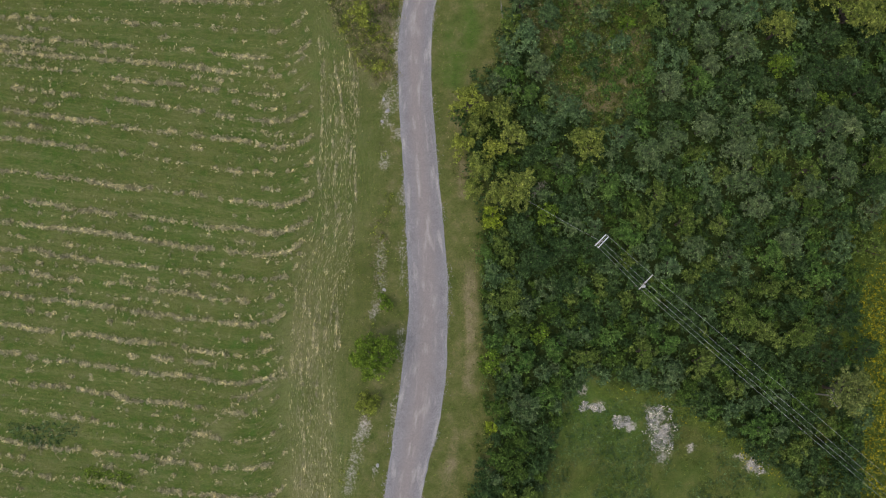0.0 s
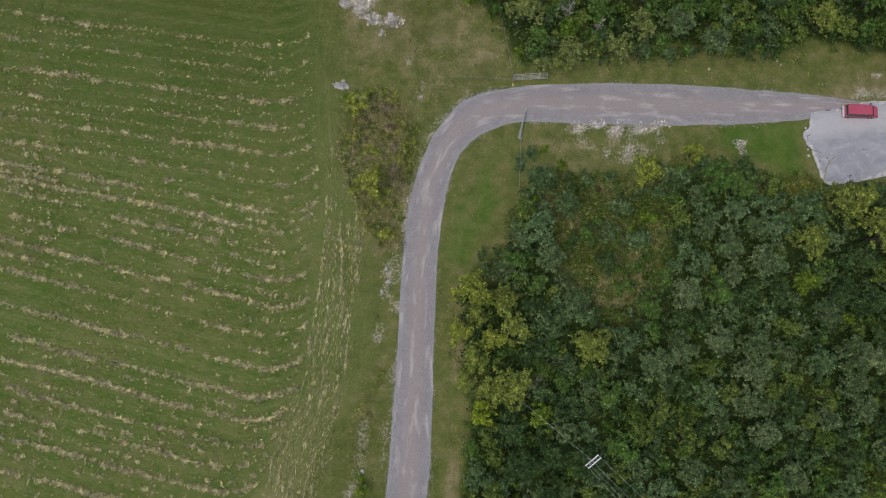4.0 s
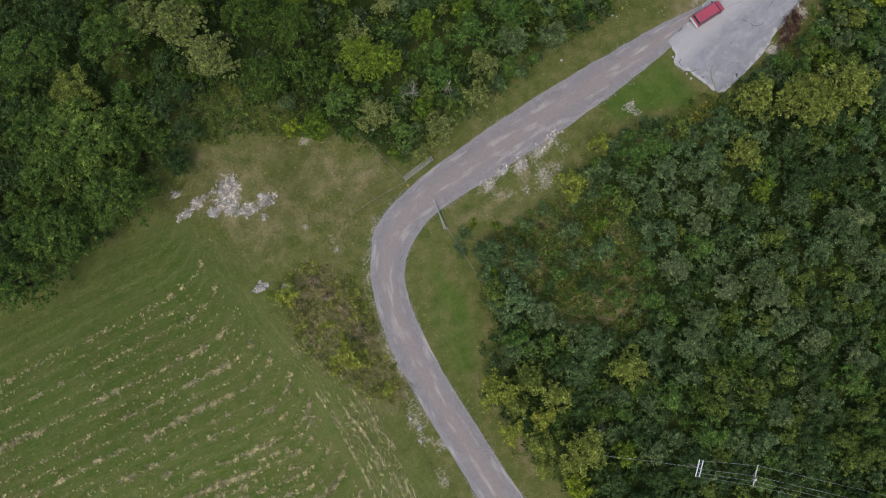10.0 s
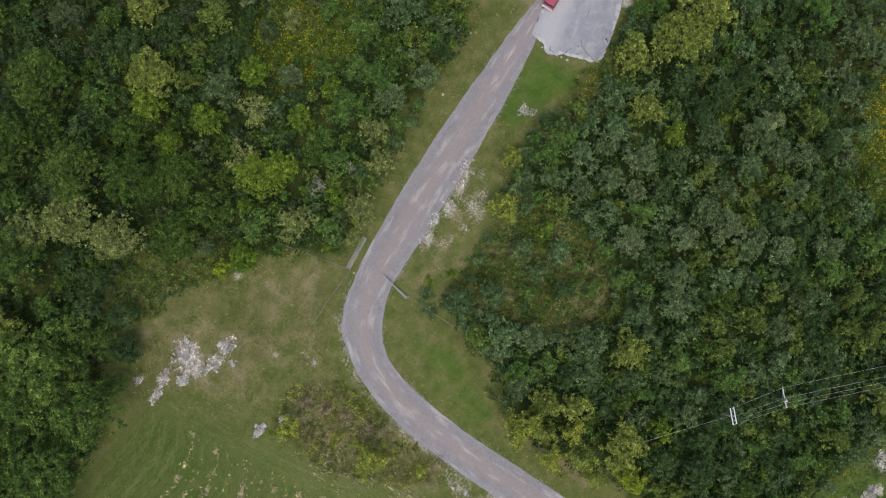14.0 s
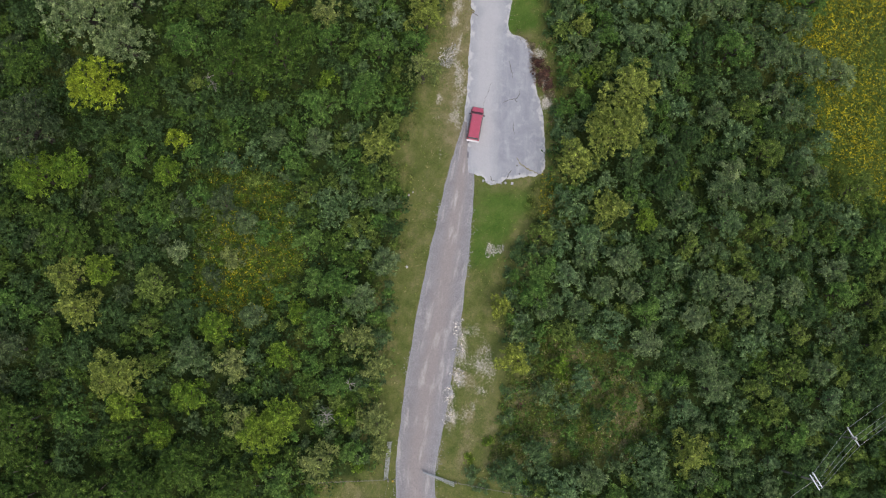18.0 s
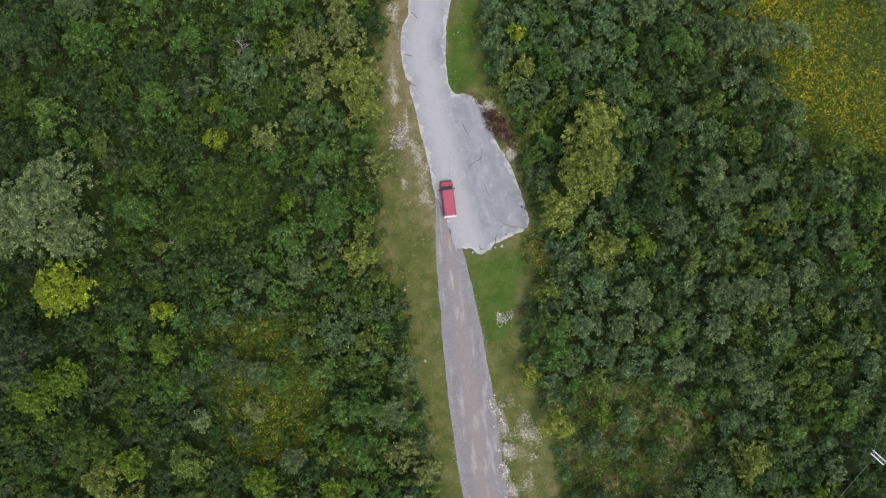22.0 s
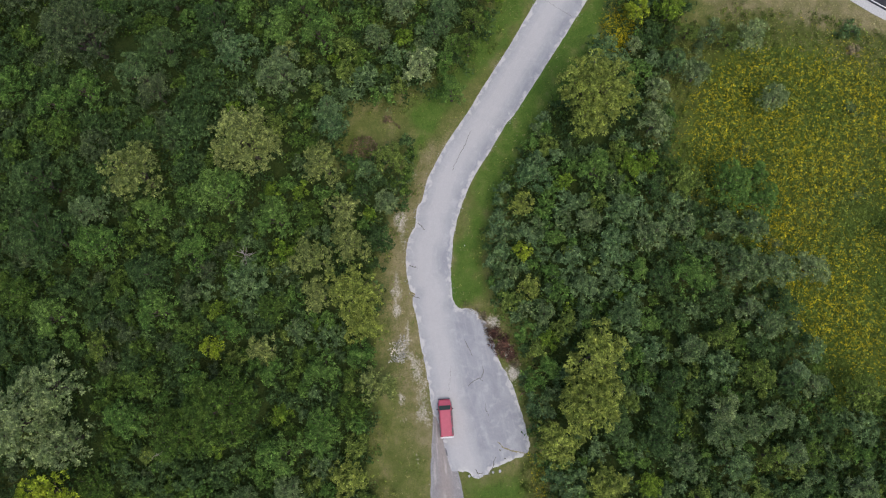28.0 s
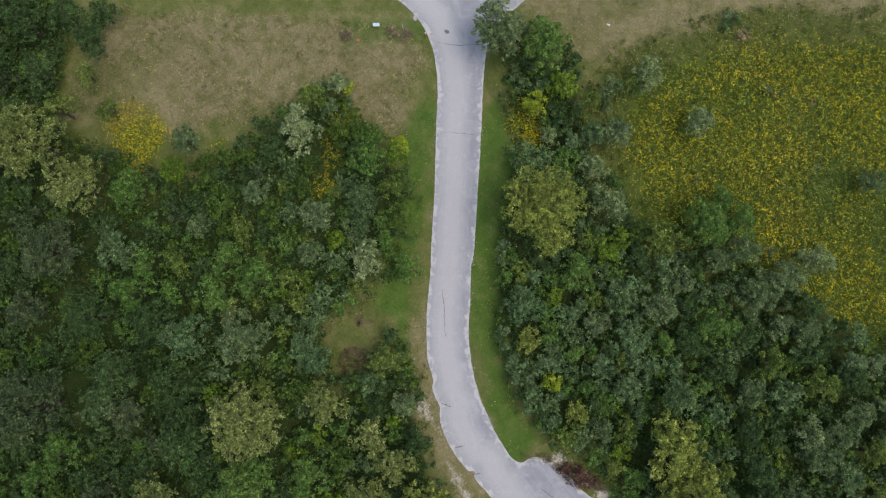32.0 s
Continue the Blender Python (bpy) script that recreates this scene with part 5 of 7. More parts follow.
stuff("brush", [WOOD_E, WOOD_N], ALL, 9000, 41, "green", EDGE, per=22, rad=(0.4, 0.9), h=(0.2, 0.9), size=0.15, label="green saplings along the wood's edge", band=(-2.5, 0.6), grain=4.0, cut=0.0)
stuff("brush", [WOOD_E, WOOD_N], ALL, 6000, 42, "grey", EDGE, per=22, rad=(0.4, 0.9), h=(0.2, 0.9), size=0.14, label="grey-green brush along the wood's edge", band=(-2.5, 0.3), grain=4.0, cut=0.2)
stuff("brush", [LOW_A, LOW_B], (5, 62, 20, 110), 3200, 43, "green", [], per=26, rad=(0.4, 0.9), h=(0.2, 0.8), size=0.15, label="green bushes in the clearings", grain=5.0, cut=0.1)
stuff("brush", [LOW_A, LOW_B], (5, 62, 20, 110), 5000, 44, "grey", [], per=24, rad=(0.4, 0.8), h=(0.2, 0.7), size=0.14, label="grey-green bushes in the clearings", grain=4.0, cut=0.2)
stuff("brush", [LOW_A, LOW_B], (5, 62, 20, 110), 1300, 9, "deep", [], per=26, rad=(0.4, 0.9), h=(0.1, 0.5), size=0.15, label="low dark bushes in the clearings", grain=5.0, cut=0.25)
stuff("brush", [BROWN], (-16, 0, 34, 64), 3000, 58, "dry", [], per=7, rad=(0.2, 0.5), h=(0.0, 0.2), size=0.13, thin=0.25, label="tall browned grass beside the bend", drift=0.8)
stuff("brush", [LOW_A], (5, 62, 20, 60), 8000, 57, "dry", [], per=8, rad=(0.25, 0.6), h=(0.05, 0.4), size=0.13, thin=0.25, label="browned grass in the clearings", grain=6.0, cut=-0.1)
stuff("brush", [BROWN], (-16, 0, 34, 64), 380, 12, "brown", [], per=22, rad=(0.4, 0.9), h=(0.2, 0.7), size=0.12, thin=0.3, label="brown leafless brush beside the bend")
stuff("brush", [BROWN], (-16, 0, 34, 64), 650, 13, "yellow", [], per=20, rad=(0.35, 0.8), h=(0.05, 0.4), size=0.13, label="yellow-green weeds beside the bend", grain=3.0, cut=0.05)
stuff("brush", [BROWN], (-16, 0, 34, 64), 2200, 54, "grass", [], per=10, rad=(0.3, 0.7), h=(0.0, 0.2), size=0.13, label="tall rank grass beside the bend")
stuff("meadow_plants", [MEADOW], (60, 125, -30, 40), 36000, 14, "moss", [], per=8, rad=(0.25, 0.6), h=(0.3, 0.95), size=0.13, label="tall green meadow weeds")
stuff("brush", [MEADOW], (56, 128, -30, 44), 9000, 55, "grass", [*ROADS, WOOD_E], per=12, rad=(0.3, 0.7), h=(0.1, 0.5), size=0.14, label="rank green weeds round the meadow", band=(0.0, 7.0))
stuff("meadow_flowers", [MEADOW], (56, 128, -30, 44), 9000, 56, "gold", ROADS, per=4, rad=(0.12, 0.3), h=(0.5, 0.9), size=0.07, label="thin yellow flowers at the meadow's border", band=(0.0, 5.0), grain=5.0, cut=0.0)
stuff("meadow_flowers", [MEADOW], (60, 125, -30, 36), 56000, 15, "gold", [], per=5, rad=(0.12, 0.34), h=(0.6, 1.2), size=0.076, label="golden yellow flower heads across the meadow", grain=7.0, cut=-0.5, drift=1.3)
stuff("brush", [LOW_B], (20, 60, 70, 110), 9000, 45, "bright", [], per=12, rad=(0.25, 0.6), h=(0.05, 0.45), size=0.12, label="fresh green weeds in the clearing")
stuff("meadow_flowers", [LOW_B], (20, 60, 70, 110), 15000, 16, "gold", [], per=4, rad=(0.1, 0.25), h=(0.4, 0.9), size=0.075, label="scattered yellow flowers in the clearing", grain=3.0, cut=-0.15, drift=1.8)
for k, (x, y, q) in enumerate(BLOOMS):
    ring = [((x + q * math.cos(a) * (1 + 0.25 * math.sin(3 * a + k))) * M, (y + q * math.sin(a)) * M) for a in np.linspace(0, 6.2, 14)]
    stuff("meadow_flowers", [ring], (x * M - 6, x * M + 6, y * M - 6, y * M + 6), 3400, 80 + k, "gold", [], per=4, rad=(0.12, 0.3), h=(0.7, 1.5), size=0.075, drift=0.5, label="clump of golden yellow flowers at the wood's edge")
stuff("dry_grass", [DRY_N], (118, 166, 44, 102), 17000, 17, "dry", ROADS, per=5, rad=(0.15, 0.45), h=(0.05, 0.3), size=0.14, thin=0.2, label="tall dry tan grass by the main road")
stuff("dry_grass", [DRY_N], (118, 166, 44, 102), 9000, 27, "grass", ROADS, per=5, rad=(0.15, 0.45), h=(0.05, 0.3), size=0.14, thin=0.25, label="green weeds among the dry grass", grain=5.0, cut=0.0)
stuff("dry_grass", [DRY_N], (118, 166, 44, 102), 6000, 28, "brown", ROADS, per=6, rad=(0.15, 0.5), h=(0.1, 0.4), size=0.12, thin=0.2, label="brown weed stalks among the dry grass", grain=7.0, cut=0.1)
stuff("dry_grass", [DRY_E], (98, 142, -24, 36), 12000, 29, "dry", ROADS, per=5, rad=(0.15, 0.4), h=(0.05, 0.25), size=0.13, thin=0.2, label="dry tan grass along the main road")
stuff("dry_grass", [DRY_E], (98, 142, -24, 36), 5000, 30, "grass", ROADS, per=5, rad=(0.15, 0.4), h=(0.05, 0.25), size=0.13, thin=0.25, label="green weeds along the main road", grain=6.0, cut=0.0)
stuff("dry_grass", [DRY_W], (-30, 12, 40, 100), 5000, 18, "dry", ROADS, per=5, rad=(0.15, 0.4), h=(0.0, 0.12), size=0.11, thin=0.22, label="short browned grass", grain=6.0, cut=-0.2)
stuff("dry_grass", [DRY_W], (-30, 12, 40, 100), 9000, 31, "grass", ROADS, per=5, rad=(0.15, 0.4), h=(0.0, 0.12), size=0.11, thin=0.3, label="green weeds in the browned grass", grain=5.0, cut=0.0)
ditch_band = [(a - 0.9, b) for a, b in DITCH] + [(a + 0.9, b) for a, b in DITCH[::-1]]
stuff("brush", [ditch_band], (-14, 0, -26, 44), 1500, 46, "brown", ROADS, per=14, rad=(0.25, 0.6), h=(0.1, 0.4), size=0.12, thin=0.25, label="brown weed stalks along the shallow ditch", grain=3.0, cut=0.05)
stuff("brush", [ditch_band], (-14, 0, -26, 44), 900, 47, "yellow", ROADS, per=14, rad=(0.25, 0.6), h=(0.1, 0.4), size=0.12, label="yellow-green weeds along the shallow ditch", grain=4.0, cut=0.15)
stuff("grass_tufts", [CLEAR_S], (14, 62, -32, -4), 16000, 52, "deep", [], per=5, rad=(0.15, 0.4), h=(0.0, 0.15), size=0.13, thin=0.35, label="dark green weeds in the bare clearing", grain=4.0, cut=-0.15)
stuff("grass_tufts", [CLEAR_S], (14, 62, -32, -4), 9000, 53, "grass", [], per=5, rad=(0.15, 0.4), h=(0.0, 0.15), size=0.12, thin=0.3, label="green weeds in the bare clearing", grain=3.0, cut=0.0)
arc_band = [(a, b + 1.2) for a, b in ARC] + [(a - 0.6, b - 1.2) for a, b in ARC[::-1]]
stuff("meadow_flowers", [arc_band], (22, 56, -26, -4), 5200, 48, "gold", [], per=4, rad=(0.12, 0.3), h=(0.2, 0.6), size=0.07, label="orange-yellow weeds along the clearing's edge", grain=3.0, cut=-0.15)
stuff("brush", [plan((51.5, 49.9), (51.0, 47.5), (45, 46.5), (43, 49), (47, 51))], (44, 60, 48, 58), 700, 49, "grass", [], per=14, rad=(0.3, 0.7), h=(0.2, 0.7), size=0.13, label="tall weeds at the wood's edge below the lay-by")
stuff("meadow_flowers", [plan((51.5, 49.7), (51.0, 47.8), (45, 46.8), (44, 48.6), (47, 50))], (46, 60, 49, 57), 900, 50, "gold", [], per=4, rad=(0.1, 0.25), h=(0.6, 0.9), size=0.065, label="dotted yellow flowers at the wood's edge")
stuff("brush", [plan((70, 57.5), (66.2, 52.3), (61.5, 50.6), (62.5, 51.6), (65.5, 53.6), (68.6, 56))], (66, 79, 54, 65), 1500, 51, "brown", [], per=14, rad=(0.25, 0.5), h=(0.05, 0.3), size=0.12, thin=0.2, label="brown dead twigs along the lay-by's edge")
GLADE = plan((-22, 84), (-8, 86), (2, 78), (7, 70), (2, 69.5), (-6, 74), (-14, 76), (-20, 74))
stuff("brush", [GLADE], (-28, 12, 72, 98), 5200, 99, "moss", [], per=12, rad=(0.25, 0.6), h=(0.05, 0.45), size=0.13, label="rank green weeds before the wood", grain=4.0, cut=-0.1)
stuff("brush", [GLADE], (-28, 12, 72, 98), 3000, 100, "dusk", [], per=12, rad=(0.3, 0.7), h=(0.05, 0.5), size=0.14, label="dark green brambles before the wood", grain=5.0, cut=0.1)
stuff("brush", [plan((69.7, 56.6), (69.4, 54.6), (67.2, 52.0), (63.0, 50.6), (58.6, 49.8), (58.3, 50.7), (61.8, 52.0), (63.2, 53.0), (67.3, 54.4), (69.2, 56.2))], (62, 79, 53, 64), 9000, 101, "russet", [], per=5, rad=(0.08, 0.25), h=(0.1, 0.3), size=0.09, thin=0.2, label="dead pinkish-brown twigs and litter beside the lay-by", grain=1.6, cut=-0.1)
PINK = [plan((92.6, 68.6), (93.6, 66.6), (95.4, 66.4), (95.8, 68.4), (94.2, 69.6)), plan((88.4, 70.6), (89.6, 69.2), (92.2, 69.8), (92.0, 72.2), (89.6, 72.6))]
stuff("brush", PINK, (94, 108, 70, 82), 5200, 98, "russet", [], per=8, rad=(0.12, 0.3), h=(0.02, 0.3), size=0.1, thin=0.25, label="reddish brown dried weeds at the grass's edge")
VERGE = plan((-10, -45), (-10, 30), (-14, 55), (-20, 72), (-5, 78), (9, 64), (40, 70), (90, 70), (100, 66), (126, 44), (118, 34), (96, 44), (72, 52), (48, 47), (36, 52), (12, 46), (12, 34), (6, 30), (10, 10), (8, -45))
stuff("grass_tufts", [VERGE], ALL, 100000, 19, "grass", ROADS, per=4, rad=(0.1, 0.3), h=(0.0, 0.08), size=0.11, thin=0.3, label="green grass tufts on the verges")
stuff("grass_tufts", [VERGE], ALL, 50000, 32, "dry", ROADS, per=4, rad=(0.1, 0.3), h=(0.0, 0.06), size=0.10, thin=0.25, label="dry grass blades on the verges", grain=5.0, cut=0.0)
stuff("grass_tufts", [FIELD], (-75, -6, -32, 84), 40000, 20, "grass", [], per=4, rad=(0.1, 0.3), h=(0.0, 0.06), size=0.11, thin=0.3, label="short green regrowth in the mown field", grain=4.0, cut=-0.1)


WEEDS = [((-57, -13.2), (-53, -12.2), (-47.5, -12.6), (-47, -14.6), (-52, -15.4), (-57, -14.8)), ((-46, -19.0), (-41, -18.4), (-39.5, -20), (-43, -21.4), (-46, -20.8)), ((-42.5, -6.0), (-39, -5.6), (-38.6, -7.4), (-42, -7.6))]
for k, (poly, kind_) in enumerate(zip(WEEDS, ("deep", "bright", "deep"))):
    stuff("brush", [list(poly)], (-60, -36, -24, -4), 4200, 90 + k, kind_, [], per=9, rad=(0.12, 0.35), h=(0.0, 0.15), size=0.11, label="patch of broad green weeds in the mown field")


# ---- cut straw in rows on the field ----
def windrows():
    r = np.random.default_rng(41)
    pts = []

    def lay(x, y, ok, times, sx, sy, top):
        for _ in range(times):
            n = ok.sum()
            pts.append(np.stack([x[ok] + r.normal(0, sx, n), y[ok] + r.normal(0, sy, n) * r.choice((0.6, 1.6), n), r.uniform(0.02, top, n)], 1))

    rows = [-31.0, -27.0, -22.9, -18.9, -14.8, -10.8, -6.8, -2.8, 1.4, 4.9, 8.0, 11.9, 15.1, 19.2, 24.0, 28.1, 32.1, 35.7, 38.6, 41.4, 45.6, 49.8, 53.6, 57.4, 62.0, 66.0]
    rows += [(a + b) / 2 for a, b in zip(rows[:-1], rows[1:])]
    for k, y0 in enumerate(rows):
        main = k < 26
        v0 = row_of(np.array([-25.0]), np.array([y0]))[0] + r.uniform(-0.1, 0.1)
        x = np.arange(-78, -12.0, 0.16)
        y = np.full(x.shape, v0)
        for _ in range(40):
            y = y - 0.4 * (row_of(x, y) - v0)
        good = (np.abs(row_of(x, y) - v0) < 0.3) & (head_gap(x, y) > 1.0)
        y = y + 0.3 * value_noise(x + 13 * k, y * 0 + k, 5.0, 69) + 0.22 * value_noise(x + 29 * k, y * 0 + k, 1.1, 68)
        along = 0.55 * value_noise(x + k * 37, y * 0 + k * 5.0, 6.0, 70) + 0.85 * value_noise(x + k * 11, y * 0 + 3.0 * k, 0.8, 71)
        fade = np.clip((47 - y / M) / 14, -0.9, 1)
        level = r.uniform(-0.1, 0.2) - (0 if main else 0.5)
        inside = good & (signed(FIELD, x, y) < -2)
        ok = (along * 0.6 + r.normal(0, 0.16, len(x)) + 0.26 * fade + level > 0.21) & inside
        lay(x, y, ok, 6, 0.14, 0.16, 0.18)
        lay(x, y, inside & (r.random(len(x)) < (0.22 if main else 0.06) + 0.14 * (y > 44)), 1, 0.1, 0.12, 0.06)
        lay(x, y, inside & (r.random(len(x)) < 0.14), 1, 0.2, 0.9, 0.04)
    run = []
    for k in range(10):  # headland rows along the road side
        y = np.arange(-24, 52, 0.16)
        x = np.interp(y, HEAD_Y, HEAD_X) + (0.2 + k * 0.82) * np.interp(y, (-24, 0, 12, 30, 52), (0.9, 0.9, 1.0, 0.9, 0.5)) + 0.3 * value_noise(y + 50 * k, y * 0 + k, 4.0, 73)
        along = value_noise(x + k * 31, y, 4.0, 72) + 0.8 * value_noise(x + k * 31, y, 0.7, 74) + r.normal(0, 0.2, len(y))
        inside = signed(FIELD, x, y) < -0.4
        ok = (along > 0.62 + 0.1 * (y < 8)) & inside
        run.append(np.stack([np.repeat(x[ok], 5) + r.normal(0, 0.12, 5 * ok.sum()), np.repeat(y[ok], 5) + r.normal(0, 0.3, 5 * ok.sum()), r.uniform(0.02, 0.1, 5 * ok.sum())], 1))
        ok = inside & (r.random(len(y)) < 0.9)
        run.append(np.stack([x[ok] + r.normal(0, 0.25, ok.sum()), y[ok] + r.normal(0, 0.4, ok.sum()), r.uniform(0.02, 0.05, ok.sum())], 1))
    # a tractor's turn across the rows
    u = np.linspace(0, 1, 150)
    x, y = -18 - 19 * u, -5.2 - 14 * u + 1.2 * np.sin(u * 3)
    lay(x, y, r.random(150) < 0.75, 2, 0.3, 0.25, 0.1)
    C = np.concatenate(pts)
    ob = link_mesh("straw", tris_mesh("straw", leaf_tris(r, C, r.uniform(0.06, 0.26, len(C)), 5, 0.2, up=1.2, squash=0.5, thin=0.2)), LEAF["straw"])
    tagged(ob, "pale cut straw lying in loose rows on the field", "straw", kind="stuff")
    P = np.concatenate(run)
    slope = (np.interp(P[:, 1] + 1, HEAD_Y, HEAD_X) - np.interp(P[:, 1] - 1, HEAD_Y, HEAD_X)) / 2
    t = np.stack([slope, np.ones(len(P)), np.zeros(len(P))], 1) + r.normal(0, 0.16, (len(P), 3)) * (1, 1, 0.3)
    t /= np.linalg.norm(t, axis=1, keepdims=True)
    w = np.stack([t[:, 1], -t[:, 0], np.zeros(len(P))], 1) * r.uniform(0.02, 0.045, (len(P), 1))
    t *= r.uniform(0.12, 0.42, (len(P), 1))
    ob = link_mesh("straw", tris_mesh("straw", np.stack([P + t, P - t + w, P - t - w], 1)), LEAF["straw"])
    tagged(ob, "long straw strands combed along the field's headland", "straw", kind="stuff")


windrows()


# ---- loose gravel along the lane ----
def gravel_edges():
    r = np.random.default_rng(55)
    pts = []
    for line in (GRAVEL_L, GRAVEL_R):
        c = smooth_line(line, 0.05)
        for _ in range(2):
            keep = value_noise(c[:, 0], c[:, 1], 3.0, 75) + r.normal(0, 0.3, len(c)) > 0.4
            pts.append((c + r.normal(0, 0.22, c.shape) * r.choice((0.6, 1.6), (len(c), 1)))[keep])
    for line in (PAVE_L, PAVE_R[14:]):
        c = smooth_line(line, 0.1)
        keep = value_noise(c[:, 0], c[:, 1], 2.2, 76) + r.normal(0, 0.25, len(c)) > 0.35
        pts.append((c + r.normal(0, 0.2, c.shape))[keep])
    P = np.concatenate(pts)
    P = P[signed(VIEW, P[:, 0], P[:, 1]) < 0]
    C = np.column_stack([P, r.uniform(0.02, 0.06, len(P))])
    tri = leaf_tris(r, C, np.full(len(C), 0.05), 2, 0.06, up=1.5, squash=0.4, thin=0.8)
    ob = link_mesh("gravel", tris_mesh("gravel", tri), PEBBLE)
    tagged(ob, "loose pale stones along the lane's edges", "gravel", kind="stuff")


def rubble(spots, count, seed, label, size=0.075):
    """Broken pale stone lying thick in the middle of bare spots and thinning out at their rims."""
    r = np.random.default_rng(seed)
    pts = []
    for x, y, R, k in spots:
        n = int(count * R * R)
        u, v = r.uniform(-1.5, 1.5, n) * R * M, r.uniform(-1.5, 1.5, n) * R * M * k
        d = np.hypot(u / (R * M), v / (R * M * k)) + 0.55 * value_noise(x * M + u, y * M + v, 0.9, seed) + 0.35 * value_noise(x * M + u, y * M + v, 0.35, seed + 1) + r.normal(0, 0.12, n)
        pts.append(np.column_stack([x * M + u, y * M + v, r.uniform(0.12, 0.17, n)])[d < 0.95])
    C = np.concatenate(pts)
    n = len(C)
    a = r.uniform(0, 2 * np.pi, n)[:, None] + np.array([0, 1.4, 3.0, 4.5]) + r.normal(0, 0.2, (n, 4))
    s_ = size * r.uniform(0.4, 1.5, (n, 1)) * r.uniform(0.7, 1.2, (n, 4))
    quad = np.stack([C[:, :1] + np.cos(a) * s_, C[:, 1:2] + np.sin(a) * s_, C[:, 2:] + r.normal(0, 0.25, (n, 4)) * size * 0.4], -1)
    tagged(link_mesh("rubble", quads_mesh("rubble", quad), CHIP), label, "rubble", kind="stuff")


CHIP = leaf_material("pale_chip", (0.47, 0.445, 0.41), (0.54, 0.52, 0.485), (0.60, 0.58, 0.55), 0.9)
rubble(PATCHES[13:24], 900, 61, "white broken limestone rubble in the dry grass")
rubble([p for p in PATCHES[:13] if p[2] > 1.2], 700, 62, "white crumbled limestone in the clearing")
rubble([(x, y + 0.35, R * 0.75, k) for x, y, R, k in PATCHES[28:33]], 420, 63, "pale loose limestone along the lane's verge")
rubble([q for q in PATCHES[37:39] + PATCHES[44:45]], 420, 64, "pale loose limestone in the verge's grass")
PEBBLE = plain("pebble", (0.36, 0.345, 0.33), 0.9, var=0.35, scale=9.0)
gravel_edges()


# ---- red van ----
def bevelled_box(bm, size, at, bevel=0.05, seg=2):
    got = bmesh.ops.create_cube(bm, size=1.0, matrix=Matrix.Translation(at) @ Matrix.Diagonal((*size, 1)))
    ed = {e for v in got["verts"] for e in v.link_edges}
    if bevel:
        bmesh.ops.bevel(bm, geom=list(ed), offset=bevel, segments=seg, affect="EDGES", profile=0.6)


RED = plain("red_paint", (0.48, 0.085, 0.13), 0.32, 0.0, 0.5, 0.05, 2.0)
BLACK = plain("black_trim", (0.02, 0.02, 0.022), 0.5)
GLASS, gn, gl_, gb = material("dark_glass", 0.06, 0, 0.6)
gb.inputs["Base Color"].default_value = (0.02, 0.05, 0.045, 1)
CHROME = plain("light_bumper", (0.75, 0.75, 0.76), 0.35, 0.2)
TYRE = plain("tyre_rubber", (0.025, 0.025, 0.026), 0.85)
LAMP = plain("lamp_lens", (0.55, 0.10, 0.06), 0.2)
HEAD = plain("headlight_lens", (0.7, 0.7, 0.68), 0.15)


def loft(sections, closed=True):
    """A body through cross sections of equal length (lists of points)."""
    bm = bmesh.new()
    rings = [[bm.verts.new(p) for p in s] for s in sections]
    n = len(rings[0])
    for a, b in zip(rings[:-1], rings[1:]):
        for k in range(n):
            bm.faces.new((a[k], a[(k + 1) % n], b[(k + 1) % n], b[k]))
    if closed:
        bm.faces.new(rings[0][::-1])
        bm.faces.new(rings[-1])
    bmesh.ops.recalc_face_normals(bm, faces=bm.faces)
    return bm


def section(x, half, z0, z1, top_in=0.06, r=0.12):
    return [(x, -half, z0), (x, -half, z1 - r), (x, -half + top_in, z1 - r * 0.3), (x, -half + top_in + r, z1), (x, half - top_in - r, z1), (x, half - top_in, z1 - r * 0.3), (x, half, z1 - r), (x, half, z0)]


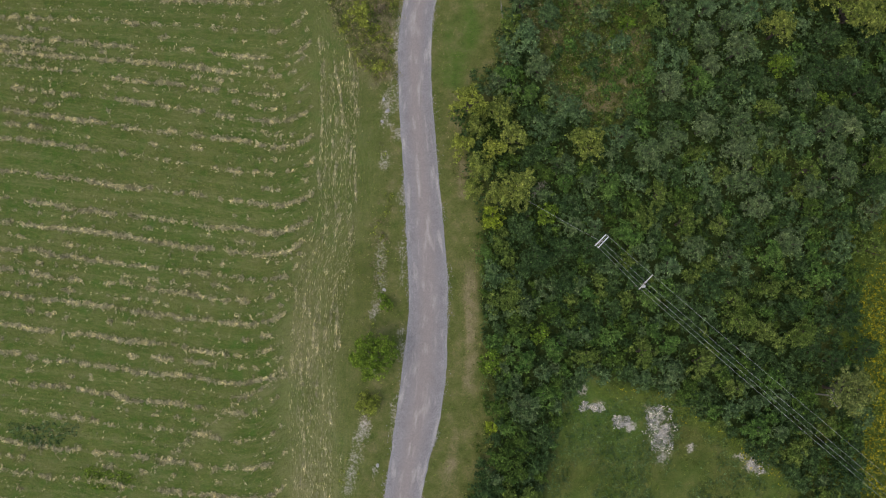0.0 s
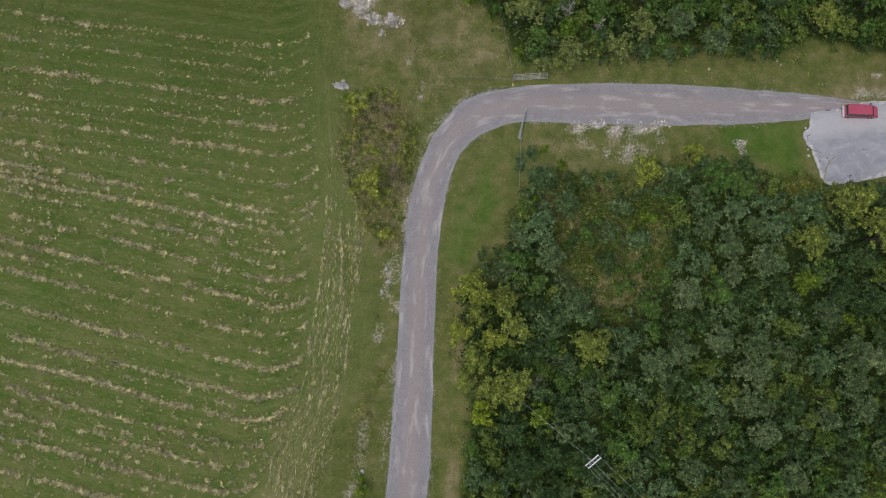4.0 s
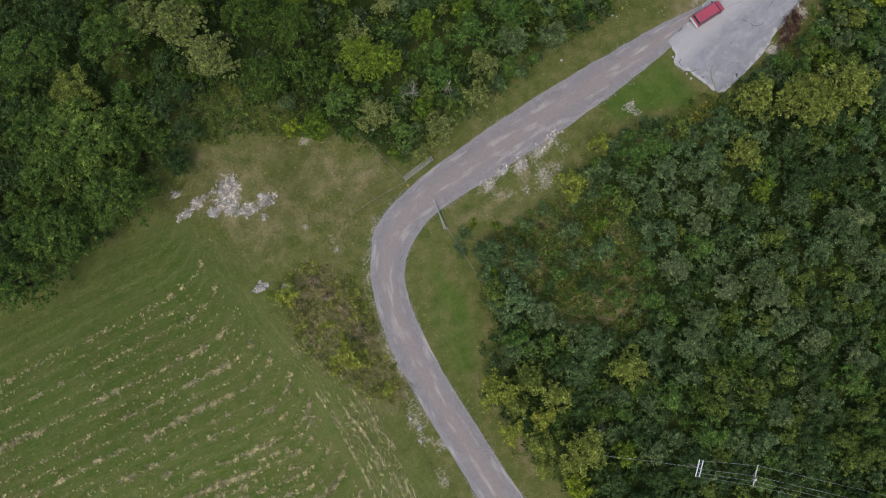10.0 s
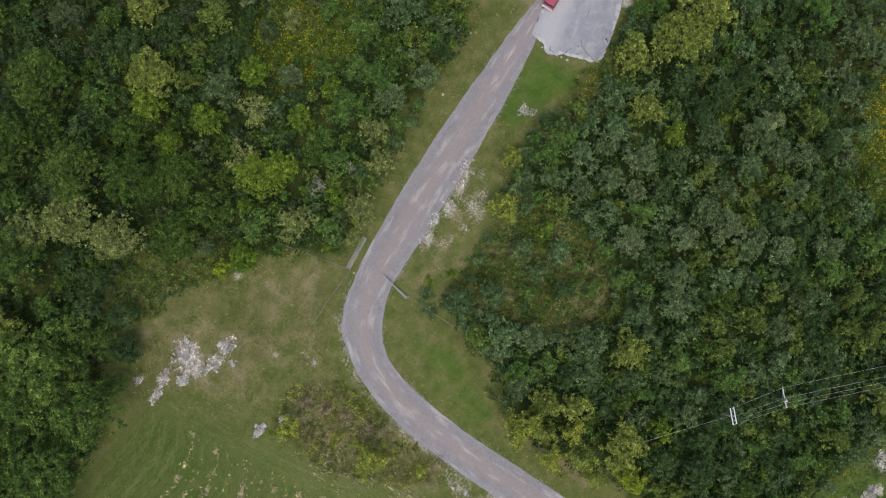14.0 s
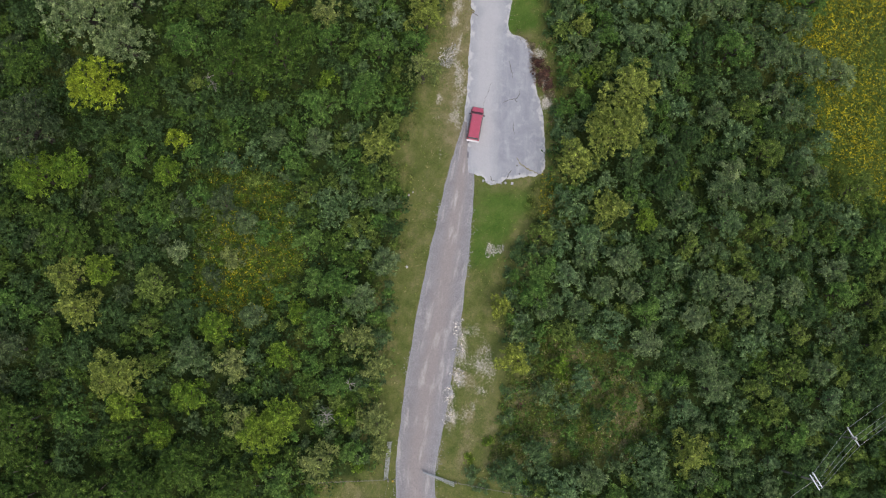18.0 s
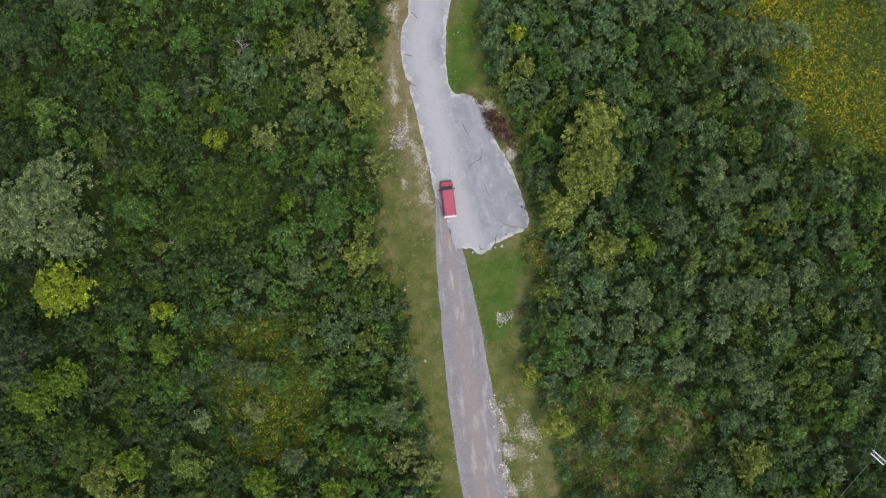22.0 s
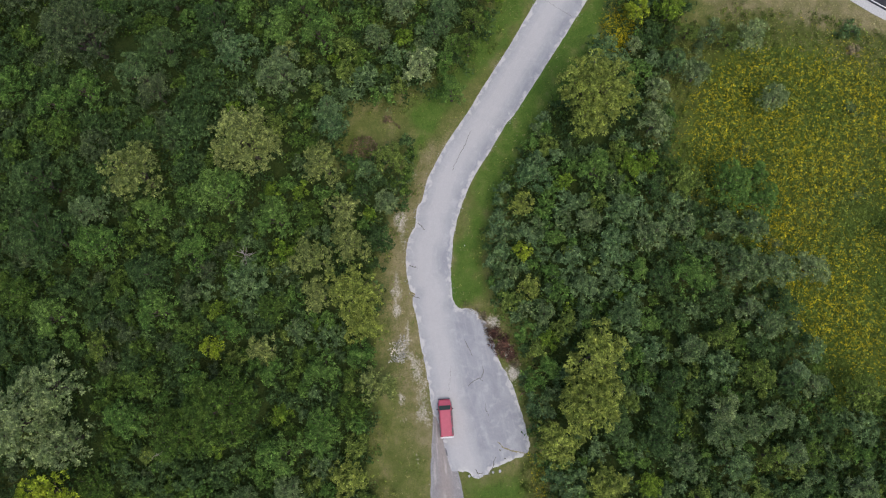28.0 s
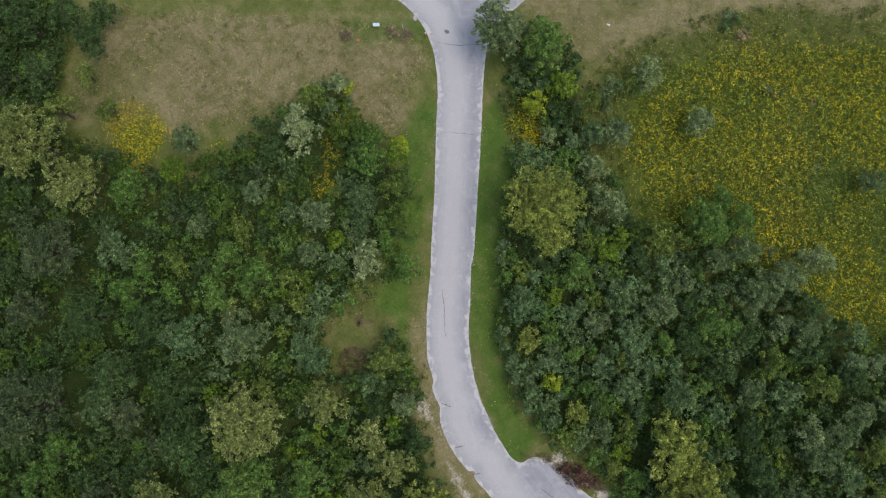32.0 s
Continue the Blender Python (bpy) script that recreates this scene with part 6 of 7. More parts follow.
def build_van(at):
    van = new("van", None)
    tagged(van, "red boxy van with a pale rear bumper on the asphalt lane", "van")
    W2 = 0.90
    bm = loft([section(-2.42, 0.84, 0.35, 1.02), section(-2.36, W2, 0.32, 1.08), section(1.40, W2, 0.32, 1.06), section(1.75, 0.88, 0.32, 1.02, r=0.16), section(2.30, 0.80, 0.34, 0.90, r=0.16), section(2.46, 0.68, 0.40, 0.74, r=0.12)])
    part("body", bm, RED, van)
    bm = loft([section(-2.34, 0.72, 1.02, 1.72, 0.06), section(-2.26, 0.75, 1.02, 1.80, 0.06), section(1.02, 0.75, 1.02, 1.82, 0.06), section(1.12, 0.73, 1.02, 1.78, 0.06)])
    part("roof", bm, RED, van, "red roof with long pressed ribs")
    for k in range(-3, 4):
        bm = bmesh.new()
        bevelled_box(bm, (2.95, 0.045, 0.02), (-0.62, k * 0.19, 1.822), 0.008, 1)
        part("roof_rib", bm, RED, van)
    bm = loft([[(1.10, -0.74, 1.76), (1.10, 0.74, 1.76), (1.62, 0.82, 1.06), (1.62, -0.82, 1.06)], [(1.13, -0.74, 1.78), (1.13, 0.74, 1.78), (1.66, 0.82, 1.07), (1.66, -0.82, 1.07)]])
    part("windscreen", bm, GLASS, van, "dark tinted windscreen")
    bm = bmesh.new()
    bevelled_box(bm, (0.09, 1.62, 0.06), (1.64, 0, 1.08), 0.02)
    part("wiper_cowl", bm, BLACK, van)
    for s in (-1, 1):
        for x0, x1 in ((-2.2, -1.1), (-1.0, 0.1), (0.2, 1.0)):
            bm = loft([[(x0, s * y_, z_) for y_, z_ in ((0.88, 1.06), (0.76, 1.66), (0.72, 1.66), (0.72, 1.06))], [(x1, s * y_, z_) for y_, z_ in ((0.88, 1.06), (0.76, 1.66), (0.72, 1.66), (0.72, 1.06))]])
            part("side_window", bm, GLASS, van, "dark slanted side window")
        bm = bmesh.new()
        bevelled_box(bm, (0.16, 0.24, 0.16), (1.22, s * 1.02, 1.18), 0.04)
        part("mirror", bm, BLACK, van, "black door mirror")
        bm = bmesh.new()
        bevelled_box(bm, (0.05, 0.28, 0.14), (2.42, s * 0.55, 0.66), 0.02)
        part("headlight", bm, HEAD, van)
        bm = bmesh.new()
        bevelled_box(bm, (0.05, 0.12, 0.4), (-2.42, s * 0.78, 0.85), 0.02)
        part("tail_light", bm, LAMP, van)
        bm = bmesh.new()
        bevelled_box(bm, (4.5, 0.04, 0.10), (-0.1, s * 0.90, 0.55), 0.015, 1)
        part("side_strip", bm, BLACK, van)
        for x in (-1.5, 1.52):
            bm = bmesh.new()
            bmesh.ops.create_cone(bm, cap_ends=True, segments=24, radius1=0.34, radius2=0.34, depth=0.24, matrix=Matrix.Translation((x, s * 0.80, 0.34)) @ Matrix.Rotation(radians(90), 4, "X"))
            bmesh.ops.bevel(bm, geom=[e for e in bm.edges if len(e.link_faces) == 2 and e.calc_face_angle() > 1], offset=0.04, segments=2, affect="EDGES")
            wheel = part("wheel", bm, TYRE, van)
            bm = bmesh.new()
            bmesh.ops.create_cone(bm, cap_ends=True, segments=20, radius1=0.2, radius2=0.17, depth=0.03, matrix=Matrix.Translation((x, s * 0.925, 0.34)) @ Matrix.Rotation(radians(-90 * s), 4, "X"))
            part("rim", bm, CHROME, wheel)
    bm = bmesh.new()
    bevelled_box(bm, (0.24, 1.78, 0.2), (-2.52, 0, 0.56), 0.04)
    part("rear_bumper", bm, CHROME, van, "pale rear step bumper")
    bm = bmesh.new()
    bevelled_box(bm, (0.16, 1.62, 0.2), (2.46, 0, 0.48), 0.05)
    part("front_bumper", bm, BLACK, van)
    bm = loft([[(-2.37, -0.72, 1.66), (-2.37, 0.72, 1.66), (-2.40, 0.76, 1.14), (-2.40, -0.76, 1.14)], [(-2.34, -0.72, 1.66), (-2.34, 0.72, 1.66), (-2.37, 0.76, 1.14), (-2.37, -0.76, 1.14)]])
    part("rear_window", bm, GLASS, van)
    van.matrix_basis = at


build_van(pose(56.0 * M, 59.85 * M, 0.085, 0, 0, 5))


# ---- shrubs beside the lane ----
def shrub_kind(kind, R, H, seed, label):
    r = np.random.default_rng(seed)
    root = new("shrub", None)
    tagged(root, label, "shrub", group="shrubs by the lane")
    leaves, lobe, lz = crown_leaves(r, R, H, 0.08, 0.9, 0.11)
    tubes = [tube([(0, 0, -0.1), (x * 0.4, y * 0.4, H * 0.35), (x, y, max(0.2, z))], [0.03, 0.022, 0.006], 5) for (x, y), z in zip(lobe, lz)]
    link_mesh("stems", joined_tubes("stems", tubes), BARK, root)
    link_mesh("foliage", tris_mesh("foliage", leaves), LEAF[kind], root)
    return root


SHRUBS = {
    "grey": ("grey-green rounded shrub with small leaves", [(12.4, 38.5, 1.6), (14.2, 43.8, 1.3), (15.8, 36.4, 1.5), (18.2, 45.8, 1.4), (27.5, 45.8, 1.2), (34, 48.5, 1.3), (104, 27, 1.6), (78, 19, 1.5), (90, 22, 1.3), (95, 8, 1.6), (84, 8, 1.4), (113, 33, 1.5)]),
    "deep": ("dark green dense shrub", [(11.6, 47.5, 1.2), (12.8, 49.2, 1.3), (13.6, 46.2, 1.4), (20.5, 46.5, 1.3), (23.5, 47.2, 1.2), (13, 41.2, 1.3), (35.5, 50, 1.4), (38, 50.3, 1.5), (42, 50.2, 1.3), (21, 63.4, 1.4), (30, 64.6, 1.3), (60.5, 50, 1.3), (85, 66, 1.5), (101, 27, 1.2), (106, 7.5, 1.8), (11.2, 35.6, 1.2)]),
    "bright": ("fresh green leafy shrub", [(-4.4, 5.0, 0.8), (14.6, 50.0, 0.9), (17, 48.2, 1.0), (8.0, 20, 1.0), (10.0, 62.8, 1.1), (2.5, 69.5, 1.0), (27, 41, 1.0), (22, 36, 0.9), (118, 60, 1.0), (-12.5, 53.8, 0.8)]),
    "yellow": ("yellowing thin shrub in tall grass", [(-7.2, 44.5, 1.4), (-8.2, 47.3, 1.2), (-6.0, 41.3, 1.3), (-6.2, -8.5, 1.5), (-5.0, 36.2, 1.1), (-11.3, 52.3, 1.0), (4.0, 70.8, 1.1), (15, 62.3, 1.1), (109, 36, 1.2), (-9.8, 41.8, 1.1)]),
    "rust": ("dark red-brown shrub beside the lay-by", [(64.8, 52.8, 1.9), (66.4, 54.0, 1.3), (63.6, 51.8, 1.1), (33.0, 42.6, 0.8), (22.5, 45.2, 0.7)]),
    "brown": ("brown dried-out brush clump", [(-6.2, 50.5, 1.4), (-5.4, 47.6, 1.3), (-7.0, 53.0, 1.3), (-4.9, 44.6, 1.1), (62.6, 51.2, 0.8), (68.5, 55.2, 0.8), (124.8, 45.2, 1.4), (126.2, 46.6, 1.2), (103.3, 7.1, 1.3), (91.5, 4.1, 1.0), (128.6, 52, 1.3)]),
}
for n_, (kind_, (label_, spots)) in enumerate(SHRUBS.items()):
    p = shrub_kind(kind_, 1.3, 1.5, 300 + n_, label_)
    for k, (x, y, R) in enumerate(spots):
        m = pose(x * M, y * M, 0, 0, 0, k * 77)
        if k:
            t = copy_thing(p, m)
        else:
            p.matrix_basis, t = m, p
        t.scale = (R / 1.3, R / 1.3, R / 1.3 * 0.9)


# ---- dead trees ----
def dead_tree(x, y, H, R, seed):
    r = np.random.default_rng(seed)
    root = new("dead_tree", None)
    tagged(root, "bare dead tree with pale grey branches", "dead tree", group="dead trees")
    part_mesh = joined_tubes("trunk", [tube([(0, 0, -0.2), (0.1, 0.05, H * 0.5), (0.25, 0.1, H)], [0.13, 0.09, 0.02], 7)])
    link_mesh("trunk", part_mesh, DEAD, root)
    for k in range(16):
        a = k * 2.4 + r.uniform(0, 0.6)
        h0 = H * r.uniform(0.35, 0.95)
        L = R * (1.15 - h0 / H * 0.6) * r.uniform(0.7, 1.1)
        e = np.array([math.cos(a) * L, math.sin(a) * L, h0 + L * 0.6])
        b0 = np.array([0.15, 0.07, h0])
        tubes = [tube([b0, b0 * 0.5 + e * 0.5 + r.normal(0, 0.06, 3), e], [0.05, 0.032, 0.010], 5)]
        for _ in range(3):
            q = b0 + (e - b0) * r.uniform(0.4, 0.95)
            tubes.append(tube([q, q + r.normal(0, 0.28, 3) * L * 0.6 + np.array([0, 0, 0.12])], [0.02, 0.006], 4))
        link_mesh("branch", joined_tubes("branch", tubes), DEAD, root)
    root.matrix_basis = pose(x * M, y * M, 0)


dead_tree(15.4, 67.9, 6.5, 1.7, 1)
dead_tree(19.6, 66.4, 6.0, 1.2, 2)
dead_tree(51.5, 93.5, 6.0, 1.5, 3)
dead_tree(53.0, -8.0, 7.0, 2.3, 4)
dead_tree(75.5, 84.5, 6.5, 1.6, 5)


# ---- power line ----
POLE_WOOD = plain("weathered_pole", (0.30, 0.26, 0.22), 0.85, var=0.25, scale=4.0)
ARM = plain("white_crossarm", (0.80, 0.81, 0.82), 0.5, var=0.06)
GREYARM = plain("grey_crossarm", (0.66, 0.65, 0.63), 0.7, var=0.15)
CERAMIC = plain("insulator", (0.62, 0.62, 0.60), 0.25)
WIRE = plain("cable", (0.46, 0.47, 0.46), 0.45, 0.3)


def cyl(bm, a, b, r1, r2=None, seg=10):
    a, b = Vector(a), Vector(b)
    d = b - a
    m = Matrix.Translation((a + b) / 2) @ d.to_track_quat("Z", "Y").to_matrix().to_4x4()
    bmesh.ops.create_cone(bm, cap_ends=True, segments=seg, radius1=r1, radius2=r1 if r2 is None else r2, depth=d.length, matrix=m)


LINE_DIR = Vector((0.80, -0.60, 0)).normalized()
ARM_DIR = Vector((0.70, 0.71, 0)).normalized()


def pole(x, y, H, arm_z, length, arms, mat, offset, label):
    p = new("utility_pole", None)
    tagged(p, label, "utility pole", group="utility poles")
    bm = bmesh.new()
    cyl(bm, (0, 0, -0.4), (0, 0, H), 0.17, 0.11, 14)
    part("pole", bm, POLE_WOOD, p)
    for s in arms:
        bm = bmesh.new()
        q = Matrix.Translation(LINE_DIR * s + ARM_DIR * offset + Vector((0, 0, arm_z))) @ ARM_DIR.to_track_quat("X", "Z").to_matrix().to_4x4()
        bmesh.ops.create_cube(bm, size=1, matrix=q @ Matrix.Diagonal((length, 0.12, 0.13, 1)))
        bmesh.ops.bevel(bm, geom=list(bm.edges), offset=0.015, segments=1, affect="EDGES")
        part("crossarm", bm, mat, p)
    ends = []
    for k in (-0.46, -0.26, -0.02, 0.46):
        c = ARM_DIR * (offset + k * length) + Vector((0, 0, arm_z + 0.07))
        bm = bmesh.new()
        cyl(bm, c, c + Vector((0, 0, 0.08)), 0.03, 0.03, 8)
        cyl(bm, c + Vector((0, 0, 0.08)), c + Vector((0, 0, 0.14)), 0.07, 0.05, 10)
        cyl(bm, c + Vector((0, 0, 0.14)), c + Vector((0, 0, 0.2)), 0.05, 0.03, 10)
        part("insulator", bm, CERAMIC, p)
        ends.append(Vector((x, y, 0)) + c + Vector((0, 0, 0.2)))
    for s in (-1, 1):
        bm = bmesh.new()
        cyl(bm, (0, 0, arm_z - 0.7), ARM_DIR * (offset + s * length * 0.3) + Vector((0, 0, arm_z - 0.06)), 0.022, 0.022, 6)
        part("brace", bm, GREYARM, p)
    p.matrix_basis = pose(x, y, 0)
    return p, ends


P1, E1 = pole(22.95 * M, 11.4 * M, 9.6, 9.45, 2.2, (-0.24, 0.24), ARM, 0.0, "tall wooden utility pole with a double white crossarm")
P2, E2 = pole(28.9 * M, 6.3 * M, 6.5, 6.2, 2.9, (0.0,), GREYARM, 0.35, "lower wooden utility pole with a grey crossarm and transformer")
bm = bmesh.new()
cyl(bm, (0.1, -0.32, 5.1), (0.1, -0.32, 5.9), 0.2, 0.2, 16)
cyl(bm, (0.1, -0.32, 5.9), (0.1, -0.32, 5.98), 0.2, 0.08, 16)
part("transformer", bm, GREYARM, P2, "grey transformer can")


def wire(a, b, sag, name="power_cable", label="thin grey overhead power cable"):
    a, b = Vector(a), Vector(b)
    path = [a.lerp(b, t) - Vector((0, 0, sag * 4 * t * (1 - t))) for t in np.linspace(0, 1, 15)]
    ob = link_mesh(name, joined_tubes(name, [tube(path, [0.015] * 15, 5)]), WIRE)
    tagged(ob, label, "cable", group="overhead cables")


far = Vector((58.0, -51.5, 4.2))
for a, b in zip(E1, E2):
    wire(a, b, 0.15)
for k, b in enumerate(E2):
    wire(b, b + far + Vector((ARM_DIR * (k - 1.5) * 0.1)), 1.4)
wire((22.95 * M, 11.4 * M, 8.9), (13.6 * M, 17.6 * M, 5.0), 0.3, label="single service cable running into the trees")
pole(28.9 * M + far.x, 6.3 * M + far.y, 10.6, 10.4, 2.9, (0.0,), GREYARM, 0.35, "wooden utility pole with a grey crossarm")


# ---- gates and fences ----
TUBE = plain("galvanised_tube", (0.52, 0.52, 0.50), 0.55, 0.2, var=0.15)
POST = plain("weathered_post", (0.34, 0.30, 0.25), 0.9, var=0.25, scale=5.0)
FENCE_WIRE = plain("fence_wire", (0.30, 0.28, 0.25), 0.6, 0.5)


def gate(a, b, label, lean=(0.0, 0.0), droop=(0.0, 0.0)):
    """A tubular gate from a to b, its top pushed over by lean at the hung end and by droop at the free end."""
    hung, free = Vector((*lean, 0)), Vector((*droop, 0))
    a, b = Vector((*a, 0)), Vector((*b, 0))
    g = new("farm_gate", None)
    tagged(g, label, "gate", group="gates at the lane")
    d = (b - a)
    for z in (0.25, 0.45, 0.65, 0.9, 1.2):
        bm = bmesh.new()
        cyl(bm, hung * (z / 1.2) + Vector((0, 0, z)), d + free * (z / 1.2) + Vector((0, 0, z)), 0.032, None, 8)
        part("rail", bm, TUBE, g)
    for k in range(5):
        bm = bmesh.new()
        q = d * (k / 4)
        cyl(bm, q + hung.lerp(free, k / 4) * 0.08 + Vector((0, 0, 0.1)), q + hung.lerp(free, k / 4) * 1.02 + Vector((0, 0, 1.22)), 0.03, None, 8)
        part("upright", bm, TUBE, g)
    for q, r in ((-d.normalized() * 0.16, 0.11),):
        bm = bmesh.new()
        cyl(bm, q + Vector((0, 0, -0.4)), q + Vector((0, 0, 1.5)), r, r * 0.92, 12)
        part("gate_post", bm, POST, g, "thick weathered wooden gate post")
    g.matrix_basis = Matrix.Translation(a)


gate(np.array((9.6, 58.9)) * M, np.array((14.0, 59.6)) * M, "open tubular metal farm gate leaning beside the lane", (-0.1, 0.55), (-0.1, 0.6))
gate(np.array((11.3, 50.9)) * M, np.array((11.5, 55.0)) * M, "tubular metal farm gate standing open across the verge", (-0.5, 0.0), (0.05, 0.0))


def fence(pts, label, gap=2.9):
    line = np.array(plan(*pts))
    f = new("wire_fence", None)
    tagged(f, label, "fence", group="wire fences")
    o = Vector((*line[0], 0))
    for a, b in zip(line[:-1], line[1:]):
        a, b = Vector((*a, 0)) - o, Vector((*b, 0)) - o
        n = max(1, round((b - a).length / gap))
        for k in range(n):
            q = a.lerp(b, k / n)
            bm = bmesh.new()
            cyl(bm, q + Vector((0, 0, -0.3)), q + Vector((0.04, 0.02, 1.25)), 0.06, 0.05, 8)
            part("post", bm, POST, f)
        for z in (0.4, 0.75, 1.1):
            bm = bmesh.new()
            cyl(bm, a + Vector((0, 0, z)), b + Vector((0, 0, z)), 0.012, None, 5)
            part("wire", bm, FENCE_WIRE, f)
    f.matrix_basis = Matrix.Translation(o)


fence([(9.4, 59.3), (7.5, 65.6), (6.1, 69.9), (4.6, 75)], "old wire fence on wooden posts running into the wood")
fence([(9.3, 58.8), (4.9, 58.7), (1.6, 58.4)], "sagging wire fence across the dry grass")
fence([(11.3, 50.4), (11.7, 44.8), (12.5, 36.1), (13.2, 31)], "old wire fence among bushes along the verge")


# ---- cracks, patches and broken edge of the lay-by ----
CRACK = plain("crack_soil", (0.13, 0.125, 0.10), 0.95, var=0.35, scale=5.0)
GRASSY = plain("grass_in_crack", (0.26, 0.23, 0.11), 0.95, var=0.35, scale=5.0)
TAR = plain("tar_patch", (0.17, 0.17, 0.18), 0.8, var=0.25, scale=6.0)


def crack(pts, width, seed, z=0.097, mat=None, label="dark open crack in the asphalt"):
    """A jagged ribbon that follows a line over the paving."""
    r = np.random.default_rng(seed)
    line = smooth_line(plan(*pts), 0.12) if len(pts) > 2 else np.linspace(*[np.array(p) for p in plan(*pts)], 30)
    line = line + np.cumsum(r.normal(0, 0.05, line.shape), 0) * 0.6 + r.normal(0, 0.03, line.shape)
    t = np.gradient(line, axis=0)
    nrm = np.stack([-t[:, 1], t[:, 0]], 1) / (np.hypot(*t.T)[:, None] + 1e-9)
    w = 0.62 * width * (0.35 + 0.65 * np.sin(np.linspace(0.15, 3.0, len(line)))) * r.uniform(0.5, 1.4, len(line))
    V = [(*(p + s * n_ * k / 2), z) for p, n_, k in zip(line, nrm, w) for s in (-1, 1)]
    V += [(x, y, z - 0.05) for x, y, z in V]
    n2 = 2 * len(line)
    F = [(2 * i, 2 * i + 1, 2 * i + 3, 2 * i + 2) for i in range(len(line) - 1)]
    F += [(2 * i + s, 2 * i + 2 + s, 2 * i + 2 + s + n2, 2 * i + s + n2) for i in range(len(line) - 1) for s in (0, 1)]
    ob = link_mesh("crack", mesh_from("crack", V, F), mat or CRACK)
    tagged(ob, label, "crack", kind="structure")


crack([(65.7, 57.7), (64.9, 57.2), (63.5, 56.6)], 0.12, 1, 0.097)
crack([(62.4, 55.4), (61.7, 55.3), (60.8, 55.7), (60.4, 56.5), (59.7, 57.2)], 0.14, 2, 0.097)
crack([(60.9, 55.8), (60.6, 55.5), (60.3, 55.3)], 0.10, 14, 0.097)
crack([(57.7, 55.1), (56.9, 54.9), (56.1, 54.5)], 0.10, 3, 0.097)
crack([(53.2, 53.5), (52.4, 52.1), (52.1, 50.7), (52.0, 49.9)], 0.24, 4, 0.097, GRASSY, "crack with dry grass growing in it")
crack([(51.4, 53.8), (49.9, 54.3), (49.4, 55.0)], 0.16, 5, 0.093)
crack([(49.9, 56.2), (49.4, 55.9), (49.5, 55.1)], 0.18, 12, 0.093, label="crumbling crack along the lay-by's broken edge")
crack([(58.9, 59.4), (60.6, 59.2), (62.4, 59.0)], 0.05, 6, 0.097, label="fine long joint in the asphalt")
crack([(71.2, 64.4), (70.9, 63.5), (70.7, 63.0)], 0.14, 15, 0.093, label="broken notch at the lane's edge")
crack([(92.8, 56.8), (90.0, 58.3), (87.6, 59.4)], 0.11, 7, 0.097, label="long dark crack in the asphalt lane")
crack([(122.0, 42.0), (120.2, 39.2), (118.6, 36.9)], 0.10, 8, 0.097, label="cross joint at the mouth of the lane")
crack([(111.4, 47.7), (110, 45.2), (108.7, 43.0)], 0.05, 9, 0.097, label="faint cross joint in the asphalt")
crack([(75.0, 64.7), (74.7, 63.6)], 0.14, 10, 0.097, label="broken notch at the lane's edge")
crack([(80.4, 63.6), (79.4, 62.9)], 0.14, 11, 0.097, label="broken notch at the lane's edge")


def blot(x, y, rx, ry, turn, seed, mat, label, z=0.097, name="patch"):
    r = np.random.default_rng(seed)
    a = np.linspace(0, 2 * np.pi, 22, endpoint=False)
    q = 1 + 0.18 * np.sin(a * 2 + r.uniform(0, 6)) + 0.1 * np.sin(a * 5 + r.uniform(0, 6))
    c, s = math.cos(turn), math.sin(turn)
    V = [(x * M + (math.cos(k) * rx * c - math.sin(k) * ry * s) * v, y * M + (math.cos(k) * rx * s + math.sin(k) * ry * c) * v, z) for k, v in zip(a, q)]
    V += [(px_, py_, pz_ - 0.04) for px_, py_, pz_ in V]
    F = [tuple(range(22))] + [(k, k + 22, (k + 1) % 22 + 22, (k + 1) % 22) for k in range(22)]
    ob = link_mesh(name, mesh_from(name, V, F), mat)
    tagged(ob, label, name, kind="structure")


blot(53.9, 60.2, 0.5, 0.2, 0.25, 1, TAR, "dark tar repair patch")
blot(51.9, 59.75, 0.45, 0.12, 0.25, 2, TAR, "dark tar repair patch")
blot(122.6, 40.2, 0.33, 0.31, 0, 3, TAR, "round dark patch in the lane mouth", 0.097)
for k, (x, y) in enumerate(((52.2, 53.2), (51.2, 52.6))):
    blot(x, y, 0.13, 0.10, k, 10 + k, CRACK, "small pothole in the lay-by")

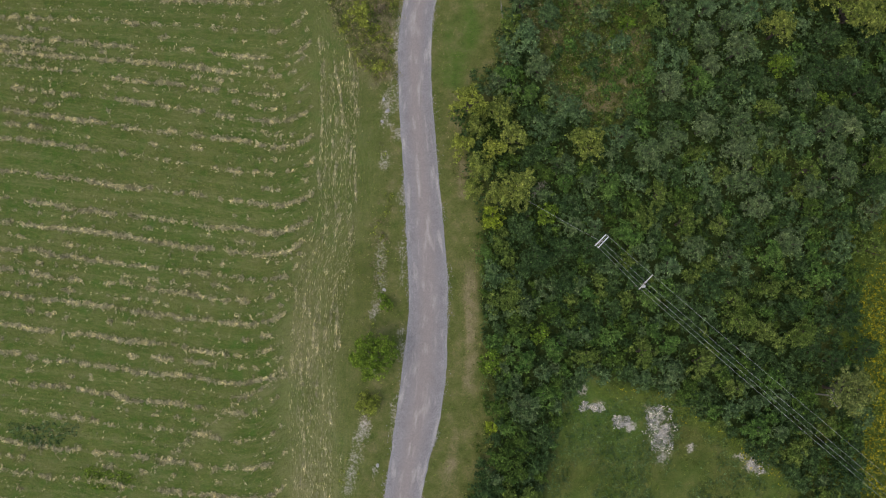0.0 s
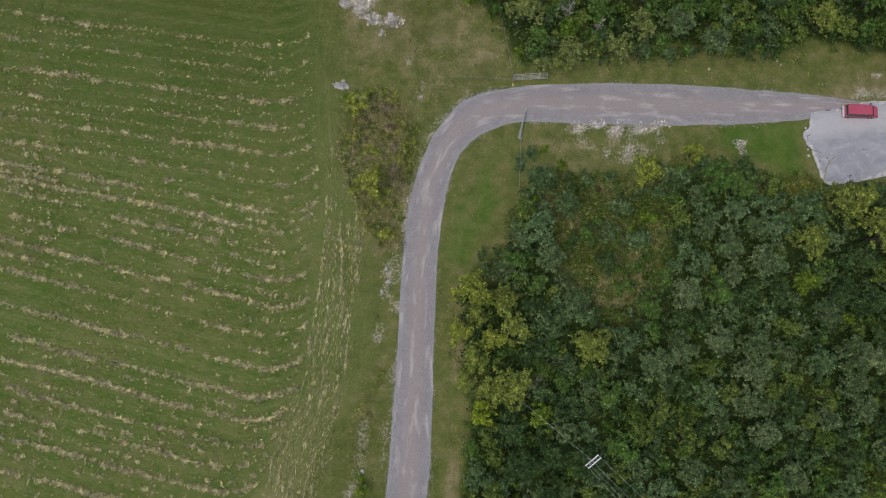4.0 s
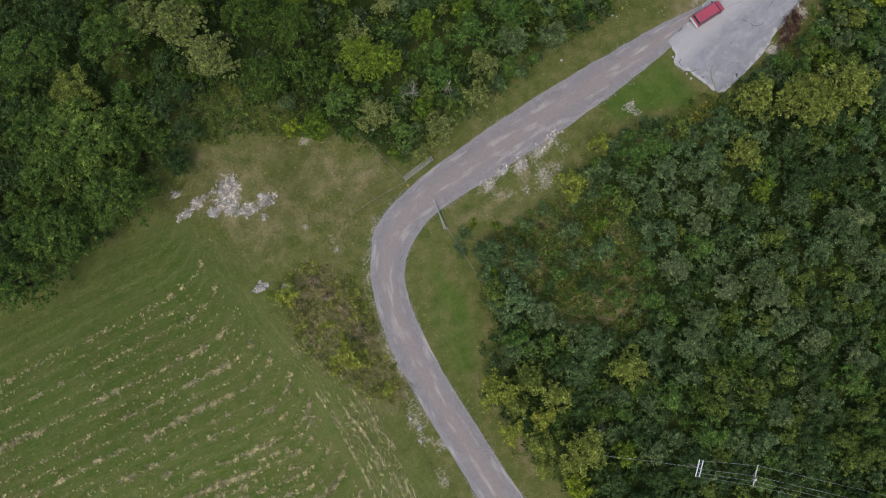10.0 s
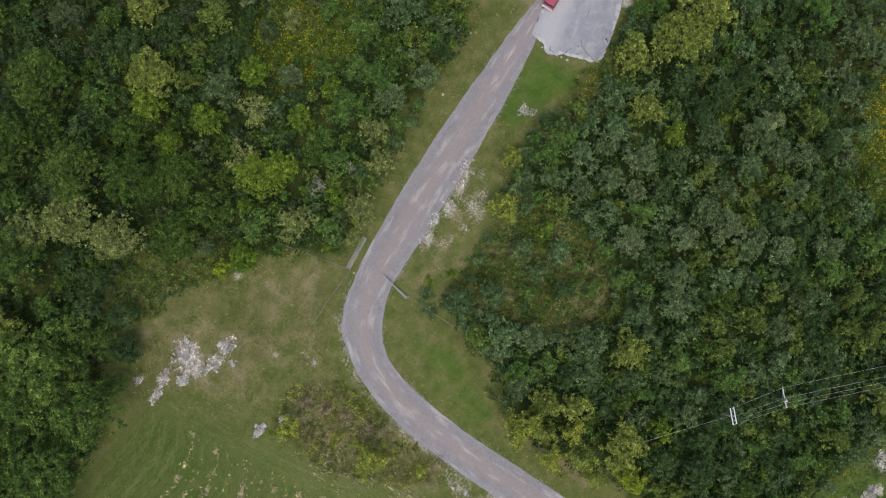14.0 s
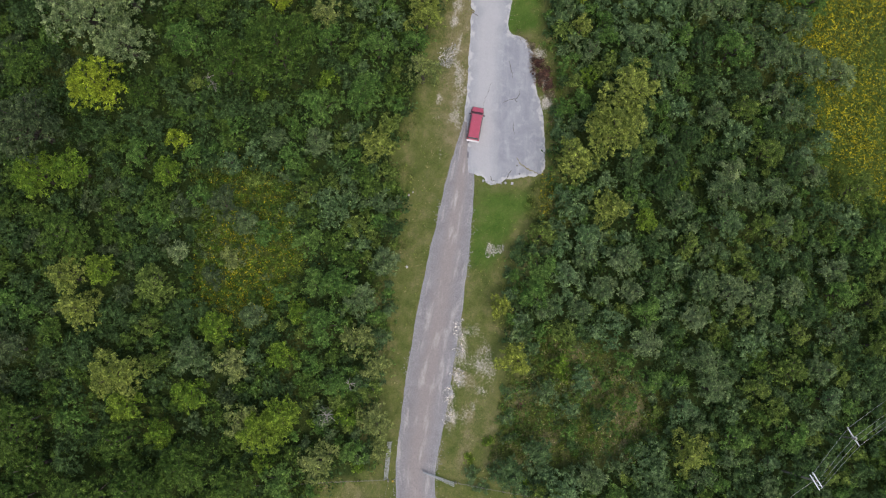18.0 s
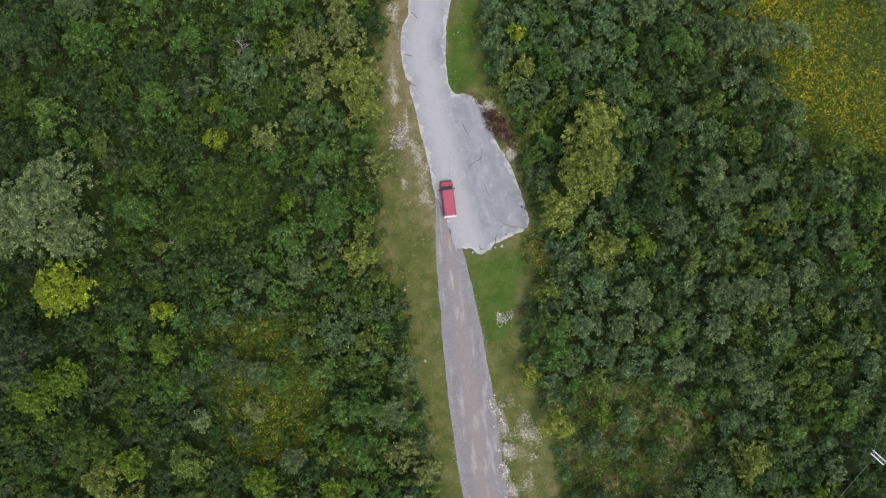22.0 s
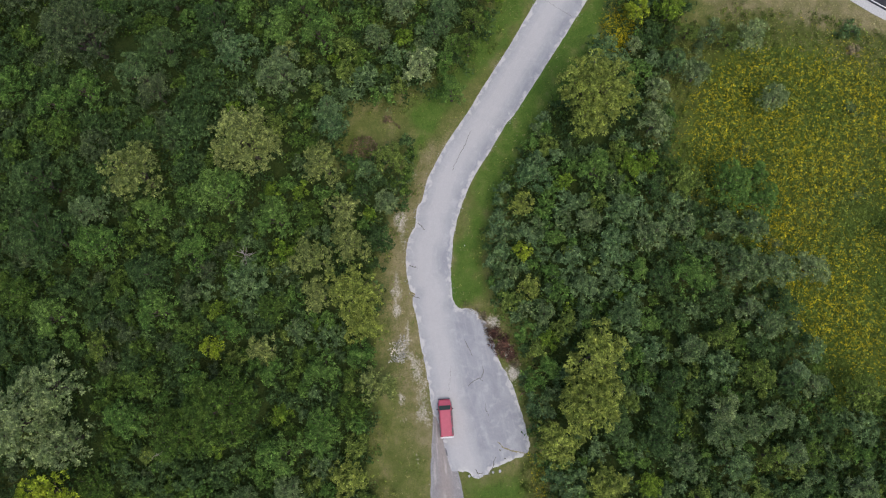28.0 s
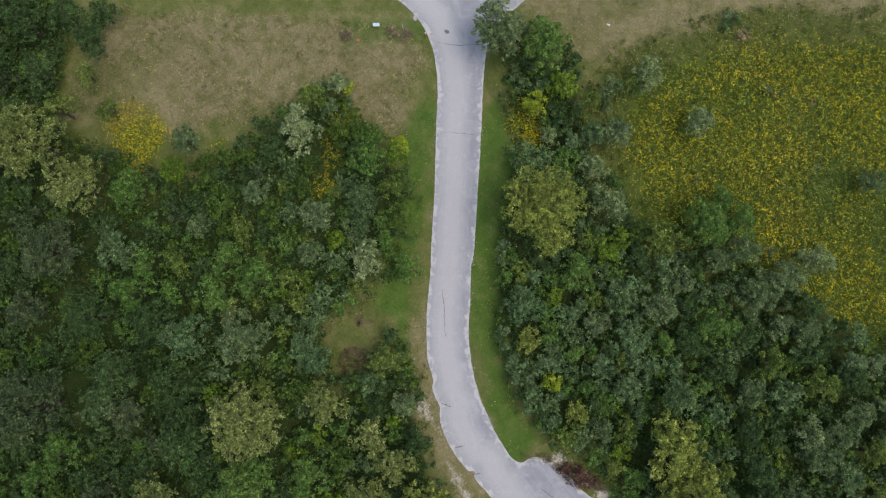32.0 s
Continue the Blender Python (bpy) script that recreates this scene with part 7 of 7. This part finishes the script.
# broken slabs along the lay-by's lower edge
SLAB = plain("broken_asphalt", (0.42, 0.42, 0.43), 0.9, var=0.2, scale=3.0)
for k in range(7):
    r = random.Random(500 + k)
    t = (k + r.uniform(0.2, 0.8)) / 7
    x, y = 48.95 + 0.9 * t * t + r.uniform(-0.15, 0.15), 57.4 - 4.4 * t
    a0, n = r.uniform(0, 6), r.choice((5, 6, 7))
    R = r.uniform(0.10, 0.26)
    V = [(math.cos(a0 + 2 * math.pi * j / n) * R * r.uniform(0.65, 1.2), math.sin(a0 + 2 * math.pi * j / n) * R * r.uniform(0.65, 1.2)) for j in range(n)]
    bm = bmesh.new()
    f = bm.faces.new([bm.verts.new((u, v, 0)) for u, v in V])
    ex = bmesh.ops.extrude_face_region(bm, geom=[f])
    bmesh.ops.translate(bm, verts=[v for v in ex["geom"] if isinstance(v, bmesh.types.BMVert)], vec=(0, 0, 0.09))
    bmesh.ops.recalc_face_normals(bm, faces=bm.faces)
    ob = part("asphalt_slab", bm, SLAB, None)
    tagged(ob, "broken slab of pale asphalt at the lay-by's edge", "slab", group="broken slabs")
    ob.matrix_basis = pose(x * M, y * M, -0.02, r.uniform(-3, 3), r.uniform(-3, 3), 0)

# ---- stones ----
STONE = plain("pale_stone", (0.44, 0.42, 0.40), 0.9, var=0.2, scale=2.5)


def stone(x, y, R, seed, flat=0.55):
    r = np.random.default_rng(seed)
    bm = bmesh.new()
    bmesh.ops.create_icosphere(bm, subdivisions=2, radius=1)
    off = r.uniform(0, 9, 3)
    for v in bm.verts:
        k = 1 + 0.35 * noise.noise(v.co * 1.2 + Vector(off)) + 0.12 * noise.noise(v.co * 3.1 + Vector(off))
        v.co = Vector((v.co.x * k, v.co.y * k * 0.8, v.co.z * k * flat * 0.7))
    ob = part("boulder", bm, STONE, None)
    tagged(ob, "pale weathered limestone boulder in the grass", "boulder", group="boulders")
    ob.matrix_basis = pose(x * M, y * M, R * 0.15, 0, 0, seed * 40)
    ob.scale = (R, R, R)


for k, (x, y, R) in enumerate(((-10.6, 54.1, 0.55), (-13.2, 56.2, 0.3), (-12.5, 55.4, 0.35), (-2.6, 55.2, 0.25), (-8.0, 66.2, 0.45), (-11.8, 67.6, 0.4), (-12.6, 66.6, 0.35), (-10.2, 69.8, 0.4), (-9.0, 63.2, 0.3), (21.6, 54.1, 0.4), (-3.9, 30.2, 0.35), (-4.4, 31.8, 0.3), (-4.6, 28.7, 0.3), (126.3, 43.0, 0.4), (44.7, 65.8, 0.16), (45.2, 65.4, 0.12), (-5.0, -16.8, 0.3), (-4.2, 5.9, 0.3), (9.0, 67.0, 0.35), (35.6, 63.6, 0.22))):
    stone(x, y, R, k)

# ---- small things by the main road and the gate ----
BOARD = plain("pale_blue_board", (0.62, 0.72, 0.80), 0.45)
WHITEP = plain("white_plastic", (0.80, 0.80, 0.78), 0.45)
ORANGE = plain("orange_red_paint", (0.62, 0.16, 0.07), 0.5)


def marker(x, y, H, R, mat, cap, label, category, lean=0.0):
    m_ = new("marker_post", None)
    tagged(m_, label, category)
    bm = bmesh.new()
    cyl(bm, (0, 0, -0.3), (lean, lean * 0.5, H), R, R * 0.9, 10)
    part("post", bm, mat, m_)
    bm = bmesh.new()
    cyl(bm, (lean, lean * 0.5, H), (lean, lean * 0.5, H + 0.1), R * 1.25, R * 0.9, 10)
    part("cap", bm, cap, m_)
    m_.matrix_basis = pose(x * M, y * M, 0)


marker(125.5, 45.1, 1.9, 0.045, WHITEP, WHITEP, "thin white marker post in the weeds", "marker post", 0.1)
marker(123.5, 42.9, 1.0, 0.09, ORANGE, WHITEP, "short red marker post with a white cap", "marker post")
marker(123.1, 42.2, 0.8, 0.09, WHITEP, ORANGE, "short white marker post with a red cap", "marker post")
marker(9.5, 58.3, 0.5, 0.11, WHITEP, YELLOW, "small pale marker at the gate", "marker post")
board = new("notice_board", None)
tagged(board, "small pale blue board on two legs in the weeds", "board")
bm = bmesh.new()
bmesh.ops.create_cube(bm, size=1, matrix=Matrix.Translation((0, 0, 0.95)) @ Matrix.Rotation(radians(35), 4, "X") @ Matrix.Diagonal((0.95, 0.5, 0.04, 1)))
part("panel", bm, BOARD, board)
for s in (-0.35, 0.35):
    bm = bmesh.new()
    cyl(bm, (s, 0, -0.2), (s, 0, 0.93), 0.025, None, 8)
    part("leg", bm, POST, board)
board.matrix_basis = pose(127.7 * M, 48.0 * M, 0, 0, 0, -118)


def litter(x, y, a, b, turn, seed, mat, label):
    r = np.random.default_rng(seed)
    bm = bmesh.new()
    bmesh.ops.create_grid(bm, x_segments=4, y_segments=3, size=0.5)
    for v in bm.verts:
        v.co = Vector((v.co.x * a, v.co.y * b, 0.1 + r.normal(0, 0.04)))
    g = bmesh.ops.solidify(bm, geom=list(bm.faces), thickness=0.012)
    ob = part("litter", bm, mat, None)
    tagged(ob, label, "litter")
    ob.matrix_basis = pose(x * M, y * M, 0.02, 0, 0, turn)


litter(113.1, 21.3, 0.55, 0.22, 30, 1, WHITEP, "crumpled white litter in the dry grass")
litter(127.3, 51.0, 0.5, 0.3, 60, 2, ORANGE, "crumpled orange and white wrapper in the grass")
litter(77.5, 57.6, 0.15, 0.12, 10, 3, WHITEP, "small white scrap on the lawn")
